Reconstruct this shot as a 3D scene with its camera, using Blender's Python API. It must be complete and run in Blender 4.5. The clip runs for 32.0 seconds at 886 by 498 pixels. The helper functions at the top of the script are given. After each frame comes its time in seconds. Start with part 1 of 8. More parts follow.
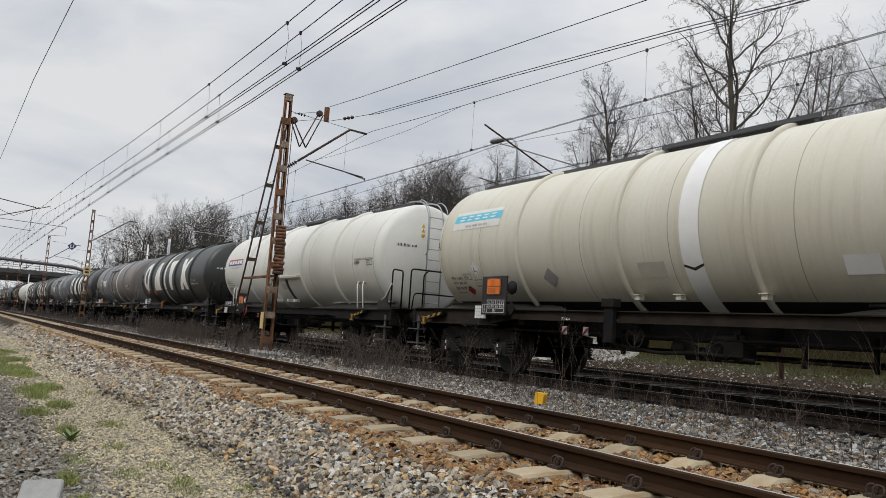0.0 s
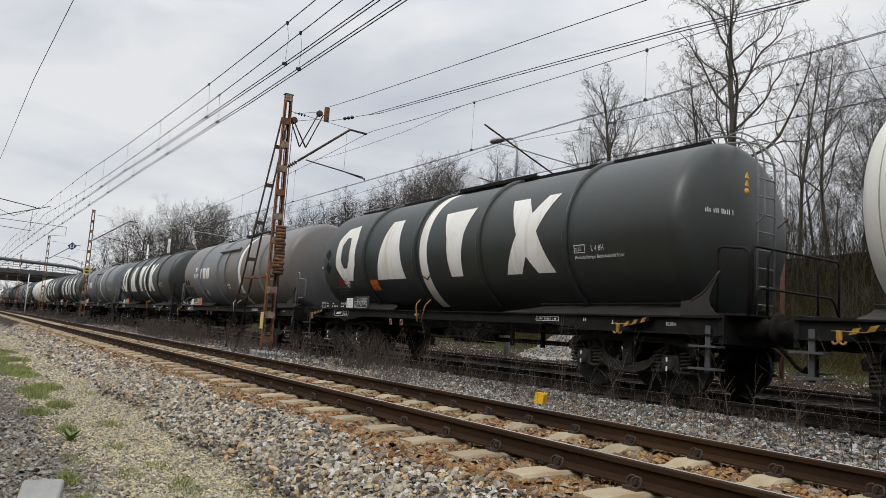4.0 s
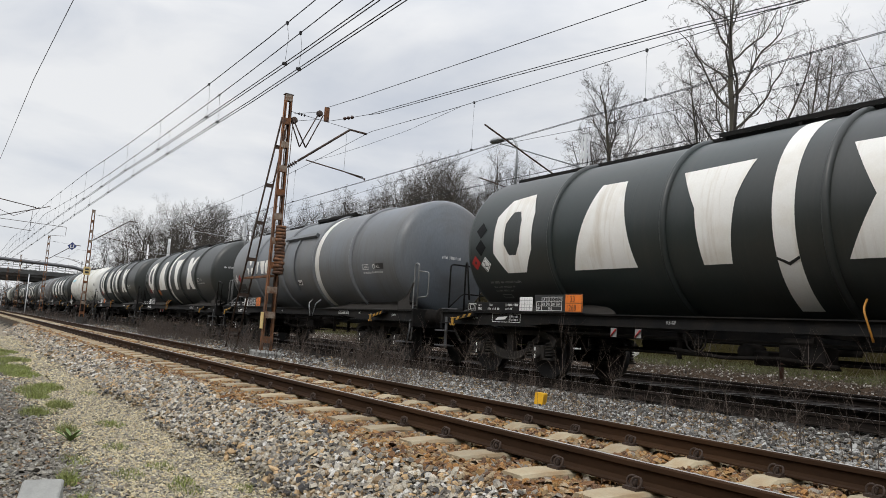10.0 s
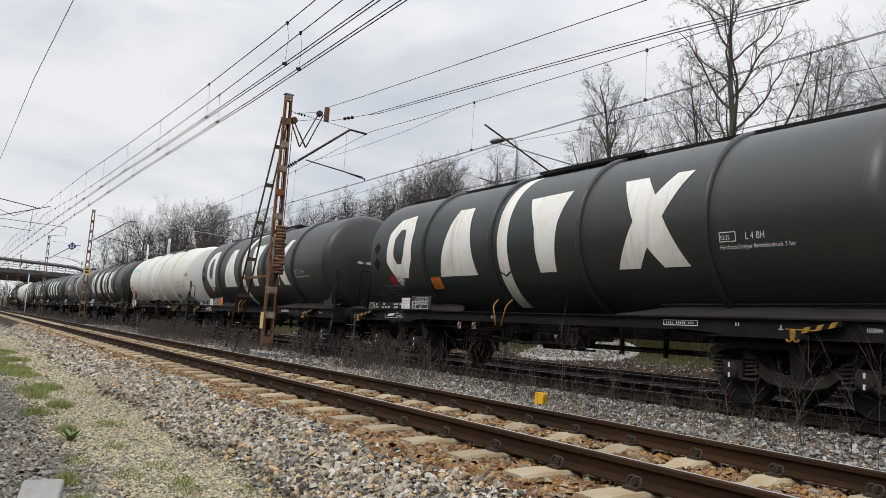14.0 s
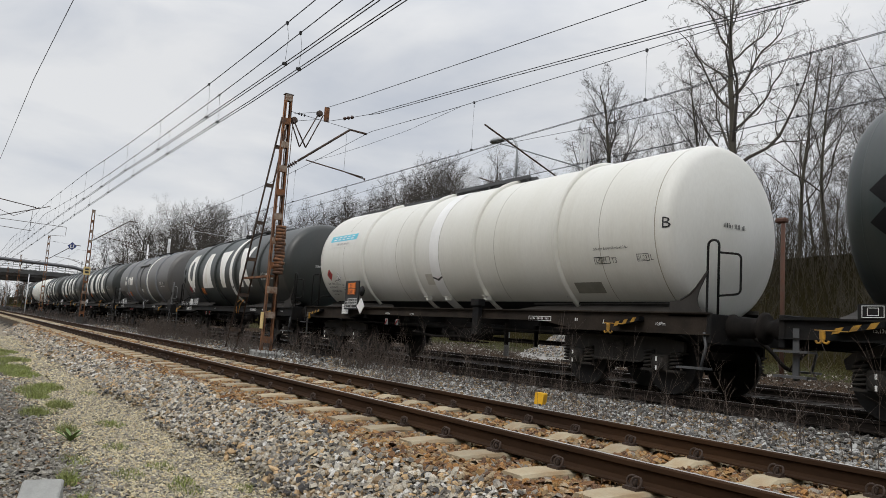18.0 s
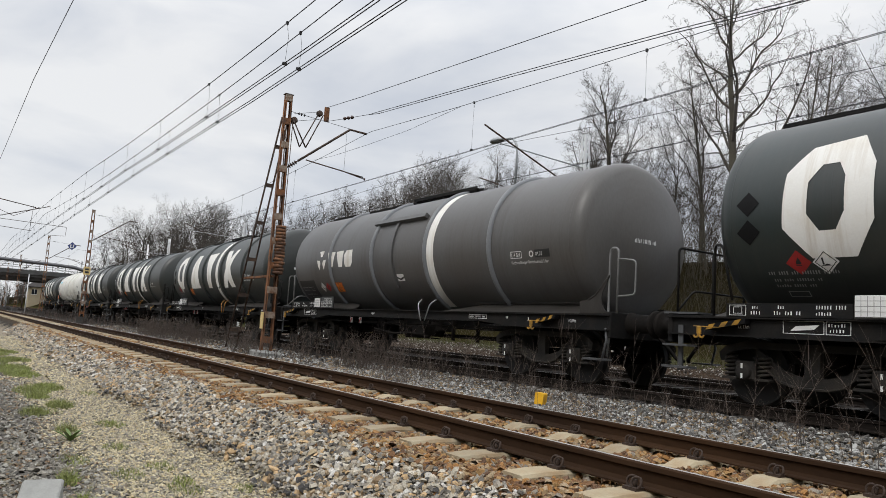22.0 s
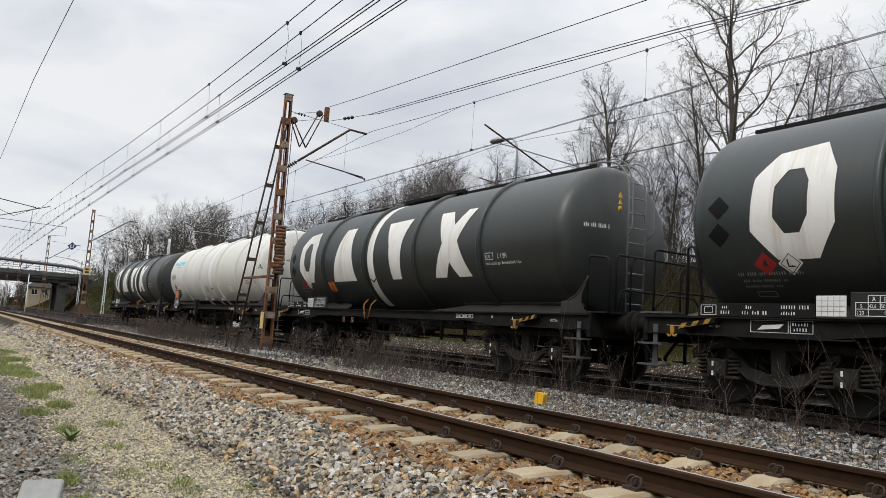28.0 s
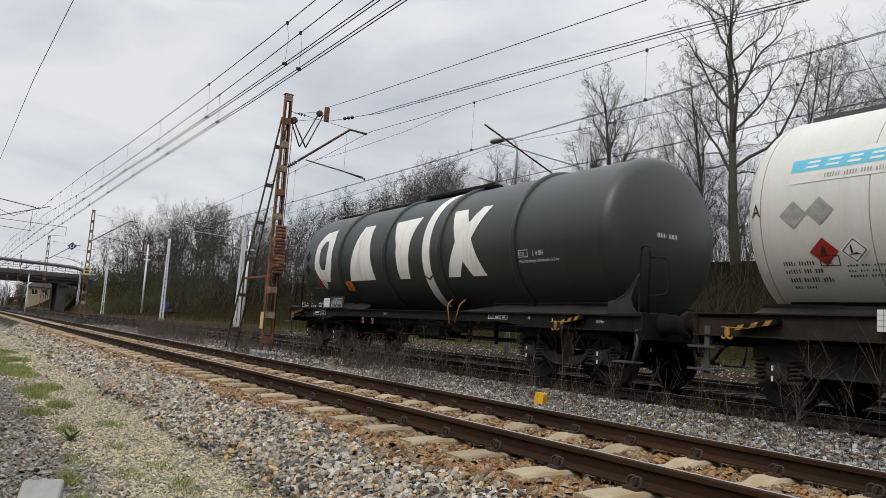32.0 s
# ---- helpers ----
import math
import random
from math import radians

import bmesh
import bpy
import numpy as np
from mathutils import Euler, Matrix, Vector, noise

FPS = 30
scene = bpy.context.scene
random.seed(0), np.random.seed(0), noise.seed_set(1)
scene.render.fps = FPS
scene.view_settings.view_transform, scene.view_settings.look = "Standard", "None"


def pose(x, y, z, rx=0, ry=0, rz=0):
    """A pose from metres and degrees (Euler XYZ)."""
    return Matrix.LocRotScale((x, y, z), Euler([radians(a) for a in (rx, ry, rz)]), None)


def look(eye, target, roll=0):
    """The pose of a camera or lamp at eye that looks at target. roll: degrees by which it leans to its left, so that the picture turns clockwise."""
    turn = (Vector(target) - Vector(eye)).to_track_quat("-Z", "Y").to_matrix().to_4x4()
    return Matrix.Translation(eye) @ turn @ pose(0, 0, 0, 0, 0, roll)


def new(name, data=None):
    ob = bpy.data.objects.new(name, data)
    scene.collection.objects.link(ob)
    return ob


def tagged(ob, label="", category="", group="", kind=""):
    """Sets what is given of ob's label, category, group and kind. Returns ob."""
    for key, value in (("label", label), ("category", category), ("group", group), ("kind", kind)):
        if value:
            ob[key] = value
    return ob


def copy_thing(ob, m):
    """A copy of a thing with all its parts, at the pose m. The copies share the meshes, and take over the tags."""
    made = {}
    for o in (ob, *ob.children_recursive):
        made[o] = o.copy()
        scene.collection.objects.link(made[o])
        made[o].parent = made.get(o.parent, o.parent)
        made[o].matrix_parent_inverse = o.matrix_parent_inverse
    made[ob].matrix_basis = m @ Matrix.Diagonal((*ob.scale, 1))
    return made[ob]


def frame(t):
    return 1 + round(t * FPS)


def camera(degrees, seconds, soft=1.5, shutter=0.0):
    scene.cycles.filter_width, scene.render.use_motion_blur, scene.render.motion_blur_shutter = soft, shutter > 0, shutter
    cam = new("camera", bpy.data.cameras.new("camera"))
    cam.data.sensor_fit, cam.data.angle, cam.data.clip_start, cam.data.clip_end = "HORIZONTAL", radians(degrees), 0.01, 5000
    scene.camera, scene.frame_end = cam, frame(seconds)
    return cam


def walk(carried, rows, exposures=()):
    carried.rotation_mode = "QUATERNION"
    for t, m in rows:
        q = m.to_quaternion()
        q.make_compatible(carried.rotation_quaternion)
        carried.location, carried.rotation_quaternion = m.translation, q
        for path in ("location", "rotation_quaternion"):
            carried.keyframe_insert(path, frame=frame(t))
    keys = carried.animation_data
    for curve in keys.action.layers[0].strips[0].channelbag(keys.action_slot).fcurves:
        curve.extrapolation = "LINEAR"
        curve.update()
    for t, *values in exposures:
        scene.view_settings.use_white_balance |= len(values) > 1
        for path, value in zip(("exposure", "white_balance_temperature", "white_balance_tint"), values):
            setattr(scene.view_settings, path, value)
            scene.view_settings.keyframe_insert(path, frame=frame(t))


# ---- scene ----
cam = camera(62.37, 32.0, soft=0.45)
EYE = (0.0, 0.0, 0.723)
YAW, PITCH, ROLL = radians(56.51), radians(6.46), 3.71
TARGET = (EYE[0] - math.sin(YAW) * math.cos(PITCH), EYE[1] + math.cos(YAW) * math.cos(PITCH), EYE[2] + math.sin(PITCH))
walk(cam, [(0.0, look(EYE, TARGET, ROLL)), (32.0, look(EYE, TARGET, ROLL))],
     [(0.0, -0.17), (2.0, -0.16), (4.0, -0.08), (6.0, 0.0), (10.0, 0.02), (15.0, 0.03), (17.0, -0.05), (18.5, -0.13), (19.5, -0.12), (21.0, -0.02), (24.0, 0.06), (27.0, 0.06), (29.0, 0.0), (30.5, -0.13), (32.0, -0.10)])

# ---- light: overcast spring day ----
SUN_EL, SUN_AZ = radians(48), radians(200)
world = bpy.data.worlds.new("overcast_sky")
scene.world = world
world.use_nodes = True
wn, wl = world.node_tree.nodes, world.node_tree.links
wn.clear()
w_out = wn.new("ShaderNodeOutputWorld")
w_bg = wn.new("ShaderNodeBackground")
w_sky = wn.new("ShaderNodeTexSky")
w_sky.sky_type, w_sky.sun_disc = "NISHITA", False
w_sky.sun_elevation, w_sky.sun_rotation = SUN_EL, SUN_AZ
w_sky.air_density, w_sky.dust_density = 1.0, 2.0
w_tc = wn.new("ShaderNodeTexCoord")
w_map = wn.new("ShaderNodeMapping")
w_map.inputs["Scale"].default_value = (1.0, 1.6, 4.5)
w_map.inputs["Rotation"].default_value = (0.06, 0.0, 0.5)
w_n1 = wn.new("ShaderNodeTexNoise")
w_n1.inputs["Scale"].default_value, w_n1.inputs["Detail"].default_value, w_n1.inputs["Roughness"].default_value = 2.2, 6.0, 0.5
w_n1.inputs["Distortion"].default_value = 0.35
w_ramp = wn.new("ShaderNodeValToRGB")
w_ramp.color_ramp.elements[0].position, w_ramp.color_ramp.elements[0].color = 0.32, (6.0, 6.35, 7.0, 1)
w_ramp.color_ramp.elements[1].position, w_ramp.color_ramp.elements[1].color = 0.62, (8.55, 8.6, 8.68, 1)
w_mix = wn.new("ShaderNodeMix")
w_mix.data_type = "RGBA"
w_mix.inputs[0].default_value = 0.9
wl.new(w_tc.outputs["Generated"], w_map.inputs["Vector"])
wl.new(w_map.outputs["Vector"], w_n1.inputs["Vector"])
wl.new(w_n1.outputs["Fac"], w_ramp.inputs["Fac"])
wl.new(w_sky.outputs["Color"], w_mix.inputs[6])
wl.new(w_ramp.outputs["Color"], w_mix.inputs[7])
# an overcast sky is brighter overhead than near the horizon
w_sep = wn.new("ShaderNodeSeparateXYZ")
w_up = wn.new("ShaderNodeMapRange")
w_up.interpolation_type = "SMOOTHSTEP"
w_up.inputs["From Min"].default_value, w_up.inputs["From Max"].default_value = 0.3, 1.0
w_up.inputs["To Min"].default_value, w_up.inputs["To Max"].default_value = 1.0, 2.3
w_mul = wn.new("ShaderNodeVectorMath")
w_mul.operation = "SCALE"
wl.new(w_tc.outputs["Generated"], w_sep.inputs[0])
wl.new(w_sep.outputs["Z"], w_up.inputs["Value"])
wl.new(w_mix.outputs[2], w_mul.inputs[0])
wl.new(w_up.outputs[0], w_mul.inputs["Scale"])
wl.new(w_mul.outputs[0], w_bg.inputs["Color"])
w_bg.inputs["Strength"].default_value = 0.103
wl.new(w_bg.outputs["Background"], w_out.inputs["Surface"])

sun = new("sun", bpy.data.lights.new("sun", "SUN"))
sun.data.energy, sun.data.angle, sun.data.color = 1.1, radians(18), (1.0, 0.96, 0.9)
sun.matrix_basis = look((0, 0, 60), (60 * math.cos(SUN_EL) * -math.sin(SUN_AZ) * -1, 60 * math.cos(SUN_EL) * math.cos(SUN_AZ) * -1, 60 - 60 * math.sin(SUN_EL)))


# ---- materials ----
def material(name, base, rough=0.6, metal=0.0, vary=0.25, scale=6.0, grain=60.0, bump=0.15, dist=0.01, tint=None, tint_at=0.55, island=0.0, objrand=0.0, spec=0.5, stretch=(1, 1, 1), shadows=None):
    """Two scales of variation: broad blotches towards tint, fine grain, and a bump from the grain."""
    m = bpy.data.materials.new(name)
    m.use_nodes = True
    n, l = m.node_tree.nodes, m.node_tree.links
    b = n["Principled BSDF"]
    b.inputs["Roughness"].default_value, b.inputs["Metallic"].default_value = rough, metal
    b.inputs["Specular IOR Level"].default_value = spec
    tc = n.new("ShaderNodeTexCoord")
    mp = n.new("ShaderNodeMapping")
    mp.inputs["Scale"].default_value = stretch
    l.new(tc.outputs["Object"], mp.inputs["Vector"])
    big, fine = n.new("ShaderNodeTexNoise"), n.new("ShaderNodeTexNoise")
    big.inputs["Scale"].default_value, big.inputs["Detail"].default_value = scale, 4.0
    fine.inputs["Scale"].default_value, fine.inputs["Detail"].default_value = grain, 3.0
    for q in (big, fine):
        l.new(mp.outputs["Vector"], q.inputs["Vector"])
    tint = tint or tuple(c * (1 - vary) for c in base)
    r = n.new("ShaderNodeValToRGB")
    r.color_ramp.elements[0].position, r.color_ramp.elements[1].position = tint_at - 0.2, tint_at + 0.15
    r.color_ramp.elements[0].color, r.color_ramp.elements[1].color = (*base, 1), (*tint, 1)
    l.new(big.outputs["Fac"], r.inputs["Fac"])
    hsv = n.new("ShaderNodeHueSaturation")
    l.new(r.outputs["Color"], hsv.inputs["Color"])
    mm = n.new("ShaderNodeMath")
    mm.operation = "MULTIPLY_ADD"
    mm.inputs[1].default_value, mm.inputs[2].default_value = vary * 1.6, 1.0 - vary * 0.8
    l.new(fine.outputs["Fac"], mm.inputs[0])
    last = mm
    if island or objrand:
        src = n.new("ShaderNodeNewGeometry") if island else n.new("ShaderNodeObjectInfo")
        a = n.new("ShaderNodeMath")
        a.operation = "MULTIPLY_ADD"
        k = island or objrand
        a.inputs[1].default_value, a.inputs[2].default_value = 2 * k, 1 - k
        l.new(src.outputs["Random Per Island" if island else "Random"], a.inputs[0])
        mul = n.new("ShaderNodeMath")
        mul.operation = "MULTIPLY"
        l.new(mm.outputs[0], mul.inputs[0])
        l.new(a.outputs[0], mul.inputs[1])
        last = mul
    l.new(last.outputs[0], hsv.inputs["Value"])
    l.new(hsv.outputs["Color"], b.inputs["Base Color"])
    if bump:
        bp = n.new("ShaderNodeBump")
        bp.inputs["Strength"].default_value, bp.inputs["Distance"].default_value = bump, dist
        l.new(fine.outputs["Fac"], bp.inputs["Height"])
        l.new(bp.outputs["Normal"], b.inputs["Normal"])
    return m


def ramp_material(name, colours, rough=0.85, grain=130.0, bump=0.7, dist=0.006, vary=0.62):
    """Each loose piece takes its own colour out of a row of colours."""
    m = material(name, colours[0], rough, 0, vary, 9.0, grain, bump, dist)
    n, l = m.node_tree.nodes, m.node_tree.links
    hsv = [q for q in n if q.type == "HUE_SAT"][0]
    r = n.new("ShaderNodeValToRGB")
    r.color_ramp.interpolation = "CONSTANT"
    for i, c in enumerate(colours):
        e = r.color_ramp.elements[0] if i == 0 else r.color_ramp.elements.new(i / len(colours))
        e.color = (*c, 1)
    r.color_ramp.elements.remove(r.color_ramp.elements[-1])
    g = n.new("ShaderNodeNewGeometry")
    l.new(g.outputs["Random Per Island"], r.inputs["Fac"])
    l.new(r.outputs["Color"], hsv.inputs["Color"])
    return m


def streaked(m, colour, amount, across=7.0):
    """Runs of grime down a tank's flank: fine along its length, drawn out round it."""
    n, l = m.node_tree.nodes, m.node_tree.links
    b = n["Principled BSDF"]
    src = b.inputs["Base Color"].links[0].from_socket
    tc, mp, no = n.new("ShaderNodeTexCoord"), n.new("ShaderNodeMapping"), n.new("ShaderNodeTexNoise")
    mp.inputs["Scale"].default_value = (across, 0.45, 0.45)
    no.inputs["Scale"].default_value, no.inputs["Detail"].default_value, no.inputs["Roughness"].default_value = 1.0, 6.0, 0.65
    r = n.new("ShaderNodeMapRange")
    r.inputs["From Min"].default_value, r.inputs["From Max"].default_value, r.inputs["To Max"].default_value = 0.50, 0.74, amount
    mix = n.new("ShaderNodeMix")
    mix.data_type = "RGBA"
    mix.inputs[7].default_value = (*colour, 1)
    l.new(tc.outputs["Object"], mp.inputs["Vector"])
    l.new(mp.outputs["Vector"], no.inputs["Vector"])
    l.new(no.outputs["Fac"], r.inputs["Value"])
    l.new(r.outputs[0], mix.inputs[0])
    l.new(src, mix.inputs[6])
    l.new(mix.outputs[2], b.inputs["Base Color"])
    return m


M = {}
M["tank_dark"] = material("tank_dark", (0.0168, 0.0265, 0.0255), 0.42, 0, 0.22, 0.5, 30, 0.05, 0.004, tint_at=0.6, tint=(0.0265, 0.0270, 0.0235), stretch=(1, 1, 0.35), spec=0.6)
M["tank_grey"] = material("tank_grey", (0.135, 0.152, 0.170), 0.40, 0, 0.2, 0.8, 30, 0.05, 0.004, tint=(0.125, 0.124, 0.120), stretch=(1, 1, 0.35))
M["tank_brown"] = material("tank_brown", (0.150, 0.162, 0.178), 0.42, 0, 0.2, 0.38, 30, 0.05, 0.004, tint=(0.150, 0.112, 0.074), tint_at=0.60, stretch=(1, 1, 0.4))
M["tank_slate"] = material("tank_slate", (0.105, 0.108, 0.110), 0.42, 0, 0.2, 0.5, 30, 0.05, 0.004, tint=(0.088, 0.082, 0.076), stretch=(1, 1, 0.35))
M["ring_grey"] = material("ring_grey", (0.19, 0.20, 0.21), 0.42, 0, 0.2, 2, 30, 0.05, 0.004)
M["tank_cream"] = material("tank_cream", (0.63, 0.61, 0.52), 0.45, 0, 0.08, 0.7, 30, 0.03, 0.004, tint=(0.56, 0.53, 0.42), stretch=(1, 1, 0.35))
M["tank_white"] = material("tank_white", (0.69, 0.685, 0.64), 0.42, 0, 0.08, 0.6, 30, 0.03, 0.004, tint=(0.61, 0.60, 0.535), stretch=(1, 1, 0.35))
M["white"] = material("white_paint", (0.80, 0.79, 0.75), 0.5, 0, 0.07, 2.0, 40, 0.04, 0.003, tint=(0.68, 0.64, 0.56), tint_at=0.68)
M["white_clean"] = material("white_film", (0.8, 0.8, 0.78), 0.5, 0, 0.08, 3, 60, 0.03, 0.002)
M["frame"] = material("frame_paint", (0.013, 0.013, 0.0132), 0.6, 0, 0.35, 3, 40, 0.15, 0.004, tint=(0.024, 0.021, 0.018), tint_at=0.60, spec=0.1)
M["cradle"] = material("cradle_dusty_paint", (0.045, 0.041, 0.037), 0.7, 0, 0.3, 2.5, 40, 0.12, 0.004, tint=(0.030, 0.027, 0.024), spec=0.2, stretch=(1, 1, 0.4))
M["frame_brown"] = material("brake_dust_frame", (0.040, 0.031, 0.024), 0.75, 0, 0.3, 3, 40, 0.15, 0.004, tint=(0.022, 0.018, 0.015), spec=0.12)
# undergear base near black for the shade under the wagons; brown tint is dust
M["bogie"] = material("shaded_brake_dust", (0.014, 0.013, 0.0122), 0.85, 0, 0.4, 5, 60, 0.3, 0.006, tint=(0.022, 0.019, 0.017), spec=0.05)
for q, c, k in (("tank_dark", (0.045, 0.042, 0.036), 0.35), ("tank_grey", (0.085, 0.075, 0.062), 0.5), ("tank_brown", (0.095, 0.070, 0.048), 0.38), ("tank_slate", (0.060, 0.050, 0.042), 0.5), ("tank_cream", (0.36, 0.31, 0.22), 0.4), ("tank_white", (0.46, 0.43, 0.36), 0.2), ("white", (0.42, 0.33, 0.22), 0.5)):
    streaked(M[q], c, k)
M["galv"] = material("galvanised", (0.42, 0.44, 0.45), 0.5, 0.4, 0.2, 4, 60, 0.1, 0.003)
M["black_film"] = material("black_film", (0.018, 0.018, 0.018), 0.45, 0, 0.2, 4, 60, 0.03, 0.002)
M["orange"] = material("orange_plate", (0.80, 0.20, 0.022), 0.45, 0, 0.1, 6, 60, 0.03, 0.002)
M["red"] = material("red_film", (0.36, 0.022, 0.02), 0.5, 0, 0.2, 6, 60, 0.03, 0.002)
M["cyan"] = material("cyan_film", (0.12, 0.55, 0.70), 0.5, 0, 0.1, 6, 60, 0.03, 0.002)
M["navy"] = material("navy_film", (0.05, 0.07, 0.20), 0.5, 0, 0.15, 6, 60, 0.03, 0.002)
M["placard_black"] = material("placard_black", (0.0045, 0.0045, 0.005), 0.55, 0, 0.2, 6, 60, 0.03, 0.002, spec=0.2)
M["yellow_dirty"] = material("yellow_dirty", (0.46, 0.235, 0.018), 0.7, 0, 0.3, 12, 60, 0.1, 0.002, tint=(0.14, 0.085, 0.02), tint_at=0.56)
M["hose_ochre"] = material("hose_ochre", (0.50, 0.22, 0.03), 0.6, 0, 0.2, 9, 60, 0.05, 0.002)
M["grey_film"] = material("grey_film", (0.30, 0.30, 0.29), 0.55, 0, 0.2, 6, 60, 0.03, 0.002)
M["grey_pale"] = material("worn_silver_film", (0.36, 0.36, 0.34), 0.55, 0, 0.3, 9, 60, 0.03, 0.002)
M["yellow"] = material("yellow_paint", (0.72, 0.42, 0.02), 0.5, 0, 0.2, 9, 60, 0.05, 0.002, tint=(0.5, 0.27, 0.03), tint_at=0.62)
M["rail_side"] = material("rail_rust", (0.046, 0.024, 0.012), 0.85, 0, 0.35, 2.5, 50, 0.25, 0.003, tint=(0.026, 0.015, 0.009), stretch=(0.25, 1, 1), spec=0.12)
M["rail_top"] = material("rail_running_surface", (0.46, 0.45, 0.43), 0.42, 0.35, 0.2, 6, 80, 0.05, 0.001, stretch=(0.1, 1, 1))
M["rail_dark"] = material("rail_shaded", (0.022, 0.017, 0.014), 0.8, 0, 0.3, 2.5, 50, 0.25, 0.003, stretch=(0.25, 1, 1), spec=0.15)
M["clip"] = material("clip_rust", (0.045, 0.027, 0.018), 0.8, 0, 0.3, 9, 80, 0.2, 0.002)
M["sleeper"] = material("sleeper_concrete", (0.34, 0.285, 0.19), 0.9, 0, 0.25, 4, 70, 0.35, 0.006, tint=(0.26, 0.175, 0.09), tint_at=0.60, objrand=0.18)
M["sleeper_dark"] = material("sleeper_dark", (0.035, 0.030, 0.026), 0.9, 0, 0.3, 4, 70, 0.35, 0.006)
M["rust"] = material("rusty_steel", (0.25, 0.10, 0.035), 0.85, 0, 0.4, 5, 45, 0.3, 0.004, tint=(0.085, 0.045, 0.028), tint_at=0.52)
M["rust_dark"] = material("dark_rust", (0.045, 0.033, 0.027), 0.8, 0, 0.35, 5, 45, 0.3, 0.004, tint=(0.09, 0.05, 0.03))
M["bogie_frame"] = material("bogie_frame", (0.030, 0.028, 0.026), 0.8, 0, 0.4, 5, 60, 0.3, 0.006, tint=(0.050, 0.043, 0.036), tint_at=0.6, spec=0.14)
M["wire"] = material("wire", (0.030, 0.030, 0.031), 0.6, 0.3, 0.2, 8, 60, 0, 0)
M["insulator"] = material("insulator_brown", (0.06, 0.028, 0.02), 0.25, 0, 0.2, 8, 60, 0, 0)
M["weight"] = material("weight_cast_iron", (0.22, 0.10, 0.045), 0.85, 0, 0.4, 8, 50, 0.3, 0.004, tint=(0.07, 0.045, 0.035), objrand=0.3)
M["concrete"] = material("concrete", (0.36, 0.35, 0.33), 0.9, 0, 0.3, 3, 50, 0.3, 0.006, tint=(0.25, 0.24, 0.22))
M["concrete_light"] = material("concrete_block", (0.31, 0.31, 0.29), 0.9, 0, 0.2, 12, 90, 0.3, 0.003)
M["bark"] = material("bark", (0.072, 0.062, 0.048), 0.95, 0, 0.35, 3, 30, 0.5, 0.02, tint=(0.082, 0.076, 0.052), objrand=0.25)
M["twig"] = material("twig", (0.074, 0.064, 0.053), 0.95, 0, 0.3, 3, 30, 0, 0, objrand=0.2)
M["stalk"] = material("dry_stalk", (0.115, 0.088, 0.071), 0.9, 0, 0.3, 8, 30, 0, 0, island=0.45)


# ---- building blocks ----
def part(name, bm, material, parent, label="", smooth=False, kind=""):
    """Links a bmesh as one mesh object under a thing or a part."""
    me = bpy.data.meshes.new(name)
    bm.to_mesh(me)
    bm.free()
    mats = material if isinstance(material, (list, tuple)) else [material]
    for q in mats:
        me.materials.append(q)
    if smooth:
        me.polygons.foreach_set("use_smooth", [True] * len(me.polygons))
        me.set_sharp_from_angle(angle=radians(38))
    ob = new(name, me)
    if parent is not None:
        ob.parent = parent
    return tagged(ob, label=label, kind=kind)


def share(name, src, parent, m):
    """Another object on the mesh of src."""
    ob = new(name, src.data)
    ob.parent = parent
    ob.matrix_basis = m
    return ob


def box(bm, x0, x1, y0, y1, z0, z1, bevel=0.0, mi=0):
    v = [bm.verts.new((x, y, z)) for x in (x0, x1) for y in (y0, y1) for z in (z0, z1)]
    fs = [bm.faces.new([v[i] for i in f]) for f in ((0, 1, 3, 2), (4, 6, 7, 5), (0, 4, 5, 1), (2, 3, 7, 6), (0, 2, 6, 4), (1, 5, 7, 3))]
    for f in fs:
        f.material_index = mi
    if bevel:
        es = list({e for f in fs for e in f.edges})
        bmesh.ops.bevel(bm, geom=es, offset=bevel, segments=1, affect="EDGES", profile=0.5, material=-1)
    return bm


def prism(bm, poly, y0, y1, mi=0):
    """A plate cut to the outline poly (x, z), from y0 to y1."""
    a = [bm.verts.new((x, y0, z)) for x, z in poly]
    b = [bm.verts.new((x, y1, z)) for x, z in poly]
    n = len(poly)
    fs = [bm.faces.new(a), bm.faces.new(b[::-1])]
    fs += [bm.faces.new((a[i], b[i], b[(i + 1) % n], a[(i + 1) % n])) for i in range(n)]
    for f in fs:
        f.material_index = mi
    bmesh.ops.recalc_face_normals(bm, faces=fs)
    return bm


def frame_of(d):
    d = Vector(d).normalized()
    a = Vector((0, 0, 1)) if abs(d.z) < 0.9 else Vector((1, 0, 0))
    u = d.cross(a).normalized()
    return u, d.cross(u).normalized()


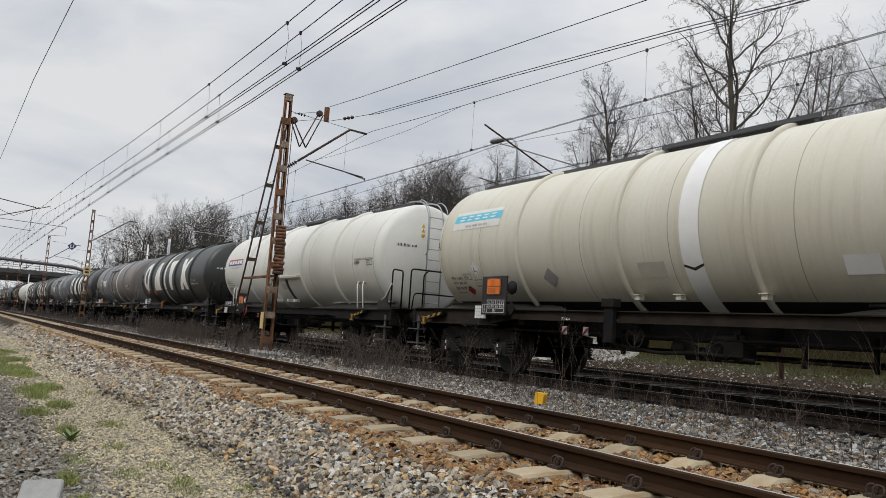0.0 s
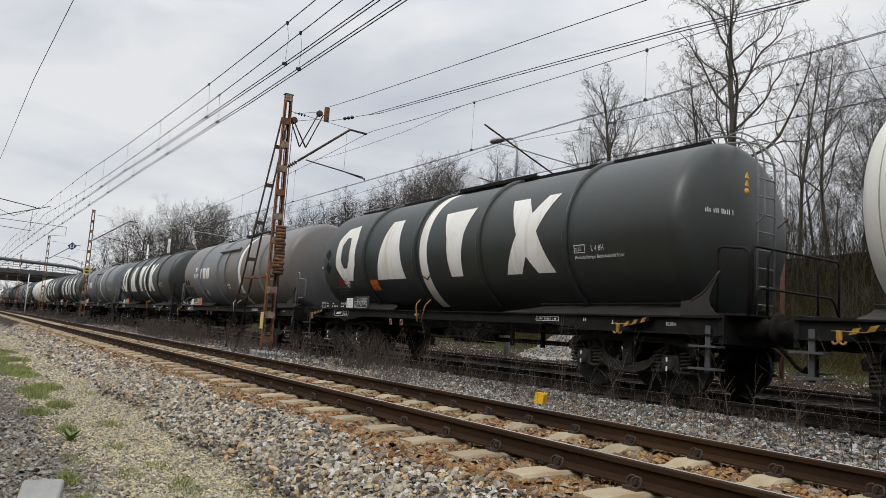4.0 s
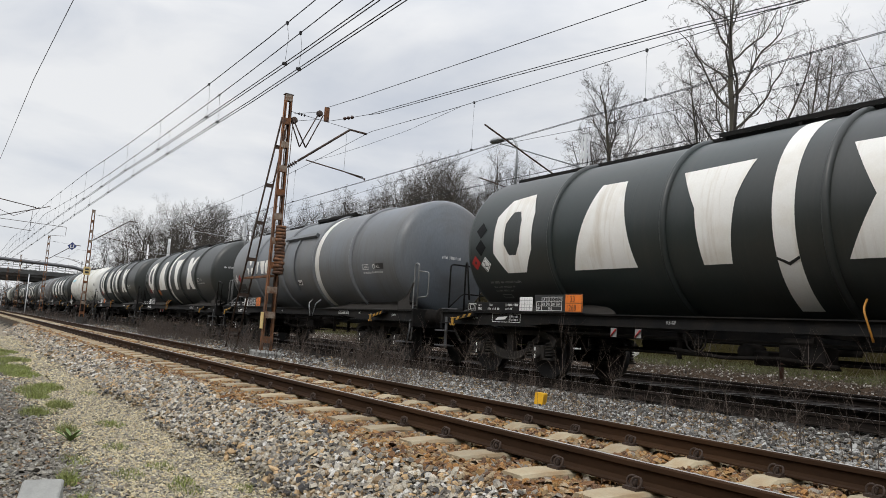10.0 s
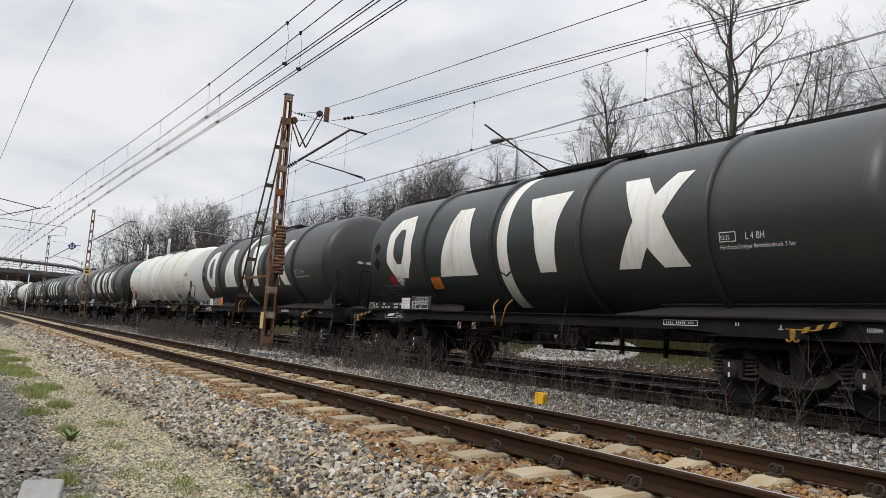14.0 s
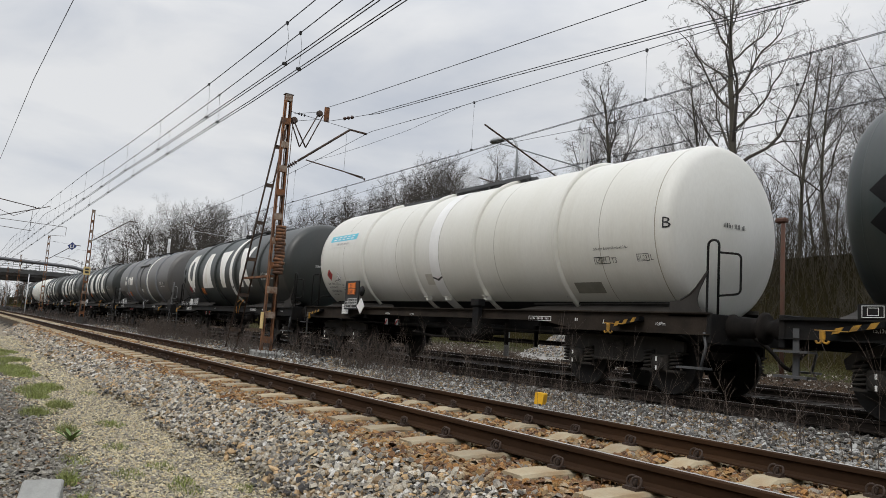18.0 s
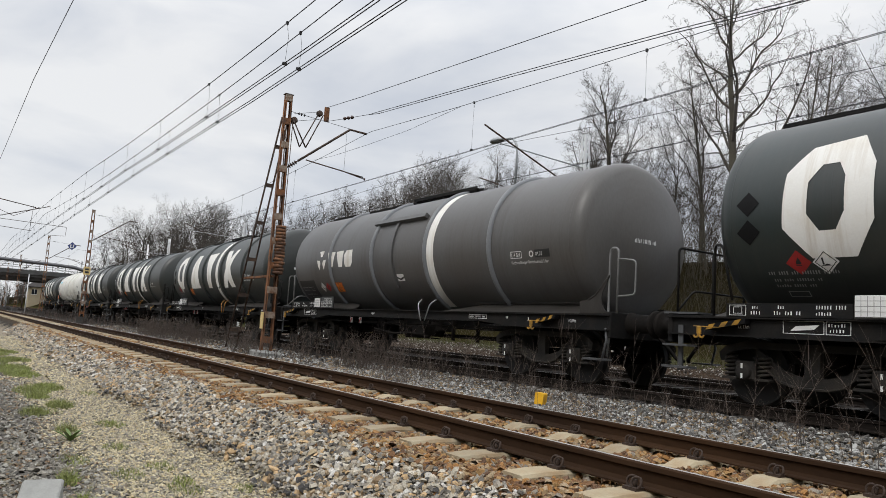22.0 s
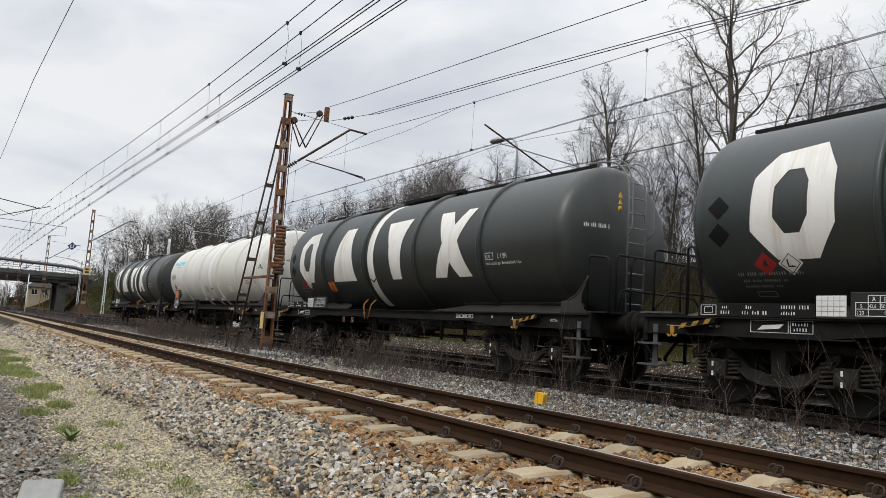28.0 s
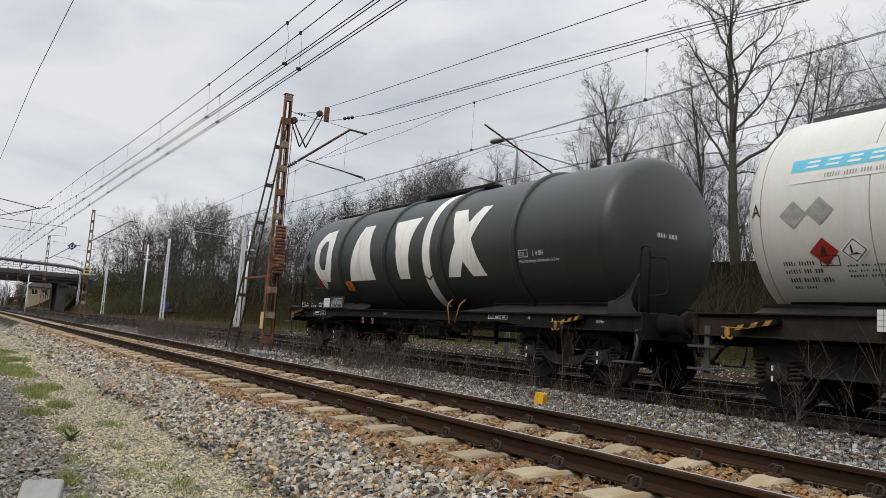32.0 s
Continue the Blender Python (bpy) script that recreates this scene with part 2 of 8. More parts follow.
def rod(bm, pts, r, seg=8, cap=True, mi=0):
    """A round bar through pts; r is one radius or one a point."""
    pts = [Vector(q) for q in pts]
    rs = r if isinstance(r, (list, tuple)) else [r] * len(pts)
    rings, u = [], None
    for i, q in enumerate(pts):
        d = (pts[min(i + 1, len(pts) - 1)] - pts[max(i - 1, 0)]).normalized()
        if u is None:
            u, v = frame_of(d)
        u = (u - d * u.dot(d)).normalized()
        v = d.cross(u)
        rings.append([bm.verts.new(q + (u * math.cos(6.28318 * k / seg) + v * math.sin(6.28318 * k / seg)) * rs[i]) for k in range(seg)])
    fs = []
    for a, b in zip(rings, rings[1:]):
        fs += [bm.faces.new((a[k], a[(k + 1) % seg], b[(k + 1) % seg], b[k])) for k in range(seg)]
    if cap:
        fs += [bm.faces.new(rings[0][::-1]), bm.faces.new(rings[-1])]
    for f in fs:
        f.material_index, f.smooth = mi, True
    return bm


def bent(pts, r=0.08, n=4):
    """Rounds the corners of a line of points."""
    pts = [Vector(q) for q in pts]
    out = [pts[0]]
    for a, b, c in zip(pts, pts[1:], pts[2:]):
        k = min(r, (a - b).length / 2, (c - b).length / 2)
        p0, p1 = b + (a - b).normalized() * k, b + (c - b).normalized() * k
        out += [p0 * (1 - t) ** 2 + b * 2 * t * (1 - t) + p1 * t * t for t in (i / n for i in range(n + 1))]
    return out + [pts[-1]]


def lathe(bm, prof, seg=32, axis="x", at=(0, 0, 0), mi=0):
    """prof: (along, radius)."""
    rings = []
    for a, r in prof:
        ring = []
        for k in range(seg):
            c, s = r * math.cos(6.28318531 * k / seg), r * math.sin(6.28318531 * k / seg)
            q = {"x": (a, c, s), "y": (s, a, c), "z": (c, s, a)}[axis]
            ring.append(bm.verts.new((q[0] + at[0], q[1] + at[1], q[2] + at[2])))
        rings.append(ring)
    fs = []
    for a, b in zip(rings, rings[1:]):
        fs += [bm.faces.new((a[k], a[(k + 1) % seg], b[(k + 1) % seg], b[k])) for k in range(seg)]
    if prof[0][1] > 1e-4:
        fs.append(bm.faces.new(rings[0][::-1]))
    if prof[-1][1] > 1e-4:
        fs.append(bm.faces.new(rings[-1]))
    for f in fs:
        f.material_index, f.smooth = mi, True
    bmesh.ops.recalc_face_normals(bm, faces=fs)
    return bm


def mesh_from(name, verts, faces_n, idx, mats, mat_index=None, smooth=False):
    """A mesh out of arrays: verts (n, 3), idx a flat index row in faces of faces_n corners."""
    me = bpy.data.meshes.new(name)
    nf = len(idx) // faces_n
    me.vertices.add(len(verts))
    me.vertices.foreach_set("co", np.asarray(verts, dtype=np.float32).ravel())
    me.loops.add(len(idx))
    me.loops.foreach_set("vertex_index", np.asarray(idx, dtype=np.int32))
    me.polygons.add(nf)
    me.polygons.foreach_set("loop_start", np.arange(0, nf * faces_n, faces_n, dtype=np.int32))
    for q in mats:
        me.materials.append(q)
    if mat_index is not None:
        me.polygons.foreach_set("material_index", np.asarray(mat_index, dtype=np.int32))
    me.polygons.foreach_set("use_smooth", np.full(nf, smooth))
    me.update()
    me.validate()
    return me


# ---- ground ----
Y1, Y2, Y3, GAUGE = 3.70, 9.40, 14.15, 1.507   # near rail of each of the three tracks
BED = -0.20
def ease(a, b, x):
    t = min(1.0, max(0.0, (x - a) / (b - a)))
    return t * t * (3 - 2 * t)


def ground_z(x, y):
    z = -0.56 + 0.34 * ease(2.05, 2.9, y) - 0.012 * ease(3.0, 3.3, y) * (1 - ease(5.7, 6.0, y))
    z -= 0.07 * ease(5.9, 6.4, y) * (1 - ease(8.2, 8.7, y))
    z -= 0.05 * ease(12.0, 12.4, y) * (1 - ease(12.9, 13.3, y))
    z += 0.30 * ease(16.6, 18.3, y)
    bank = ease(18.2, 30.5, y)
    z += bank * (4.9 + 0.02 * max(0.0, y - 34))
    # the road's embankment beside the bridge
    z += 5.2 * ease(16.8, 21.5, y) * ease(-130, -144, x) * ease(-172, -158, x) * (1 - bank * 0.62)
    if y > 17:
        z += 0.35 * noise.noise((x * 0.09, y * 0.11, 2.0)) * ease(17, 24, y)
    if y < 2.2:
        z += 0.03 * noise.noise((x * 0.8, y * 1.1, 5.0)) - 0.10 * ease(1.0, -3.0, y)
        # an added cutting slope, never in view, blocks low sky light behind the path
        z += 9.5 * ease(-6.0, -19.0, y) * ease(-80, -35, x)
    return z


def spread(a, b, fine0, fine1, step, grow):
    """Grid lines from a to b, dense between fine0 and fine1."""
    mid = list(np.arange(fine0, fine1 + 1e-6, step))
    lo, q, s = [], fine0, step
    while q > a:
        s *= grow
        q -= s
        lo.append(max(q, a))
    hi, q, s = [], fine1, step
    while q < b:
        s *= grow
        q += s
        hi.append(min(q, b))
    return lo[::-1] + mid + hi


gx, gy = spread(-1500, 500, -45, 4, 0.5, 1.12), spread(-600, 1500, -2, 20, 0.22, 1.13)
gv = [(x, y, ground_z(x, y)) for x in gx for y in gy]
ny = len(gy)
gi = [k for i in range(len(gx) - 1) for j in range(ny - 1) for k in (i * ny + j, (i + 1) * ny + j, (i + 1) * ny + j + 1, i * ny + j + 1)]


def ground_material():
    m = bpy.data.materials.new("gravel_soil_and_shade")
    m.use_nodes = True
    n, l = m.node_tree.nodes, m.node_tree.links
    b = n["Principled BSDF"]
    b.inputs["Roughness"].default_value = 1.0
    b.inputs["Specular IOR Level"].default_value = 0.0
    tc, sep = n.new("ShaderNodeTexCoord"), n.new("ShaderNodeSeparateXYZ")
    l.new(tc.outputs["Object"], sep.inputs[0])
    wob = n.new("ShaderNodeTexNoise")
    wob.inputs["Scale"].default_value, wob.inputs["Detail"].default_value = 0.9, 5.0
    l.new(tc.outputs["Object"], wob.inputs["Vector"])
    y = n.new("ShaderNodeMath")
    y.operation = "MULTIPLY_ADD"
    y.inputs[1].default_value = 0.9
    l.new(wob.outputs["Fac"], y.inputs[0])
    l.new(sep.outputs["Y"], y.inputs[2])
    mr = n.new("ShaderNodeMapRange")
    mr.inputs["From Min"].default_value, mr.inputs["From Max"].default_value = -20.0, 40.0
    l.new(y.outputs[0], mr.inputs["Value"])
    # the first ramp colour is dark soil on the added, unseen slope
    r = n.new("ShaderNodeValToRGB")
    # around y 2.5 dark soil stands in for shadow between the ballast stones
    rows = [(-12.0, (0.042, 0.042, 0.024)), (-4.0, (0.10, 0.092, 0.065)), (-1.0, (0.16, 0.145, 0.125)), (1.0, (0.20, 0.185, 0.165)), (1.3, (0.37, 0.325, 0.25)), (2.2, (0.35, 0.30, 0.23)), (2.5, (0.07, 0.066, 0.060)), (3.3, (0.10, 0.07, 0.045)), (3.6, (0.20, 0.12, 0.065)),
            # y 9.4 to 15.8: the train's shade is put into the bed's colour
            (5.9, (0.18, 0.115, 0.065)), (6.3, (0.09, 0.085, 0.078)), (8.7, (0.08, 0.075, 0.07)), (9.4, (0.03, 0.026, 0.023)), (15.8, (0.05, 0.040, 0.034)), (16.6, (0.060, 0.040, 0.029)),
            # from y 20 on the soil is near black to hold the wood's shade
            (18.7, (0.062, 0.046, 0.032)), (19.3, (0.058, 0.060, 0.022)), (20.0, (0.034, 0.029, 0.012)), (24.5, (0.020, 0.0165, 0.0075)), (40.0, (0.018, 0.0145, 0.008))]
    for i, (yy, c) in enumerate(rows):
        q = max(0.0, min(1.0, (yy + 20.45) / 60.0))
        e = r.color_ramp.elements[i] if i < 2 else r.color_ramp.elements.new(q)
        e.position, e.color = q, (*c, 1)
    l.new(mr.outputs[0], r.inputs["Fac"])
    vo, fn = n.new("ShaderNodeTexVoronoi"), n.new("ShaderNodeTexNoise")
    vo.inputs["Scale"].default_value, fn.inputs["Scale"].default_value, fn.inputs["Detail"].default_value = 26.0, 7.0, 6.0
    for q in (vo, fn):
        l.new(tc.outputs["Object"], q.inputs["Vector"])
    va = n.new("ShaderNodeMath")
    va.operation = "MULTIPLY_ADD"
    va.inputs[1].default_value, va.inputs[2].default_value = 0.9, 0.45
    grey = n.new("ShaderNodeSeparateColor")
    l.new(vo.outputs["Color"], grey.inputs[0])
    l.new(grey.outputs[0], va.inputs[0])
    vb = n.new("ShaderNodeMath")
    vb.operation = "MULTIPLY_ADD"
    vb.inputs[1].default_value = 0.5
    l.new(fn.outputs["Fac"], vb.inputs[0])
    l.new(va.outputs[0], vb.inputs[2])
    vc = n.new("ShaderNodeMath")
    vc.operation = "MULTIPLY"
    vc.inputs[1].default_value = 0.68
    l.new(vb.outputs[0], vc.inputs[0])
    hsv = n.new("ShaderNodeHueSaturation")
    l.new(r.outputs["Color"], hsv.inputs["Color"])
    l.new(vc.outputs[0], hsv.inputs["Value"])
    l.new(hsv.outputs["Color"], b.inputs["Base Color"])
    bp = n.new("ShaderNodeBump")
    bp.inputs["Strength"].default_value, bp.inputs["Distance"].default_value = 0.8, 0.03
    l.new(vo.outputs["Distance"], bp.inputs["Height"])
    l.new(bp.outputs["Normal"], b.inputs["Normal"])
    return m


M["ground"] = ground_material()
ground = tagged(new("ground", mesh_from("ground", gv, 4, gi, [M["ground"]])), "pale gravel path beside grey ballast and a brown wooded bank", "ground", kind="structure")
ground.data.polygons.foreach_set("use_smooth", [True] * len(ground.data.polygons))

# ---- tracks ----
RAIL = [(-0.036, -0.010), (-0.03, -0.003), (-0.017, 0.0), (0.012, 0.0), (0.03, -0.003), (0.036, -0.010), (0.036, -0.038), (0.012, -0.05), (0.009, -0.115), (0.03, -0.135), (0.07, -0.142), (0.07, -0.152),
        (-0.07, -0.152), (-0.07, -0.142), (-0.03, -0.135), (-0.009, -0.115), (-0.012, -0.05), (-0.036, -0.038)]
XA, XB = -620.0, 60.0


def rail(parent, y, side="rail_side"):
    bm = bmesh.new()
    xs = [XA, -300, -150, -80, -50, -30, -15, 0, XB]
    rings = [[bm.verts.new((x, y + a, b)) for a, b in RAIL] for x in xs]
    n = len(RAIL)
    for a, b in zip(rings, rings[1:]):
        for k in range(n):
            f = bm.faces.new((a[k], b[k], b[(k + 1) % n], a[(k + 1) % n]))
            f.material_index = 1 if k == 2 else 0
    bmesh.ops.recalc_face_normals(bm, faces=bm.faces[:])
    return part("rail", bm, [M[side], M["rail_top"]], parent, "rusty steel rail with a polished head")


def sleeper_mesh(mat):
    bm = bmesh.new()
    # a concrete sleeper, lower in the middle, with sloped flanks
    L, prof = 1.25, [(-1.25, 0.0), (-1.05, 0.012), (-0.52, 0.012), (-0.40, -0.03), (0.40, -0.03), (0.52, 0.012), (1.05, 0.012), (1.25, 0.0)]
    rings = [[bm.verts.new((x, y, z)) for x, z in ((-0.145, -0.16), (-0.115, t - 0.02), (-0.095, t), (0.095, t), (0.115, t - 0.02), (0.145, -0.16))] for y, t in prof]
    for a, b in zip(rings, rings[1:]):
        for k in range(5):
            bm.faces.new((a[k], a[k + 1], b[k + 1], b[k]))
    bm.faces.new(rings[0][::-1])
    bm.faces.new(rings[-1])
    bmesh.ops.recalc_face_normals(bm, faces=bm.faces[:])
    me = bpy.data.meshes.new("sleeper")
    bm.to_mesh(me)
    bm.free()
    me.materials.append(mat)
    return me


def clip_mesh():
    """Paired sprung steel rings on both sides of a rail foot."""
    bm = bmesh.new()
    for s in (-1, 1):
        for o in (-0.027, 0.027):
            pts = [(o + (0.030 + 0.002 * k / 6) * math.cos(0.9 + k * 0.5), s * (0.085 + 0.022 * math.sin(k * 0.26) + o * 0.4), -0.116 + 0.036 * math.sin(0.9 + k * 0.5)) for k in range(14)]
            rod(bm, pts, 0.0085, 6)
        box(bm, -0.055, 0.055, min(s * 0.05, s * 0.14), max(s * 0.05, s * 0.14), -0.176, -0.140)
        lathe(bm, [(-0.15, 0.018), (-0.098, 0.018)], 8, "z", (0, s * 0.095, 0))
    me = bpy.data.meshes.new("rail_clip")
    bm.to_mesh(me)
    bm.free()
    me.materials.append(M["clip"])
    return me


SLEEPER_TOP = -0.172
def track(name, y, label, first, gap, count_parts, x_far, mat, clips_to, side="rail_side"):
    t = tagged(new(name), label, "railway track", kind="structure")
    rail(t, y, side)
    rail(t, y + GAUGE, side)
    sl, cl = sleeper_mesh(mat), clip_mesh()
    n = 0
    x = first
    far = bmesh.new()
    while x > x_far:
        if n < count_parts:
            ob = new("sleeper", sl)
            ob.parent, ob.location = t, (x, y + GAUGE / 2, SLEEPER_TOP)
            ob.rotation_euler = (0, 0, random.uniform(-0.006, 0.006))
            if x > clips_to:
                for yy in (y, y + GAUGE):
                    c = new("rail_clip", cl)
                    c.parent, c.location = t, (x, yy, 0)
        else:
            box(far, x - 0.11, x + 0.11, y + GAUGE / 2 - 1.25, y + GAUGE / 2 + 1.25, SLEEPER_TOP - 0.15, SLEEPER_TOP)
        x -= gap
        n += 1
    if n > count_parts:
        part("far_sleepers", far, mat, t, kind="stuff")
    else:
        far.free()
    return t


track("track_1", Y1, "single track with rusty rails on pale concrete sleepers", -7.29 + 0.689 * 9, 0.689, 110, -200, M["sleeper"], -48)
# rails and sleepers of these two tracks carry the train's shade in their colours
track("track_2", Y2, "track with rusty rails in ballast darkened for shade", -0.3, 0.65, 60, -160, M["sleeper_dark"], -26, "rail_dark")
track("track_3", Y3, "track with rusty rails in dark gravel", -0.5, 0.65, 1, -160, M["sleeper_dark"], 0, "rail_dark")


# ---- tank wagons ----
YT = Y2 + GAUGE / 2
TR, TZ = 1.45, 2.58        # tank radius and height of its axis
LEN = 15.13
wheelsets = []


KNUCKLE, CROWN, FRONT, REAR = 0.29, 3.3, 6.05, -5.98     # dished ends: two radii, and where they begin


def head_profile():
    """A dished end, from its rim to its middle: (depth, radius)."""
    phi = math.asin((TR - KNUCKLE) / (CROWN - KNUCKLE))
    h = CROWN - math.sqrt((CROWN - KNUCKLE) ** 2 - (TR - KNUCKLE) ** 2)
    out = [(KNUCKLE * math.sin(a), TR - KNUCKLE + KNUCKLE * math.cos(a)) for a in ((math.pi / 2 - phi) * i / 7 for i in range(8))]
    out += [(h - CROWN + CROWN * math.cos(phi * (1 - i / 7)), CROWN * math.sin(phi * (1 - i / 7))) for i in range(1, 8)]
    out[-1] = (out[-1][0], 0.00005)
    return out


HEAD = head_profile()


def skin_at(x):
    """The tank's radius at x."""
    q = x - FRONT if x > FRONT else REAR - x if x < REAR else 0.0
    return float(np.interp(q, [a for a, b in HEAD], [b for a, b in HEAD]))


def on_tank(bm, lift=0.005):
    """Bends a flat drawing (x along the tank, y = arc above the axis, z = 0) onto the tank's near flank."""
    for v in bm.verts:
        x, a, h = v.co
        skin = skin_at(x)
        r, f = skin + lift + h, a / TR
        v.co = (x, -r * math.cos(f), TZ + r * math.sin(f))
    return bm


def drawing(polys, step=0.12, mi=0):
    """Flat shapes, each an outline or (outline, material index), cut into strips that can bend."""
    bm = bmesh.new()
    for p in polys:
        q = mi
        if isinstance(p[1], int):
            p, q = p
        f = bm.faces.new([bm.verts.new((a, b, 0)) for a, b in p])
        f.material_index = q
    bmesh.ops.remove_doubles(bm, verts=bm.verts[:], dist=0.0005)
    lo, hi = min(v.co.y for v in bm.verts), max(v.co.y for v in bm.verts)
    k = math.ceil(lo / step) * step
    while k < hi:
        bmesh.ops.bisect_plane(bm, geom=bm.verts[:] + bm.edges[:] + bm.faces[:], plane_co=(0, k, 0), plane_no=(0, 1, 0))
        k += step
    for f in bm.faces:
        if f.normal.z < 0:
            f.normal_flip()
    return bm


def rect(x0, x1, a0, a1):
    return [(x0, a0), (x1, a0), (x1, a1), (x0, a1)]


def diamond(x, a, r):
    return [(x - r, a), (x, a - r), (x + r, a), (x, a + r)]


def outline(x0, x1, a0, a1, w=0.012):
    return [rect(x0, x1, a0, a0 + w), rect(x0, x1, a1 - w, a1), rect(x0, x0 + w, a0 + w, a1 - w), rect(x1 - w, x1, a0 + w, a1 - w)]


def bars(x0, x1, a, h, n, gap=0.55):
    """A row of bars for writing that is not to be read."""
    n = max(n, int((x1 - x0) / 0.034))
    w = (x1 - x0) / n
    g = random.Random(int(1000 * (x0 + 3 * a)) + n)
    out, left = [], g.randint(3, 6)
    for i in range(n):
        if left == 0 and n > 6:
            left = g.randint(3, 7)
            continue
        left -= 1
        k = g.choice((1.0, 1.0, 0.75, 1.0))
        out.append(rect(x0 + i * w, x0 + (i + 1 - gap * g.uniform(0.8, 1.15)) * w, a, a + h * k))
    return out


def lettering(text, size, x, a, material, parent, name="lettering", curved=True, y=None, spacing=1.0, squeeze=0.86):
    """Readable writing in the built-in font, on the tank's flank or on a flat plate at y."""
    cu = bpy.data.curves.new("lettering", "FONT")
    cu.body, cu.size, cu.space_character, cu.resolution_u = text, size, spacing, 2
    tmp = new("lettering", cu)
    dg = bpy.context.evaluated_depsgraph_get()
    me = bpy.data.meshes.new_from_object(tmp.evaluated_get(dg))
    bpy.data.objects.remove(tmp)
    bm = bmesh.new()
    bm.from_mesh(me)
    bpy.data.meshes.remove(me)
    for v in bm.verts:
        v.co = (v.co.x * squeeze + x, v.co.y + a, 0)
    if curved:
        on_tank(bm, 0.010)
    else:
        for v in bm.verts:
            v.co = (v.co.x, y, v.co.y)
    return part(name, bm, material, parent, kind="stuff")


def shape_ring(x0, x1, a0, a1):
    """A broad octagonal ring, in two halves."""
    w, h = x1 - x0, a1 - a0
    o = [(0.30, 0), (0.78, 0), (1, 0.28), (1, 0.72), (0.82, 1), (0.28, 0.95), (0.03, 0.72), (0, 0.26)]
    i = [(0.42, 0.22), (0.60, 0.22), (0.70, 0.36), (0.70, 0.64), (0.62, 0.76), (0.44, 0.76), (0.30, 0.62), (0.29, 0.36)]
    f = lambda q: (x0 + q[0] * w, a0 + q[1] * h)
    return [[f(o[k]), f(o[(k + 1) % 8]), f(i[(k + 1) % 8]), f(i[k])] for k in range(8)]


def fitted(x0, x1, a0, a1, rows):
    return [[(x0 + q * (x1 - x0), a0 + r * (a1 - a0)) for q, r in row] for row in rows]


def shape_wedge(x0, x1, a0, a1):
    """A block that narrows upwards."""
    return fitted(x0, x1, a0, a1, [[(0.0, 0), (1.0, 0), (0.76, 1), (0.37, 1)]])


def shape_mallet(x0, x1, a0, a1):
    """A block that narrows downwards."""
    return fitted(x0, x1, a0, a1, [[(0.35, 0), (0.74, 0), (0.84, 0.6), (1.0, 1), (0.0, 0.97), (0.28, 0.55)]])


def shape_hourglass(x0, x1, a0, a1):
    """Two blocks that narrow towards each other."""
    return fitted(x0, x1, a0, a1, [[(0, 0), (0.32, 0), (0.47, 0.22), (0.66, 0), (1, 0), (0.69, 0.52), (1, 1), (0.77, 1), (0.55, 0.76), (0.37, 1), (0.02, 1), (0.28, 0.5)]])


def dome_profile():
    return [(REAR - x, r) for x, r in HEAD[::-1]] + [(-4, TR), (-2, TR), (0, TR), (2, TR), (4, TR)] + [(FRONT + x, r) for x, r in HEAD]


def ring_at(x, r=TR, w=0.055, h=0.07):
    """A rounded hoop round the tank."""
    bm = bmesh.new()
    prof = [(x + w * math.cos(q), r - 0.005 + h * math.sin(q)) for q in (math.pi * (1 - k / 8) for k in range(9))]
    seg = 72
    rows = [[bm.verts.new((a, q * math.cos(6.28318531 * k / seg), TZ + q * math.sin(6.28318531 * k / seg))) for k in range(seg)] for a, q in prof]
    for a, b in zip(rows, rows[1:]):
        for k in range(seg):
            bm.faces.new((a[k], a[(k + 1) % seg], b[(k + 1) % seg], b[k])).smooth = True
    bmesh.ops.recalc_face_normals(bm, faces=bm.faces[:])
    return bm


def band_at(x0, x1, lift=0.004, lo=-1.55, hi=2.2):
    return on_tank(drawing([rect(x0, x1, lo, hi)], 0.1), lift)


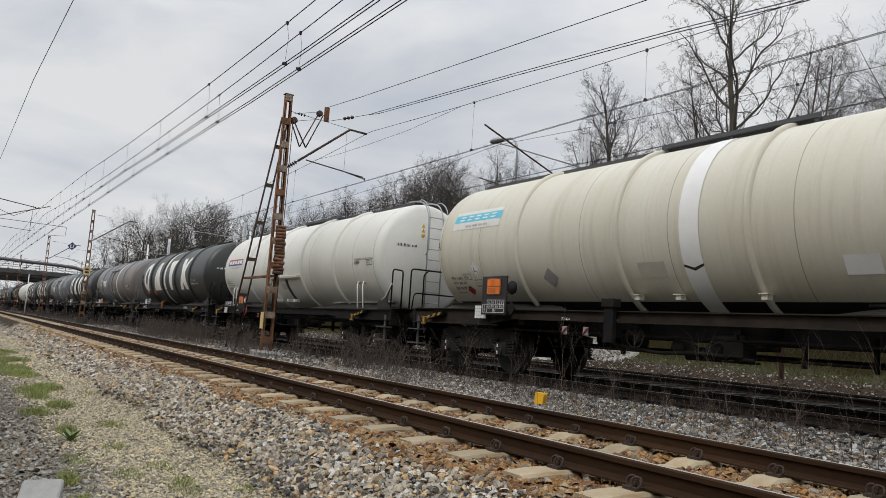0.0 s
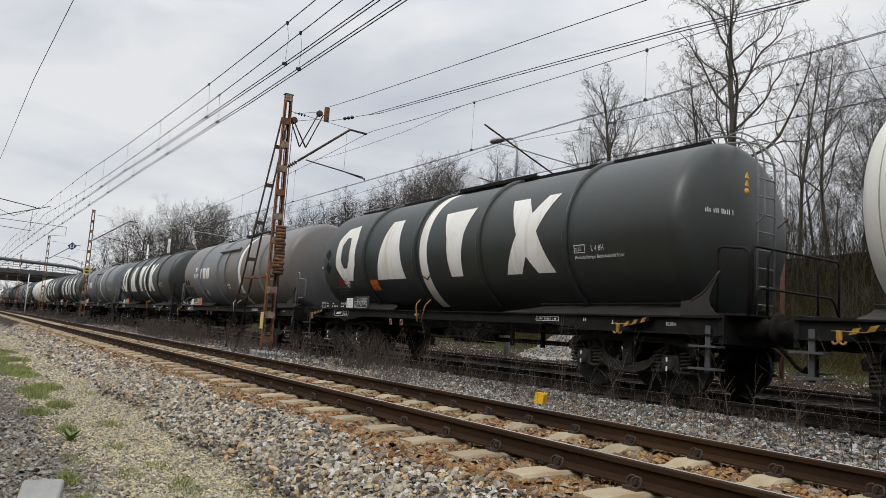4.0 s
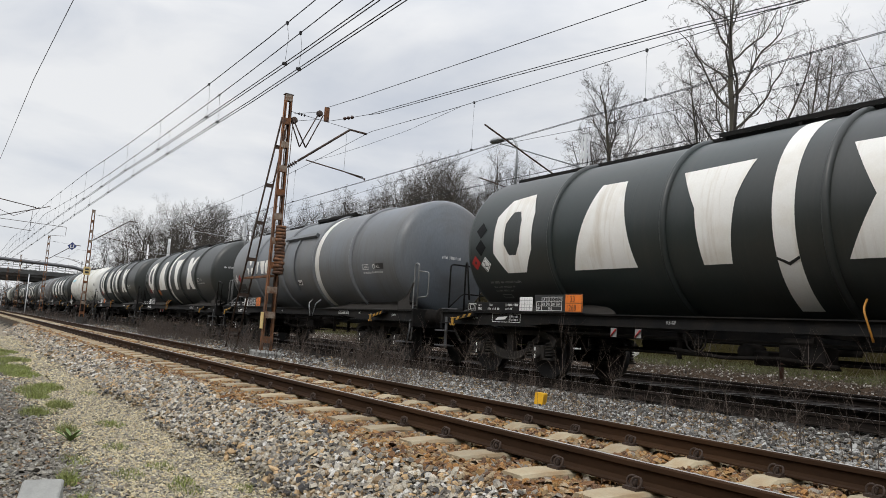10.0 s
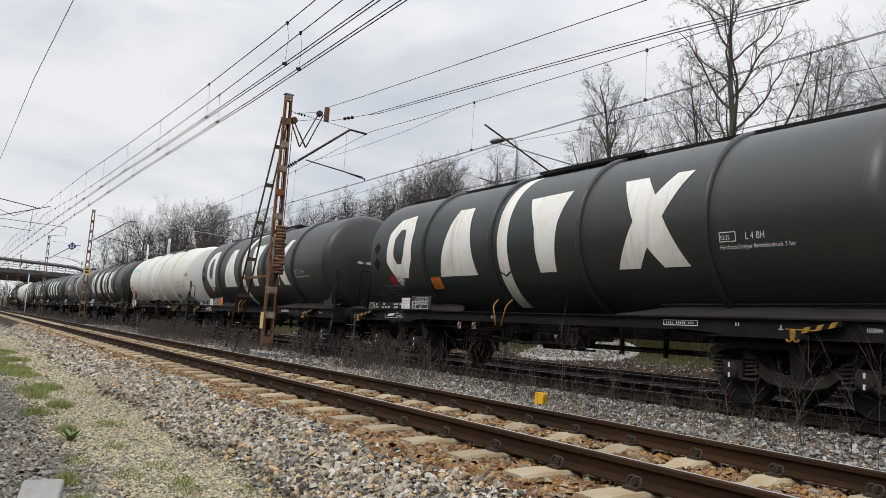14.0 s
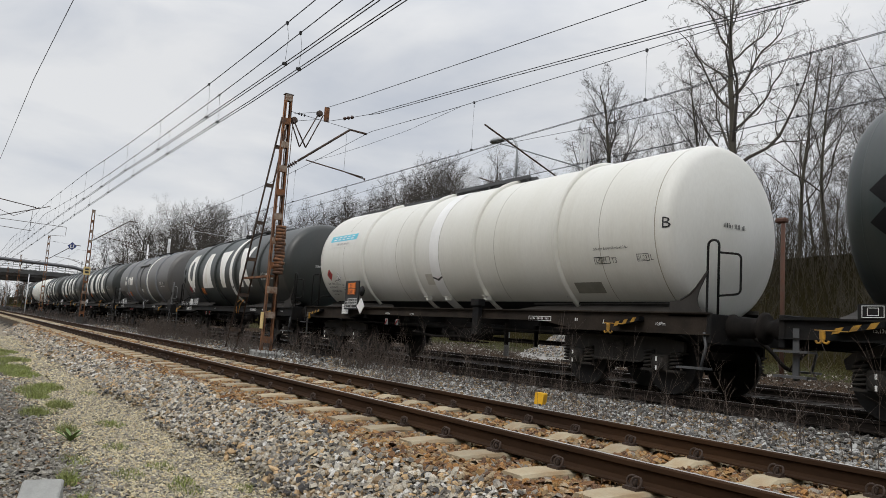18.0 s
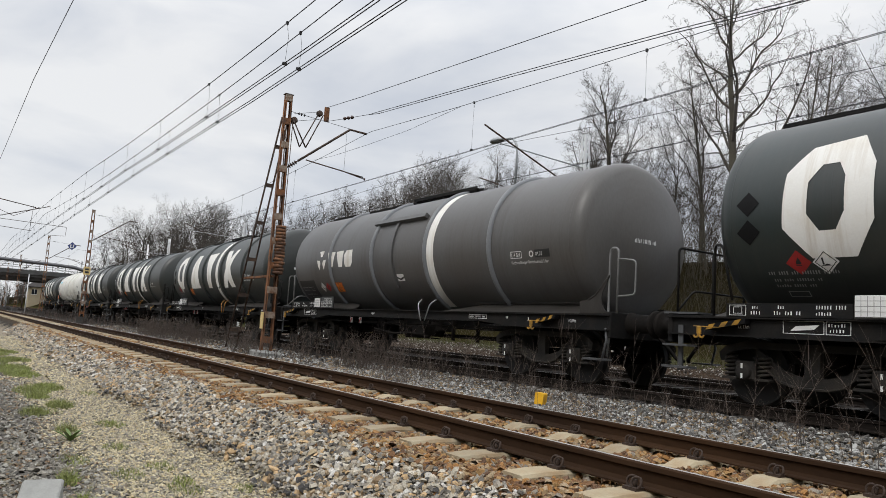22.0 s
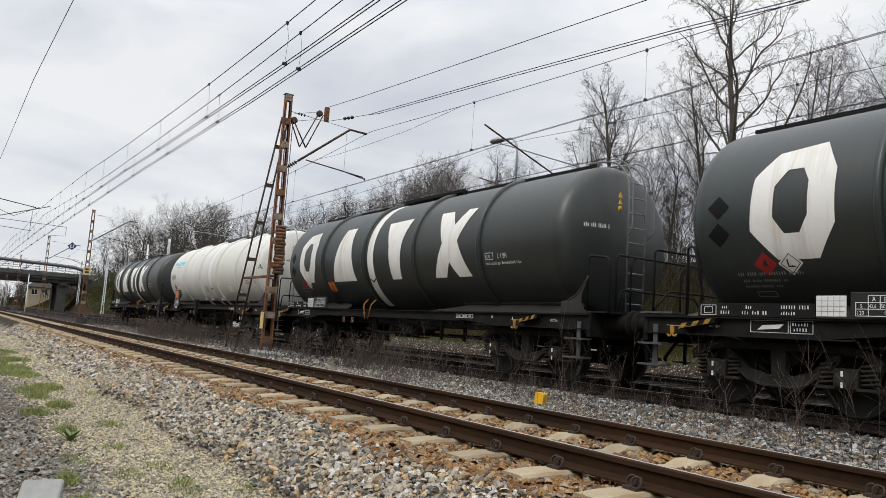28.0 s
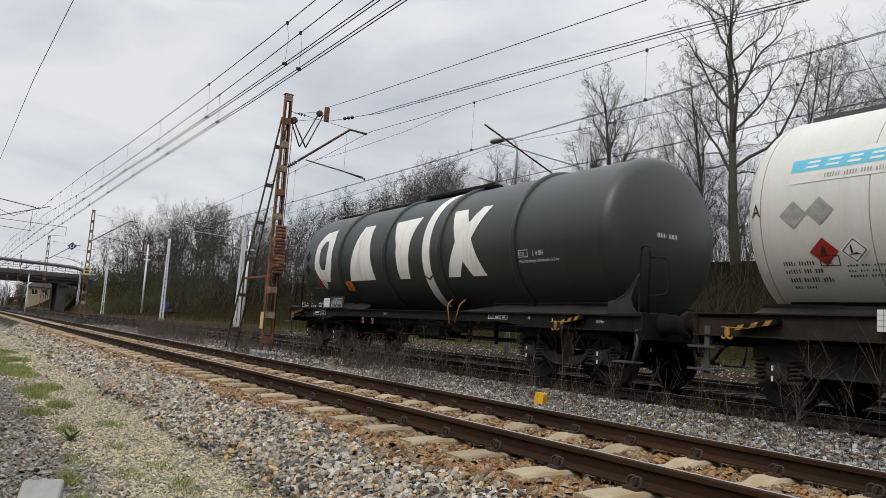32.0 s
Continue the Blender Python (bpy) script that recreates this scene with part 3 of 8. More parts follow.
def bogie(wagon, xc, plate=False):
    """A two-axle bogie: its own space has its middle at rail level."""
    b = new("bogie")
    b.parent, b.location = wagon, (xc, 0, 0)
    for s in (-1, 1):
        bm = bmesh.new()
        y0, y1 = s * 1.00 - 0.03, s * 1.00 + 0.03
        if plate:
            prism(bm, [(-1.28, 0.64), (-1.28, 0.80), (-0.95, 0.84), (0.95, 0.84), (1.28, 0.80), (1.28, 0.64), (0.72, 0.58), (0.48, 0.47), (-0.48, 0.47), (-0.72, 0.58)], y0, y1)
            for (xa, za), (xb, zb) in (((-1.28, 0.64), (-0.72, 0.58)), ((-0.72, 0.58), (-0.48, 0.47)), ((-0.48, 0.47), (0.48, 0.47)), ((0.48, 0.47), (0.72, 0.58)), ((0.72, 0.58), (1.28, 0.64))):
                prism(bm, [(xa, za - 0.02), (xb, zb - 0.02), (xb, zb + 0.005), (xa, za + 0.005)], y0 - 0.06, y1 + 0.06)
            box(bm, -1.0, 1.0, y0 - 0.06, y1 + 0.06, 0.835, 0.86)
            part("side_frame", bm, M["cradle"], b)
            bm = bmesh.new()
        top = [(-1.30, 0.58), (-1.33, 0.70), (-1.22, 0.79), (-0.95, 0.86), (0.95, 0.86), (1.22, 0.79), (1.33, 0.70), (1.30, 0.58), (1.22, 0.60), (1.20, 0.68), (1.05, 0.74), (0.78, 0.77), (-0.78, 0.77), (-1.05, 0.74), (-1.20, 0.68), (-1.22, 0.60)]
        if plate:
            top = [(-0.2, 0.70), (-0.2, 0.74), (0.2, 0.74), (0.2, 0.70)]
        prism(bm, top, y0 - 0.05, y1 + 0.05)
        belly = [(-0.80, 0.78), (-0.62, 0.66), (-0.42, 0.50), (-0.20, 0.44), (0.20, 0.44), (0.42, 0.50), (0.62, 0.66), (0.80, 0.78)] if not plate else []
        for (xa, za), (xb, zb) in zip(belly, belly[1:]):
            prism(bm, [(xa, za - 0.15), (xb, zb - 0.15), (xb, zb + 0.01), (xa, za + 0.01)], y0, y1)
            prism(bm, [(xa, za - 0.15), (xb, zb - 0.15), (xb, zb - 0.125), (xa, za - 0.125)], y0 - 0.06, y1 + 0.06)
        box(bm, -0.10, 0.10, y0 - 0.02, y1 + 0.02, 0.46 if plate else 0.42, 0.78)
        part("side_frame" if not plate else "frame_pad", bm, M["bogie_frame"], b)
        for x in (-0.9, 0.9):
            bm = bmesh.new()
            box(bm, x - 0.15, x + 0.15, s * 1.02 - 0.11, s * 1.02 + 0.11, 0.34, 0.60, 0.025)
            lathe(bm, [(s * 1.02, 0.115), (s * 1.17, 0.11), (s * 1.185, 0.08)], 14, "y", (x, 0, 0.46))
            box(bm, x - 0.36, x - 0.10, s * 1.02 - 0.09, s * 1.02 + 0.09, 0.34, 0.375)
            box(bm, x + 0.10, x + 0.36, s * 1.02 - 0.09, s * 1.02 + 0.09, 0.34, 0.375)
            part("axle_box", bm, M["bogie_frame"], b)
            for dx in (-0.25, 0.25):
                bm = bmesh.new()
                pts = [(x + dx + 0.082 * math.cos(t), s * 1.03 + 0.082 * math.sin(t), 0.38 + 0.27 * t / (5 * 6.2832)) for t in (k * 0.6283 for k in range(51))]
                rod(bm, pts, 0.019, 5)
                part("coil_spring", bm, M["bogie_frame"], b)
            if s < 0:
                bm = bmesh.new()
                for z in (0.365, 0.50):
                    box(bm, x - 0.014, x + 0.014, -1.192, -1.187, z, z + 0.065)
                part("reflector_mark", bm, M["white_clean"], b, "white reflective mark", kind="stuff")
    bm = bmesh.new()
    box(bm, -0.2, 0.2, -0.95, 0.95, 0.58, 0.82, 0.03)
    for x in (-1.22, 1.22):
        box(bm, x - 0.05, x + 0.05, -0.98, 0.98, 0.68, 0.78)
    lathe(bm, [(0.82, 0.24), (0.94, 0.2)], 16, "z")
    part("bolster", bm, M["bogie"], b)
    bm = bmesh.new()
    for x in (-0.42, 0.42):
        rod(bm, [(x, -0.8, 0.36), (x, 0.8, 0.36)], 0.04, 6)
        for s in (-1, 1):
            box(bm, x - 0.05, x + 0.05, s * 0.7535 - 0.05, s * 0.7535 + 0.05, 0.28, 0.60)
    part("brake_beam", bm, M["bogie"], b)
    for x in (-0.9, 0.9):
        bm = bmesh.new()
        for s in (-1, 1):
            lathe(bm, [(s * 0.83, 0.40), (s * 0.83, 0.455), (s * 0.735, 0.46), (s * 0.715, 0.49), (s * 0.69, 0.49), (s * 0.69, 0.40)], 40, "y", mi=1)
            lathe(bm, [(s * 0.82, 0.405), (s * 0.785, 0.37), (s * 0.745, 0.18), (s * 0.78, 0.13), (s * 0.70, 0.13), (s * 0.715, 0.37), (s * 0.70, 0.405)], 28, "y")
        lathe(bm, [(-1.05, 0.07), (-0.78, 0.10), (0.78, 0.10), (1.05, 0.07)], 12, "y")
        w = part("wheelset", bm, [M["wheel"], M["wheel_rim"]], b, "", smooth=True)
        w.location = (x, 0, 0.46)
    return b


# wheel colours hold the shade behind the side frames
M["wheel"] = material("wheel_shade_black", (0.006, 0.0055, 0.005), 0.95, 0, 0.4, 5, 60, 0.2, 0.004, spec=0.02)
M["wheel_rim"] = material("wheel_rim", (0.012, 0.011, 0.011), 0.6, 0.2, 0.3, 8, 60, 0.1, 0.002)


def stripes(parent, x0, x1, z0, z1, y, name="striped_step"):
    """A sloping step plate with slanted hazard stripes."""
    bm = bmesh.new()
    n, rise = 6, 0.10
    w = (x1 - x0) / n
    zz = lambda x: rise * (x - x0) / (x1 - x0)
    prism(bm, [(x0, z0), (x1, z0 + rise), (x1, z1 + rise), (x0, z1)], y, y + 0.12)
    for i in range(n):
        if i % 2 == 0:
            a, b, c, d = x0 + i * w, x0 + (i + 0.95) * w, x0 + min(n, i + 1.5) * w, x0 + (i + 0.55) * w
            prism(bm, [(a, z0 + zz(a)), (b, z0 + zz(b)), (c, z1 + zz(c)), (d, z1 + zz(d))], y - 0.004, y - 0.001, mi=1)
    return part(name, bm, [M["placard_black"], M["yellow_dirty"]], parent, "dirty yellow and black striped corner step")


def hook(bm, x):
    """A forged plate with a horn to each side."""
    box(bm, x - 0.035, x + 0.035, -1.525, -1.495, 0.92, 1.03, 0.008)
    for s in (-1, 1):
        rod(bm, bent([(x, -1.51, 0.94), (x + s * 0.02, -1.51, 0.885), (x + s * 0.065, -1.51, 0.877), (x + s * 0.082, -1.51, 0.91)], 0.025), 0.014, 6)
    rod(bm, [(x - 0.10, -1.50, 1.035), (x + 0.30, -1.50, 1.025)], 0.008, 6)


RINGS = {"dark": (-3.60, -1.10, 1.37, 3.90), "grey": (-3.53, -1.10, 1.42, 3.80), "cream": (-3.43, -0.93, 1.42, 3.86), "white": (-3.26, -1.02, 1.47, 3.72)}
M["seam_pale"] = material("seam_grime", (0.36, 0.34, 0.27), 0.6, 0, 0.3, 3, 40, 0.05, 0.003)


def wagon(kind, label, tank_mat, ladder, band, skirt="frame", rear_rail=True):
    w = tagged(new("tank_wagon"), label, "tank wagon", "wagons of the passing train")
    bm = lathe(bmesh.new(), dome_profile(), 72, "x", (0, 0, TZ))
    tank = part("tank", bm, M[tank_mat], w, smooth=False)
    for x in RINGS[kind]:
        part("stiffening_ring", ring_at(x), M["ring_grey" if kind == "grey" else tank_mat], tank)
    for x in (REAR, -4.6, -1.75, 0.1, 2.08, 4.9, FRONT):
        part("weld_seam", ring_at(x, TR, 0.014, 0.006), M["seam_pale" if kind in ("cream", "white") else tank_mat], tank)
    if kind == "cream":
        # black sheet over the tank below a straight line along its flank
        part("underside", on_tank(drawing([rect(-5.9, 5.95, -3.2, -1.345)], 0.1), 0.004), M["frame"], tank, "black underside", smooth=True)
    # frame
    for s in (-1, 1):
        bm = bmesh.new()
        up = 0.06 if kind == "cream" else 0.0
        prism(bm, [(-7.02, 1.17 + up), (7.02, 1.17 + up), (7.02, 0.93), (4.3, 0.93), (3.4, 1.0 + up), (-3.4, 1.0 + up), (-4.3, 0.93), (-7.02, 0.93)], s * 1.34 - 0.02, s * 1.34 + 0.02)
        for x0, x1, z in ((-7.02, 7.02, 1.155 + up), (-3.4, 3.4, 0.985 + up), (3.9, 7.02, 0.915), (-7.02, -3.9, 0.915)):
            box(bm, x0, x1, min(s * 1.34, s * 1.42), max(s * 1.34, s * 1.42), z, z + 0.018)
        part("sole_bar", bm, M[skirt], w)
        for e in (-1, 1):
            bm = bmesh.new()
            cols = [(2.15, 2.15, 1.20), (2.45, 2.45, 1.265), (2.75, 2.75, 1.33), (3.1, 3.1, 1.36), (4.0, 4.0, 1.37), (5.0, 5.0, 1.375), (5.55, 5.55, 1.385), (5.8, 5.8, 1.42), (5.98, 5.98, 1.49), (6.10, 6.11, 1.58), (6.20, 6.20, 1.68), (6.27, 6.27, 1.73), (6.33, 6.33, 1.70), (6.36, 6.36, 1.62)]
            grid = []
            for xb, xt, zt in cols:
                if xb > 6.34:
                    continue
                zt = min(zt, 1.39)
                row = []
                for q in (0.0, 0.25, 0.5, 0.75, 1.0):
                    z = 1.185 + (zt - 1.185) * q
                    skin = math.sqrt(max(0.01, TR * TR - (TZ - z) ** 2)) + 0.014
                    k = min(1, max(0, (z - 1.185) / 0.17))
                    row.append(bm.verts.new((e * (xb + (xt - xb) * q), s * (1.33 + (skin - 1.33) * k), z)))
                grid.append(row)
            for ca, cb in zip(grid, grid[1:]):
                for q in range(4):
                    bm.faces.new((ca[q], cb[q], cb[q + 1], ca[q + 1]))
            bmesh.ops.recalc_face_normals(bm, faces=bm.faces[:])
            bmesh.ops.solidify(bm, geom=bm.faces[:], thickness=0.012)
            if e > 0 and s < 0:
                y = s * 1.345
                prism(bm, [(6.30, 1.185), (6.30, 1.39), (6.50, 1.415), (6.65, 1.49), (6.75, 1.58), (6.85, 1.70), (6.92, 1.81), (6.95, 1.80), (6.88, 1.68), (6.81, 1.54), (6.78, 1.43), (6.80, 1.33), (6.86, 1.25), (6.96, 1.20)], y - 0.008, y + 0.008)
                rim = bmesh.new()
                rod(rim, [(2.7, -0.84, 1.375), (6.15, -0.85, 1.395), (6.36, -1.10, 1.40), (6.5, y, 1.415), (6.65, y, 1.49), (6.75, y, 1.58), (6.85, y, 1.70), (6.935, y, 1.81)], 0.020, 6)
                part("cradle_rim", rim, M[tank_mat] if kind == "white" else M["cradle"], w)
            part("tank_cradle", bm, M["cradle"], w)
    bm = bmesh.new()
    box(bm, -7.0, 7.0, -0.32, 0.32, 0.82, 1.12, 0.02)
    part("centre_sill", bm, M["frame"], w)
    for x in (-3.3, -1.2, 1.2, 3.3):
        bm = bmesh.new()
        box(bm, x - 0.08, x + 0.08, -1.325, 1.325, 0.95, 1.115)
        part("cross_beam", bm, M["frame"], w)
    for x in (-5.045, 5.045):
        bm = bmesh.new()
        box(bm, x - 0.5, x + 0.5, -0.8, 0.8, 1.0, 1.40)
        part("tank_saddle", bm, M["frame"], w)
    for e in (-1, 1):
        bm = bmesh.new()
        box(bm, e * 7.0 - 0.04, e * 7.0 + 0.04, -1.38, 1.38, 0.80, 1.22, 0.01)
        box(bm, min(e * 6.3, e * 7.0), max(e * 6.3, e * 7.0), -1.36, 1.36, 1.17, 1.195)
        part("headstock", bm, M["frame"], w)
        for s in (-1, 1):
            bm = bmesh.new()
            lathe(bm, [(7.02, 0.19), (7.06, 0.19), (7.07, 0.15), (7.36, 0.145), (7.37, 0.115), (7.49, 0.11), (7.50, 0.19), (7.53, 0.225), (7.563, 0.205)], 20, "x", (0, s * 0.875, 1.05))
            if e < 0:
                for v in bm.verts:
                    v.co.x = -v.co.x
                bmesh.ops.reverse_faces(bm, faces=bm.faces[:])
            part("buffer", bm, M["bogie"], w)
        bm = bmesh.new()
        rod(bm, [(e * 7.02, 0, 1.03), (e * 7.3, 0, 1.03), (e * 7.42, 0, 1.09)], 0.045, 8)
        rod(bm, bent([(e * 7.25, 0.08, 1.0), (e * 7.5, 0.05, 0.82), (e * 7.56, 0, 0.80)], 0.1), 0.03, 6)
        part("draw_hook", bm, M["bogie"], w)
        bm = bmesh.new()
        rod(bm, bent([(e * 7.04, -0.35, 0.92), (e * 7.25, -0.35, 0.80), (e * 7.5, -0.32, 0.52), (e * 7.56, -0.2, 0.50)], 0.15), 0.028, 6)
        part("air_hose", bm, M["bogie"], w)
    # shunter's steps at the four corners
    for e in (-1, 1):
        for s in (-1, 1):
            bm = bmesh.new()
            lone = e > 0 and not ladder
            if lone:
                rod(bm, [(6.92, s * 1.36, 0.95), (6.98, s * 1.40, 0.75), (6.90, s * 1.40, 0.45)], 0.022, 6)
            else:
                box(bm, min(e * 6.76, e * 6.84), max(e * 6.76, e * 6.84), s * 1.38 - 0.012, s * 1.38 + 0.012, 0.40, 1.05)
            for z in (0.45,) if lone else (0.45, 0.76):
                box(bm, min(e * 6.58, e * 7.02), max(e * 6.58, e * 7.02), s * 1.40 - 0.12, s * 1.40 + 0.10, z - 0.015, z + 0.015)
            part("corner_step", bm, M["walk_grey"], w)
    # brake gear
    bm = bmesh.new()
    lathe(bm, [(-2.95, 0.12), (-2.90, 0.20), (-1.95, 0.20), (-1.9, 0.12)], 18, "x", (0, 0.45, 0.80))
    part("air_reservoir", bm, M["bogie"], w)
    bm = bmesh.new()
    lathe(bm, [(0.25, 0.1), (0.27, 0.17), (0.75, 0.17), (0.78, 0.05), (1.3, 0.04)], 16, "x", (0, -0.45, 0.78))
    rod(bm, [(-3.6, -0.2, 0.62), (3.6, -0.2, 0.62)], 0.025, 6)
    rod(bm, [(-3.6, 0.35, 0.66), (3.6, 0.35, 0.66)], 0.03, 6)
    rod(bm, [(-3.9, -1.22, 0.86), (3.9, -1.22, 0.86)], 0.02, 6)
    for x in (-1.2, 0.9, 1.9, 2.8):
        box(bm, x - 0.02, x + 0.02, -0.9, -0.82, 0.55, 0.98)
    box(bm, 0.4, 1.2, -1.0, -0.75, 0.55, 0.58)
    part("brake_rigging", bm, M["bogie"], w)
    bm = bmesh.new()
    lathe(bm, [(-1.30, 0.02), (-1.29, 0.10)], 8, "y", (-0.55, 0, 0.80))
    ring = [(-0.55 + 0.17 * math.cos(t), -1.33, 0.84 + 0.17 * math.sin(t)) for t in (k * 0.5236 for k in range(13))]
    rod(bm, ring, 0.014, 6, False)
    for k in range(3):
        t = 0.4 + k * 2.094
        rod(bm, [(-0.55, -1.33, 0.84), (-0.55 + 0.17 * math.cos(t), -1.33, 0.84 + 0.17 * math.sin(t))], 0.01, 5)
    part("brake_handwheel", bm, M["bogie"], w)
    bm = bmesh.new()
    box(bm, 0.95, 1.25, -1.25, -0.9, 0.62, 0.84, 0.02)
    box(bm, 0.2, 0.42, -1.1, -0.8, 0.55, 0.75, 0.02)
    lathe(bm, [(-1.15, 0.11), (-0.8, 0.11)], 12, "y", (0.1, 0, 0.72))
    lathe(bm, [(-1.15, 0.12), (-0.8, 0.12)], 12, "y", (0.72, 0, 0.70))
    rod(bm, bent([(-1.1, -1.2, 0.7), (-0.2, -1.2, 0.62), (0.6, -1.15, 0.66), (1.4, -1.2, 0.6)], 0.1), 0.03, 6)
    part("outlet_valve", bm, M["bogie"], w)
    bm = bmesh.new()
    for x in (-2.05, -1.55):
        box(bm, x - 0.06, x + 0.06, -1.40, -1.392, 0.82, 0.96)
    part("brake_change_plate", bm, M["grey_film"], w, "small white plate with a red lever", kind="stuff")
    bm = bmesh.new()
    for x in (-2.05, -1.55):
        rod(bm, [(x - 0.05, -1.41, 0.83), (x + 0.06, -1.42, 0.94)], 0.014, 5)
    part("brake_lever", bm, M["red"], w, kind="stuff")
    # walkway along the top
    bm = bmesh.new()
    wy, wz = -0.05, TZ + TR - 0.045
    x0, x1 = (-5.9, 2.0) if not ladder else (-5.9, 6.0)
    for y in (wy - 0.28, wy + 0.28):
        box(bm, x0, x1, y - 0.015, y + 0.015, wz + 0.02, wz + 0.075)
    for i in range(int((x1 - x0) / 0.1)):
        box(bm, x0 + i * 0.1, x0 + i * 0.1 + 0.03, wy - 0.27, wy + 0.27, wz + 0.04, wz + 0.06)
    for i in range(9):
        x = x0 + 0.15 + i * (x1 - x0 - 0.3) / 8
        box(bm, x - 0.03, x + 0.03, wy - 0.26, wy + 0.26, wz - 0.14, wz + 0.03)
    part("walkway", bm, M["frame"] if kind != "cream" and kind != "white" else M["walk_grey"], w, "steel grating walkway", kind="stuff")
    bm = bmesh.new()
    for i in range(34):
        box(bm, -0.9 + i * 0.08, -0.86 + i * 0.08, -0.40, 0.22, wz + 0.085, wz + 0.105)
    for y in (-0.42, 0.21):
        box(bm, -0.9, 1.85, y, y + 0.02, wz + 0.06, wz + 0.125)
    for x in (-0.85, 0.4, 1.75):
        box(bm, x, x + 0.05, -0.40, 0.20, wz - 0.16, wz + 0.06)
    part("dome_platform", bm, M["frame"] if kind != "cream" and kind != "white" else M["walk_grey"], w, kind="stuff")
    bm = lathe(bmesh.new(), [(TZ + TR - 0.1, 0.30), (TZ + TR + 0.06, 0.28), (TZ + TR + 0.07, 0.31), (TZ + TR + 0.11, 0.31), (TZ + TR + 0.13, 0.2), (TZ + TR + 0.14, 0.0001)], 24, "z", (2.35, 0.3, -0.05))
    part("manhole_cover", bm, M[tank_mat], w)
    # front end: handrail, or ladder with a railed platform
    pipe = M["frame"] if kind != "grey" else M["rail_pipe"]
    if not ladder:
        bm = bmesh.new()
        rod(bm, bent([(6.92, -1.32, 0.50), (6.98, -1.32, 0.95), (6.92, -1.32, 1.2), (6.92, -1.32, 2.26), (7.10, -1.32, 2.26), (7.10, -1.32, 1.2)], 0.09), 0.018, 7)
        rod(bm, bent([(7.10, -1.32, 2.08), (7.38, -1.22, 2.05), (7.38, -1.22, 1.50), (7.10, -1.32, 1.47)], 0.07), 0.016, 7)
        part("handrail", bm, pipe, w)
    if rear_rail:
        bm = bmesh.new()
        rod(bm, bent([(-7.0, -1.22, 1.2), (-7.0, -1.22, 2.2), (-7.0, 1.22, 2.2), (-7.0, 1.22, 1.2)], 0.09), 0.019, 7)
        for y in (-0.4, 0.4):
            rod(bm, [(-7.0, y, 2.2), (-7.0, y, 1.2)], 0.017, 7)
        rod(bm, bent([(-7.0, -1.20, 1.27), (-7.0, -0.86, 1.58), (-7.0, 0.86, 1.58), (-7.0, 1.20, 1.27)], 0.09), 0.017, 7)
        rod(bm, bent([(-6.32, -1.30, 1.15), (-6.32, -1.30, 2.19), (-6.12, -1.41, 2.17), (-5.92, -1.46, 1.40)], 0.09), 0.019, 7)
        part("handrail", bm, pipe, w)
        bm = bmesh.new()
        box(bm, -7.22, -6.62, -1.25, 1.25, 1.215, 1.245)
        part("end_platform", bm, M["walk_grey"], w)
    if ladder:
        bm = bmesh.new()
        for dy in (-0.34, 0.10):
            rod(bm, bent([(6.86, dy, 1.2), (6.84, dy, 3.62), (6.62, dy, 3.98), (6.2, dy, 4.08), (5.8, dy, 4.09)], 0.22), 0.018, 7)
        for i in range(9):
            rod(bm, [(6.85, -0.34, 1.42 + i * 0.272), (6.85, 0.10, 1.42 + i * 0.272)], 0.013, 6)
        for dy in (-0.40, 0.16):
            rod(bm, bent([(6.86, dy, 2.62), (7.0, dy, 2.72), (6.98, dy, 3.60), (6.84, dy, 3.92), (6.52, dy, 4.09), (6.3, dy, 4.02)], 0.14), 0.013, 6)
        part("ladder", bm, M["galv"] if tank_mat in ("tank_white",) else M["rail_pipe"], w, "steel ladder up the tank end")
        bm = bmesh.new()
        rod(bm, bent([(6.87, -1.30, 1.2), (6.87, -1.30, 2.17), (7.36, -1.30, 2.11), (7.36, -1.30, 1.2)], 0.1), 0.02, 7)
        rod(bm, bent([(7.19, -0.97, 1.0), (7.19, -0.97, 2.2), (7.19, 1.3, 2.2), (7.19, 1.3, 1.2)], 0.1), 0.02, 7)
        rod(bm, bent([(7.19, -0.9, 1.2), (7.19, -0.85, 1.62), (7.19, 1.1, 1.62), (7.19, 1.35, 1.3)], 0.1), 0.018, 7)
        rod(bm, bent([(7.19, -0.45, 2.2), (7.19, -0.6, 2.1), (7.19, -0.6, 1.2)], 0.08), 0.018, 7)
        rod(bm, bent([(7.19, 0.85, 2.2), (7.19, 0.7, 2.05), (7.19, 0.7, 1.2)], 0.08), 0.018, 7)
        part("platform_railing", bm, pipe, w)
        bm = bmesh.new()
        box(bm, 6.7, 7.36, -1.34, 1.34, 1.2, 1.23)
        part("end_platform", bm, M["frame"], w)
        for z in (3.20, 3.32):
            bm = bmesh.new()
            v = [bm.verts.new((x, y, zz)) for x in (6.70, 6.715) for y, zz in ((-0.46, z), (-0.36, z), (-0.41, z + 0.10))]
            for f in ((0, 2, 1), (3, 4, 5), (0, 1, 4, 3), (1, 2, 5, 4), (2, 0, 3, 5)):
                bm.faces.new([v[i] for i in f])
            part("warning_sign", bm, M["yellow"], w, "small yellow warning triangle beside the ladder")
        bm = lathe(bmesh.new(), [(6.70, 0.05), (6.715, 0.05)], 14, "x", (0, -0.41, 3.12))
        part("warning_sign", bm, M["yellow"], w, "small round yellow warning sign beside the ladder")
    stripes(w, 5.35, 5.85, 0.985, 1.05, -1.50)
    stripes(w, -6.3, -5.7, 0.99, 1.055, -1.50)
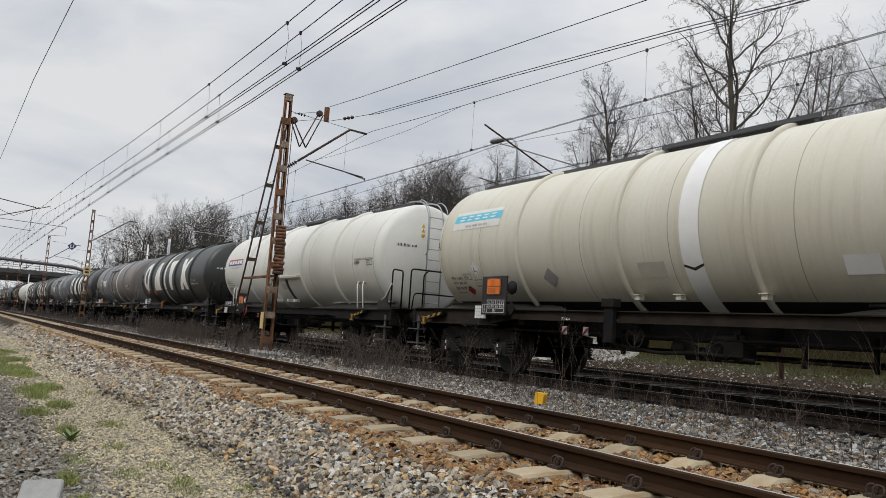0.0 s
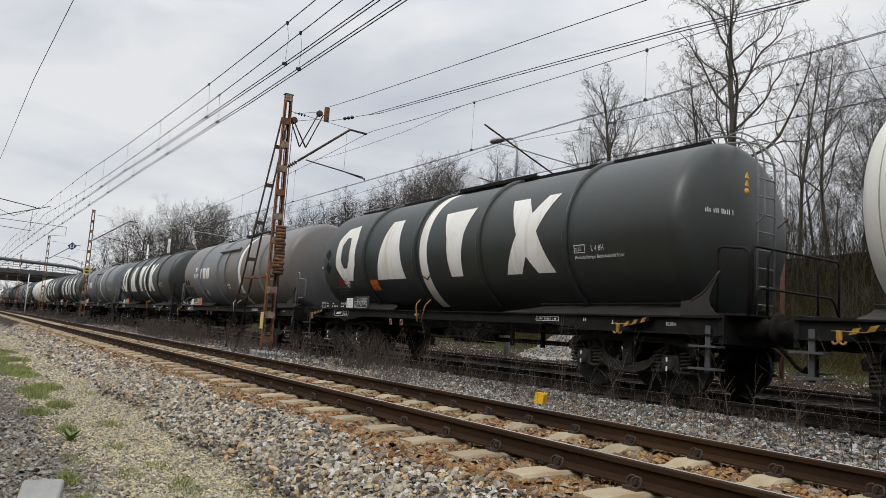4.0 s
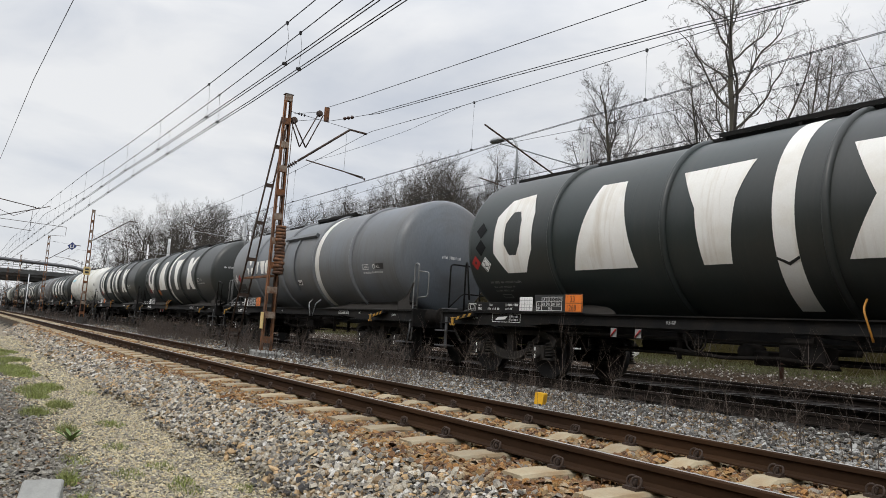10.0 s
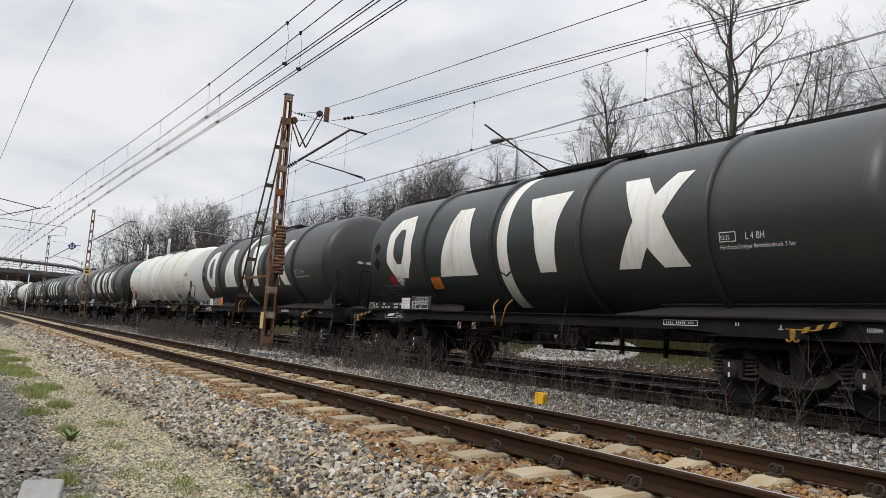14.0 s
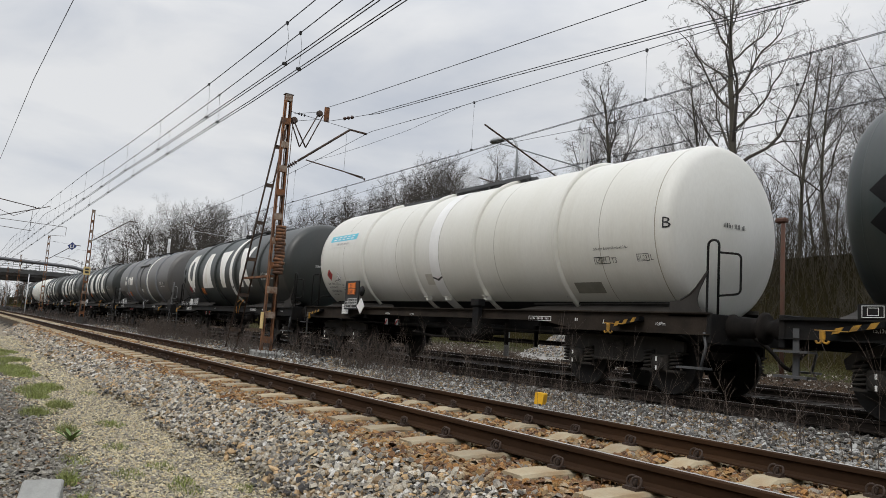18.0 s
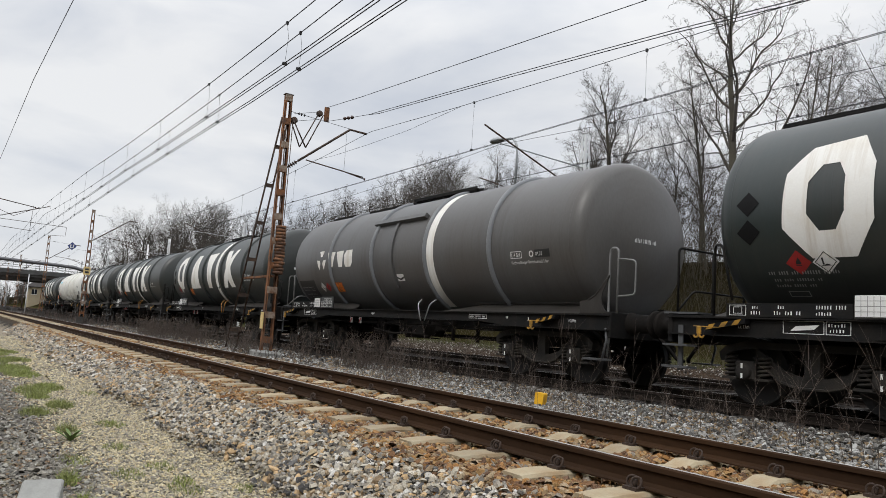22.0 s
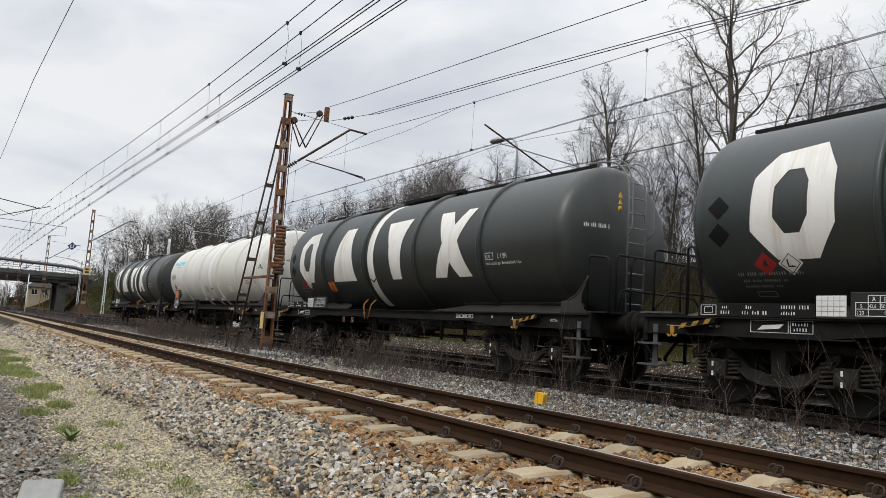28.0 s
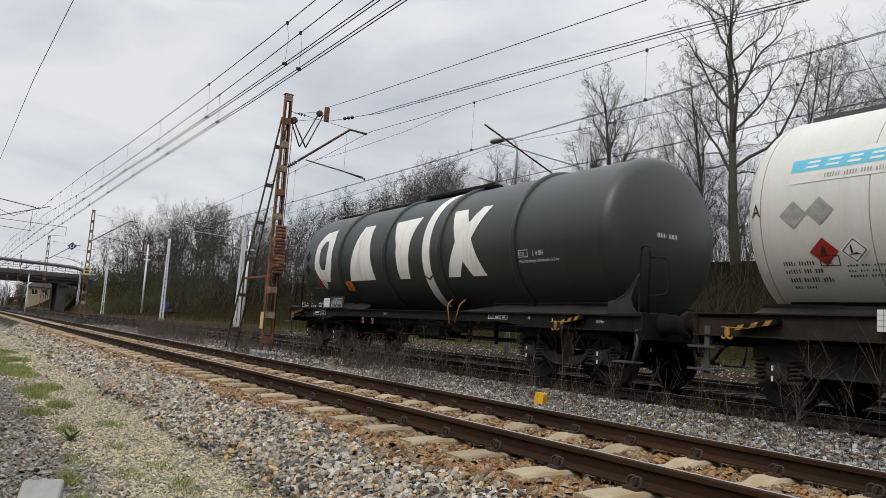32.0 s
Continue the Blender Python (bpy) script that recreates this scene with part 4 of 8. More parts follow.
    bm = bmesh.new()
    hook(bm, 5.25)
    part("tow_hook", bm, M["yellow_dirty"], w, "yellow rope hook")
    bm = bmesh.new()
    hook(bm, -6.4)
    part("tow_hook", bm, M["yellow_dirty"], w, "yellow rope hook")
    for x in (-5.045, 5.045):
        bogie(w, x, kind == "cream")
    if band:
        part("band", band_at(*band), M["white"], tank, "white painted band round the tank", smooth=True)
    return w, tank


M["rail_pipe"] = material("handrail_grey_paint", (0.20, 0.20, 0.195), 0.55, 0.1, 0.3, 5, 60, 0.1, 0.002)
M["walk_grey"] = material("walkway_grey", (0.09, 0.092, 0.095), 0.6, 0.2, 0.2, 3, 40, 0.1, 0.003)


def plates(w, orange_at=None, cream=False, shift=0.0):
    """The boards on the frame at the rear: reflective board, load table, hazard plate, frame markings."""
    y = -1.47
    if cream:
        x, z = -3.95 + shift, 1.16 + shift * 0.2
        bm = bmesh.new()
        box(bm, x, x + 0.76, -1.60, -1.56, z, z + 0.74, 0.01)
        for xx in (x + 0.1, x + 0.6):
            box(bm, xx, xx + 0.06, -1.56, -1.36, z, z + 0.08)
        board = part("plate_holder", bm, M["black_film"], w, "black board with an orange hazard plate and a load table")
        ox, oz, yy, k = x + 0.17, z + 0.38, -1.604, 1.0
        tx, tz = x + 0.05, z + 0.04
    else:
        x = -4.32
        bm = bmesh.new()
        box(bm, x + 0.42, x + 1.24, -1.47, -1.44, 1.19, 1.49, 0.006)
        board = part("plate_holder", bm, M["black_film"], w, "black load table board")
        ox, oz, yy = -3.10, 1.19, -1.474
        tx, tz = x + 0.48, 1.21
    # hazard plate
    if orange_at is None:
        bm = bmesh.new()
        box(bm, ox, ox + 0.42, yy - 0.012, yy, oz, oz + 0.31, 0.004)
        pl = part("hazard_plate", bm, M["orange"], w, "orange hazard plate reading 33 over 1268")
        bm = bmesh.new()
        for q in (oz + 0.003, oz + 0.15, oz + 0.297):
            box(bm, ox + 0.004, ox + 0.416, yy - 0.015, yy - 0.0125, q, q + 0.010)
        for q in (ox + 0.003, ox + 0.407):
            box(bm, q, q + 0.010, yy - 0.0155, yy - 0.0125, oz + 0.014, oz + 0.297)
        part("plate_border", bm, M["black_film"], pl)
        lettering("33", 0.145, ox + 0.125, oz + 0.175, M["black_film"], pl, curved=False, y=yy - 0.016)
        lettering("1268", 0.145, ox + 0.035, oz + 0.028, M["black_film"], pl, curved=False, y=yy - 0.016)
    # load table
    bm = bmesh.new()
    def line(x0, x1, z0, z1):
        box(bm, tx + x0, tx + x1, (-1.604 if cream else -1.474) - 0.002, (-1.604 if cream else -1.474), tz + z0, tz + z1)
    for q in (0.0, 0.08, 0.155, 0.235):
        line(0.0 if q < 0.2 else 0.14, 0.66, q, q + 0.008)
    for q in (0.0, 0.14, 0.27, 0.40, 0.53, 0.652):
        line(q, q + 0.008, 0.0 if q in (0.0, 0.14, 0.652) else 0.08, 0.24 if q > 0.1 else 0.16)
    ty = (-1.604 if cream else -1.474) - 0.003
    part("table_grid", bm, M["white_clean"], board, kind="stuff")
    for i, c in enumerate("ABCD"):
        lettering(c, 0.075, tx + 0.185 + 0.13 * i, tz + 0.172, M["white_clean"], board, curved=False, y=ty)
    for i, c in enumerate(("42,6", "50,6", "60,6", "68,6")):
        lettering(c, 0.06, tx + 0.15 + 0.13 * i, tz + 0.098, M["white_clean"], board, curved=False, y=ty, spacing=0.95)
    lettering("S", 0.065, tx + 0.055, tz + 0.096, M["white_clean"], board, curved=False, y=ty)
    lettering("120", 0.065, tx + 0.015, tz + 0.02, M["white_clean"], board, curved=False, y=ty)
    lettering("00,0", 0.065, tx + 0.32, tz + 0.02, M["white_clean"], board, curved=False, y=ty)
    # white reflective board with a fine grid
    rx, rz = (-4.30 + shift, 1.04) if cream else (-4.30, 1.20)
    bm = bmesh.new()
    box(bm, rx, rx + 0.36, -1.485, -1.47, rz, rz + 0.25, 0.004)
    rb = part("reflective_board", bm, M["white_clean"], w, "white reflective board with a grid")
    bm = bmesh.new()
    for i in range(1, 5):
        box(bm, rx + 0.072 * i - 0.003, rx + 0.072 * i + 0.003, -1.487, -1.4852, rz + 0.01, rz + 0.24)
    for i in range(1, 4):
        box(bm, rx + 0.01, rx + 0.35, -1.4875, -1.4872, rz + 0.0625 * i - 0.003, rz + 0.0625 * i + 0.003)
    part("grid", bm, M["grey_film"], rb, kind="stuff")
    # markings on cradle and sole bar
    if not cream:
        bm = bmesh.new()
        box(bm, -6.05, -4.36, -1.40, -1.375, 1.18, 1.36, 0.004)
        fp = part("marking_panel", bm, M["frame"], w)
        bm = bmesh.new()
        for r in outline(-6.0, -5.75, 1.20, 1.34, 0.007) + outline(-5.94, -5.81, 1.225, 1.315, 0.006) + bars(-5.66, -5.56, 1.29, 0.045, 3, 0.68) + bars(-5.30, -5.20, 1.29, 0.045, 3, 0.68) + bars(-5.68, -5.52, 1.215, 0.045, 4, 0.68) + bars(-5.35, -4.98, 1.215, 0.045, 9, 0.68) + bars(-4.80, -4.42, 1.29, 0.045, 10, 0.68) + bars(-4.80, -4.60, 1.215, 0.04, 6, 0.68):
            prism(bm, r, -1.4045, -1.4015)
        part("frame_marking", bm, M["white_clean"], fp, kind="stuff")
        bm = bmesh.new()
        for r in outline(-5.25, -4.72, 0.985, 1.145, 0.007) + outline(-4.70, -4.40, 0.985, 1.145, 0.007) + [[(-5.15, 1.02), (-4.85, 1.04), (-4.78, 1.10), (-5.08, 1.08)]] + bars(-4.67, -4.44, 1.08, 0.038, 6, 0.68) + bars(-4.65, -4.46, 1.015, 0.038, 5, 0.68):
            prism(bm, r, -1.366, -1.362)
        part("frame_marking", bm, M["white_clean"], w, kind="stuff")
    lettering("15,13m", 0.07, -5.9, 1.03, M["white_clean"], w, curved=False, y=-1.364) if not cream else lettering("15,14m", 0.09, -2.2, 1.05, M["white_clean"], w, curved=False, y=-1.364)
    lettering("KE-GP", 0.075, -1.05, 1.05, M["white_clean"], w, curved=False, y=-1.364)
    lettering("10,09m", 0.075, 6.05, 1.03, M["white_clean"], w, curved=False, y=-1.364)
    bm = bmesh.new()
    for r in outline(3.15, 3.75, 1.04, 1.12, 0.01) + bars(3.2, 3.7, 1.063, 0.034, 12, 0.65) + bars(4.35, 4.43, 1.06, 0.045, 2, 0.65) + [rect(5.0, 5.012, 1.03, 1.09), rect(4.975, 5.037, 1.03, 1.04), rect(5.35, 5.45, 1.06, 1.075), [(5.38, 1.03), (5.42, 1.03), (5.40, 1.06)]]:
        prism(bm, r, -1.366, -1.362)
    part("frame_marking", bm, M["white_clean"], w, kind="stuff")


def placards(tank, rows):
    """Square danger placards stood on their corner: (x, arc, size, material)."""
    for x, a, r, mat in rows:
        p = part("placard", on_tank(drawing([diamond(x, a, r)], 0.07), 0.006), M[mat], tank, {"red": "faded red flammable placard", "white_clean": "white environment hazard placard", "grey_film": "weathered grey placard patch", "grey_pale": "worn silver placard patch", "placard_black": "dark placard patch"}[mat])
        if mat == "white_clean":
            q = [[(x - r * 0.82, a), (x, a - r * 0.82), (x, a - r * 0.74), (x - r * 0.74, a)], [(x, a - r * 0.82), (x + r * 0.82, a), (x + r * 0.74, a), (x, a - r * 0.74)],
                 [(x + r * 0.82, a), (x, a + r * 0.82), (x, a + r * 0.74), (x + r * 0.74, a)], [(x, a + r * 0.82), (x - r * 0.82, a), (x - r * 0.74, a), (x, a + r * 0.74)],
                 [(x - r * 0.4, a - r * 0.3), (x + r * 0.45, a - r * 0.3), (x + r * 0.1, a - r * 0.14)], [(x - 0.25 * r, a - 0.2 * r), (x - 0.12 * r, a - 0.2 * r), (x - 0.16 * r, a + 0.4 * r), (x - 0.28 * r, a + 0.3 * r)]]
            part("placard_symbol", on_tank(drawing(q, 0.3), 0.010), M["black_film"], p)
        elif mat == "red":
            q = [[(x - r * 0.22, a - r * 0.1), (x + r * 0.22, a - r * 0.1), (x + r * 0.14, a + r * 0.2), (x + r * 0.02, a + r * 0.46), (x - r * 0.15, a + r * 0.15)], rect(x - r * 0.22, x + r * 0.22, a - r * 0.24, a - r * 0.18)]
            part("placard_symbol", on_tank(drawing(q, 0.3), 0.010), M["black_film"], p)


def orange_on_tank(tank, x, a):
    p = part("hazard_plate", on_tank(drawing([rect(x, x + 0.42, a, a + 0.31)], 0.08), 0.008), M["orange"], tank, "orange hazard label reading 33 over 1268")
    part("plate_border", on_tank(drawing(outline(x + 0.004, x + 0.416, a + 0.004, a + 0.306, 0.01) + [rect(x + 0.014, x + 0.406, a + 0.15, a + 0.16)], 0.08), 0.010), M["black_film"], p)
    lettering("33", 0.14, x + 0.125, a + 0.175, M["black_film"], p)
    lettering("1268", 0.14, x + 0.035, a + 0.028, M["black_film"], p)


def end_number(tank, mat, y0=-0.5, y1=0.0, z=2.55):
    """A row of bars on the front dome, across the tank's end."""
    bm = drawing(bars(y0, y1, z, 0.075, 10), 0.05)
    for v in bm.verts:
        y, zz = v.co.x, v.co.y
        r = min(TR, math.hypot(y, zz - TZ))
        v.co = (FRONT + float(np.interp(-r, [-k for q, k in HEAD], [q for q, k in HEAD])) + 0.010, y, zz)
    part("number_marking", bm, M[mat], tank, kind="stuff")


def pressure_text(tank, mat, x, a, german="Höchstzulässiger Betriebsdruck 3 bar"):
    lettering("L 4 BH", 0.14, x + 0.38, a, M[mat], tank, spacing=1.05, squeeze=0.7)
    part("date_box", on_tank(drawing(outline(x - 0.02, x + 0.24, a - 0.02, a + 0.12), 0.3), 0.006), M[mat], tank)
    lettering("02.22", 0.085, x + 0.0, a + 0.015, M[mat], tank, spacing=0.9)
    lettering(german, 0.085, x - 0.02, a - 0.12, M[mat], tank)


def dark_wagon(label, ladder, early, orange_tank=False, placard_rows=(), rear_rail=True):
    """early: the white band stands before the third sign."""
    band = (-0.87, -0.56) if early else (0.66, 0.97)
    w, tank = wagon("dark", label, "tank_dark", ladder, band, rear_rail=rear_rail)
    dx = 0.60 if early else 0.0
    w_x = (-2.98, -1.62) if early else (-3.07, -1.68)
    t_x = (-0.10, 1.0) if early else (-0.875, 0.30)
    shapes = [("octagonal_ring_sign", shape_ring(-5.24, -4.10, -0.67, 0.90)), ("wedge_sign", shape_wedge(*w_x, -0.68, 0.82)), ("mallet_sign", shape_mallet(*t_x, -0.69, 0.82)), ("hourglass_sign", shape_hourglass(1.58 + dx, 2.96 + dx, -0.70, 0.81))]
    for nm, sh in shapes:
        part(nm, on_tank(drawing(sh, 0.08), 0.006 if "hour" not in nm and "ring" not in nm else 0.007), M["white"], tank, "large white painted sign, streaked with dirt", smooth=True)
    placards(tank, placard_rows)
    part("small_writing", on_tank(drawing(bars(-5.55, -4.6, -0.88, 0.05, 14) + bars(-5.5, -4.85, -0.98, 0.04, 10) + bars(-5.5, -4.95, -1.07, 0.04, 9) + outline(-5.38, -5.10, -1.24, -1.14), 0.3), 0.006), M["grey_film"], tank, kind="stuff")
    pressure_text(tank, "white_clean", 4.07 if not early else 4.13, -0.36)
    end_number(tank, "white_clean", *((-1.0, -0.47, 2.76) if ladder else (-0.5, 0.0, 2.53)))
    part("band_chevron", on_tank(drawing([[(band[0], -0.62), ((band[0] + band[1]) / 2, -0.70), (band[1], -0.62), (band[1], -0.66), ((band[0] + band[1]) / 2, -0.75), (band[0], -0.66)]], 0.3), 0.010), M["black_film"], tank)
    plates(w, orange_at=True if orange_tank else None)
    if orange_tank:
        orange_on_tank(tank, -3.45, -0.98)
    for i, x in enumerate((-0.78, -0.62) if early else (1.92, 2.12)):
        bm = bmesh.new()
        s = 1 if i else -1
        rod(bm, bent([(x + s * 0.14, -1.30, 1.42), (x + s * 0.12, -1.43, 1.30), (x, -1.44, 0.92)], 0.08), 0.013, 7)
        part("drain_hose", bm, M["hose_ochre"], w, "thin ochre hose")
    return w


def grey_wagon(label, mat, ladder=False):
    w, tank = wagon("grey", label, mat, ladder, (1.48, 1.76), "frame_brown" if mat == "tank_brown" else "frame")
    # lettering is a plain mark: three curved pieces and a row of blocks
    tri = []
    for k in range(3):
        t = math.pi / 2 + k * 2.0944
        c, s = math.cos(t), math.sin(t)
        tri.append([(-4.13 + c * r - s * q, -0.04 + s * r + c * q) for r, q in ((0.10, -0.05), (0.10, 0.05), (0.26, 0.16), (0.27, 0.0), (0.26, -0.16))])
    part("round_mark", on_tank(drawing(tri, 0.3), 0.007), M["white"], tank, "white mark of three pieces", kind="stuff")
    part("block_mark", on_tank(drawing([[(-3.71, 0.17), (-3.24, 0.16), (-3.40, -0.26), (-3.62, -0.26)], [(-3.15, 0.16), (-2.72, 0.17), (-2.80, -0.27), (-3.02, -0.27)], [(-2.66, 0.06), (-2.56, 0.17), (-2.20, 0.17), (-2.20, -0.18), (-2.30, -0.28), (-2.58, -0.28), (-2.66, -0.18)]], 0.3), 0.007), M["white"], tank, "row of white blocks", kind="stuff")
    # box-shaped rim over the service panel
    for x0, x1, a0, a1 in ((-1.25, 1.17, 0.74, 0.84), (-0.15, -0.03, -0.9, 0.74)):
        d = drawing([rect(x0, x1, a0, a1)], 0.1)
        r = bmesh.ops.extrude_face_region(d, geom=d.faces[:])
        for v in [q for q in r["geom"] if isinstance(q, bmesh.types.BMVert)]:
            v.co.z += 0.11 if a0 > 0 else 0.045
        on_tank(d, 0.0)
        part("panel_rim", d, M[mat], tank)
    rows = {"tank_grey": ((-5.66, -0.40, 0.16, "white_clean"), (-5.32, -0.40, 0.16, "red")),
            "tank_slate": ((-4.32, -0.83, 0.16, "white_clean"), (-3.98, -0.83, 0.16, "red")),
            "tank_brown": ((-5.74, -0.41, 0.17, "placard_black"), (-5.38, -0.41, 0.17, "placard_black"), (-3.23, -0.87, 0.17, "red"), (-2.89, -0.90, 0.17, "white_clean"))}
    placards(tank, rows[mat])
    if mat == "tank_slate":
        orange_on_tank(tank, -3.45, -1.0)
    part("data_panel", on_tank(drawing([rect(-5.88, -4.80, -1.30, -0.60)], 0.1), 0.006), M["black_film"], tank, "black data panel")
    part("small_writing", on_tank(drawing(bars(-5.8, -5.2, -0.84, 0.04, 9) + bars(-5.78, -5.3, -0.93, 0.04, 7) + outline(-5.2, -5.0, -0.93, -0.80) + bars(-5.7, -5.0, -1.08, 0.045, 9) + bars(-5.7, -5.0, -1.18, 0.045, 8), 0.3), 0.010), M["grey_film"], tank, kind="stuff")
    part("arrow_plate", on_tank(drawing([rect(0.05, 0.36, -0.74, -0.56)], 0.3), 0.006), M["white_clean"], tank)
    part("arrow_sign", on_tank(drawing([[(0.05, -0.62), (0.2, -0.67), (0.36, -0.62), (0.36, -0.66), (0.2, -0.72), (0.05, -0.66)]], 0.3), 0.010), M["black_film"], tank)
    part("data_panel", on_tank(drawing([rect(5.14, 5.55, -0.40, -0.255)], 0.1), 0.006), M["black_film"], tank)
    lettering("04.22", 0.10, 5.17, -0.365, M["white_clean"], tank)
    circ = [(5.05 + 0.06 * math.cos(q * 0.5236), -0.325 + 0.06 * math.sin(q * 0.5236)) for q in range(12)]
    disc = [(5.05 + 0.04 * math.cos(q * 0.5236), -0.325 + 0.04 * math.sin(q * 0.5236)) for q in range(12)]
    part("test_mark", on_tank(drawing([[circ[q], circ[(q + 1) % 12], disc[(q + 1) % 12], disc[q]] for q in range(12)], 0.3), 0.007), M["white_clean"], tank, kind="stuff")
    part("writing_box", on_tank(drawing(outline(4.45, 4.78, -0.395, -0.26), 0.3), 0.007), M["white_clean"], tank)
    lettering("L 4 BH", 0.105, 4.48, -0.365, M["white_clean"], tank)
    lettering("Höchstzulässiger Betriebsdruck 3 bar", 0.08, 4.46, -0.50, M["white_clean"], tank)
    end_number(tank, "white_clean", -0.35, 0.2, 2.5)
    plates(w, orange_at=True if mat == "tank_slate" else None)
    for x in (1.42, 1.58):
        bm = bmesh.new()
        s = 1 if x > 1.5 else -1
        rod(bm, bent([(x + s * 0.22, -1.30, 1.42), (x + s * 0.17, -1.43, 1.32), (x, -1.44, 0.95)], 0.08), 0.014, 7)
        part("drain_hose", bm, M["galv"], w)
    return w


def cream_wagon(label, band, ladder, letter, mat="tank_cream", patches=()):
    w, tank = wagon("cream", label, mat, ladder, None, "frame_brown", rear_rail=letter == "B")
    part("band", band_at(*band, 0.009, -1.72, 2.2), M["white_clean"], tank, "clean white band round the tank", smooth=True)
    p = part("name_panel", on_tank(drawing([rect(-5.60, -4.02, 0.30, 0.72)], 0.1), 0.006), M["panel_pale"], tank, "white name panel with a cyan stripe")
    part("stripe", on_tank(drawing([rect(-5.60, -4.02, 0.46, 0.64)], 0.1), 0.008), M["cyan"], p)
    part("name_mark", on_tank(drawing([[(-5.42 + i * 0.26, 0.50), (-5.26 + i * 0.26, 0.50), (-5.24 + i * 0.26, 0.53), (-5.40 + i * 0.26, 0.53)] for i in range(5)] + [[(-5.40 + i * 0.26, 0.57), (-5.24 + i * 0.26, 0.57), (-5.22 + i * 0.26, 0.60), (-5.38 + i * 0.26, 0.60)] for i in range(5)], 0.1), 0.010), M["white_clean"], p, kind="stuff")
    part("small_writing", on_tank(drawing(bars(-5.15, -4.4, 0.34, 0.06, 10), 0.3), 0.009), M["grey_film"], p, kind="stuff")
    lettering(letter, 0.25, -6.12, -0.09, M["black_film"], tank)
    lettering(letter, 0.25, 6.16, -0.09, M["black_film"], tank)
    placards(tank, patches)
    part("small_writing", on_tank(drawing(bars(-5.75, -5.30, -0.76, 0.06, 6) + bars(-5.75, -5.25, -0.87, 0.06, 7) + bars(-5.72, -5.15, -1.00, 0.07, 8) + bars(-5.7, -5.4, -1.10, 0.04, 5) + bars(-4.95, -4.5, -0.80, 0.03, 10) + bars(-4.95, -4.4, -0.87, 0.03, 12) + bars(-4.95, -4.42, -0.94, 0.03, 11), 0.3), 0.006), M["black_film"], tank, kind="stuff")
    part("writing_box", on_tank(drawing(outline(-5.27, -5.02, -0.78, -0.64), 0.3), 0.006), M["black_film"], tank)
    lettering("GE", 0.11, -5.23, -0.755, M["black_film"], tank)
    lettering("L4BH", 0.12, 4.78, -0.565, M["black_film"], tank)
    part("writing_box", on_tank(drawing(outline(4.74, 5.09, -0.59, -0.47, 0.012) + outline(5.655, 5.895, -0.58, -0.46, 0.010), 0.3), 0.006), M["black_film"], tank)
    lettering("T3", 0.13, 5.12, -0.58, M["black_film"], tank)
    lettering("01.23", 0.10, 5.67, -0.555, M["black_film"], tank)
    lettering("L", 0.13, 5.92, -0.565, M["black_film"], tank)
    lettering("Zulässiger Betriebsüberdruck 3 bar", 0.062, 4.75, -0.355, M["black_film"], tank)
    end_number(tank, "black_film", *((-0.99, -0.42, 2.84) if ladder else (-0.45, 0.1, 2.60)))
    if ladder:
        bm = bmesh.new()
        for q in (2.52, 2.70):
            box(bm, 6.60, 6.63, -0.92, -0.70, q, q + 0.03)
        for q in (-0.92, -0.73):
            box(bm, 6.60, 6.632, q, q + 0.03, 2.55, 2.70)
        box(bm, 6.56, 6.60, -0.94, -0.68, 2.50, 2.75)
        bx = part("certificate_frame", bm, M["white_clean"], w, "small framed plate on the tank end")
        bm = bmesh.new()
        box(bm, 6.601, 6.612, -0.88, -0.74, 2.56, 2.69)
        part("plate", bm, M["patch_dark"], bx)
    part("data_patch", on_tank(drawing([rect(-0.56, -0.04, -0.86, -0.60)], 0.3), 0.006), M["patch_cream"], tank)
    second = rect(4.09, 4.74, -1.14, -0.91) if letter == "B" else rect(2.62, 3.05, -0.91, -0.64)
    part("data_patch", on_tank(drawing([second], 0.3), 0.006), M["patch_dark" if letter == "B" else "white_clean"], tank)
    part("arrow_sign", on_tank(drawing([[(band[0], -0.66), ((band[0] + band[1]) / 2, -0.72), (band[1], -0.66), (band[1], -0.70), ((band[0] + band[1]) / 2, -0.77), (band[0], -0.70)]], 0.3), 0.010), M["black_film"], tank)
    plates(w, cream=True, shift=-0.25 if mat == "tank_cream" else -0.20 if ladder else -0.05)
    bm = bmesh.new()
    ph = -3.29 if mat == "tank_cream" else -3.24 if ladder else -3.08
    prism(bm, diamond(ph, 1.24, 0.20 if letter == "B" else 0.13), -1.60, -1.585)
    part("plate_frame", bm, M["white_clean"] if letter == "B" else M["frame"], w, "placard holder on a stalk")
    bm = bmesh.new()
    lathe(bm, [(-1.60, 0.13), (-1.57, 0.13)], 8, "y", (ph, 0, 1.62))
    part("placard_holder", bm, M["frame"], w)
    for x in ((-0.95,) if letter == "A" else (1.7,)):
        bm = bmesh.new()
        box(bm, x - 0.12, x + 0.14, -1.56, -1.38, 1.28, 1.42, 0.01)
        box(bm, x - 0.10, x + 0.10, -1.52, -1.42, 0.72, 1.28, 0.01)
        part("valve_cabinet", bm, M["frame"], w, "tall narrow valve box")
    for x in (-0.7, 0.1, 1.5):
        bm = bmesh.new()
        box(bm, x - 0.05, x + 0.05, -1.15, -1.02, 1.42, 1.50, 0.008)
        box(bm, x - 0.07, x + 0.07, -1.18, -1.05, 1.50, 1.515)
        part("lifting_bracket", bm, M[mat], w)
    return w


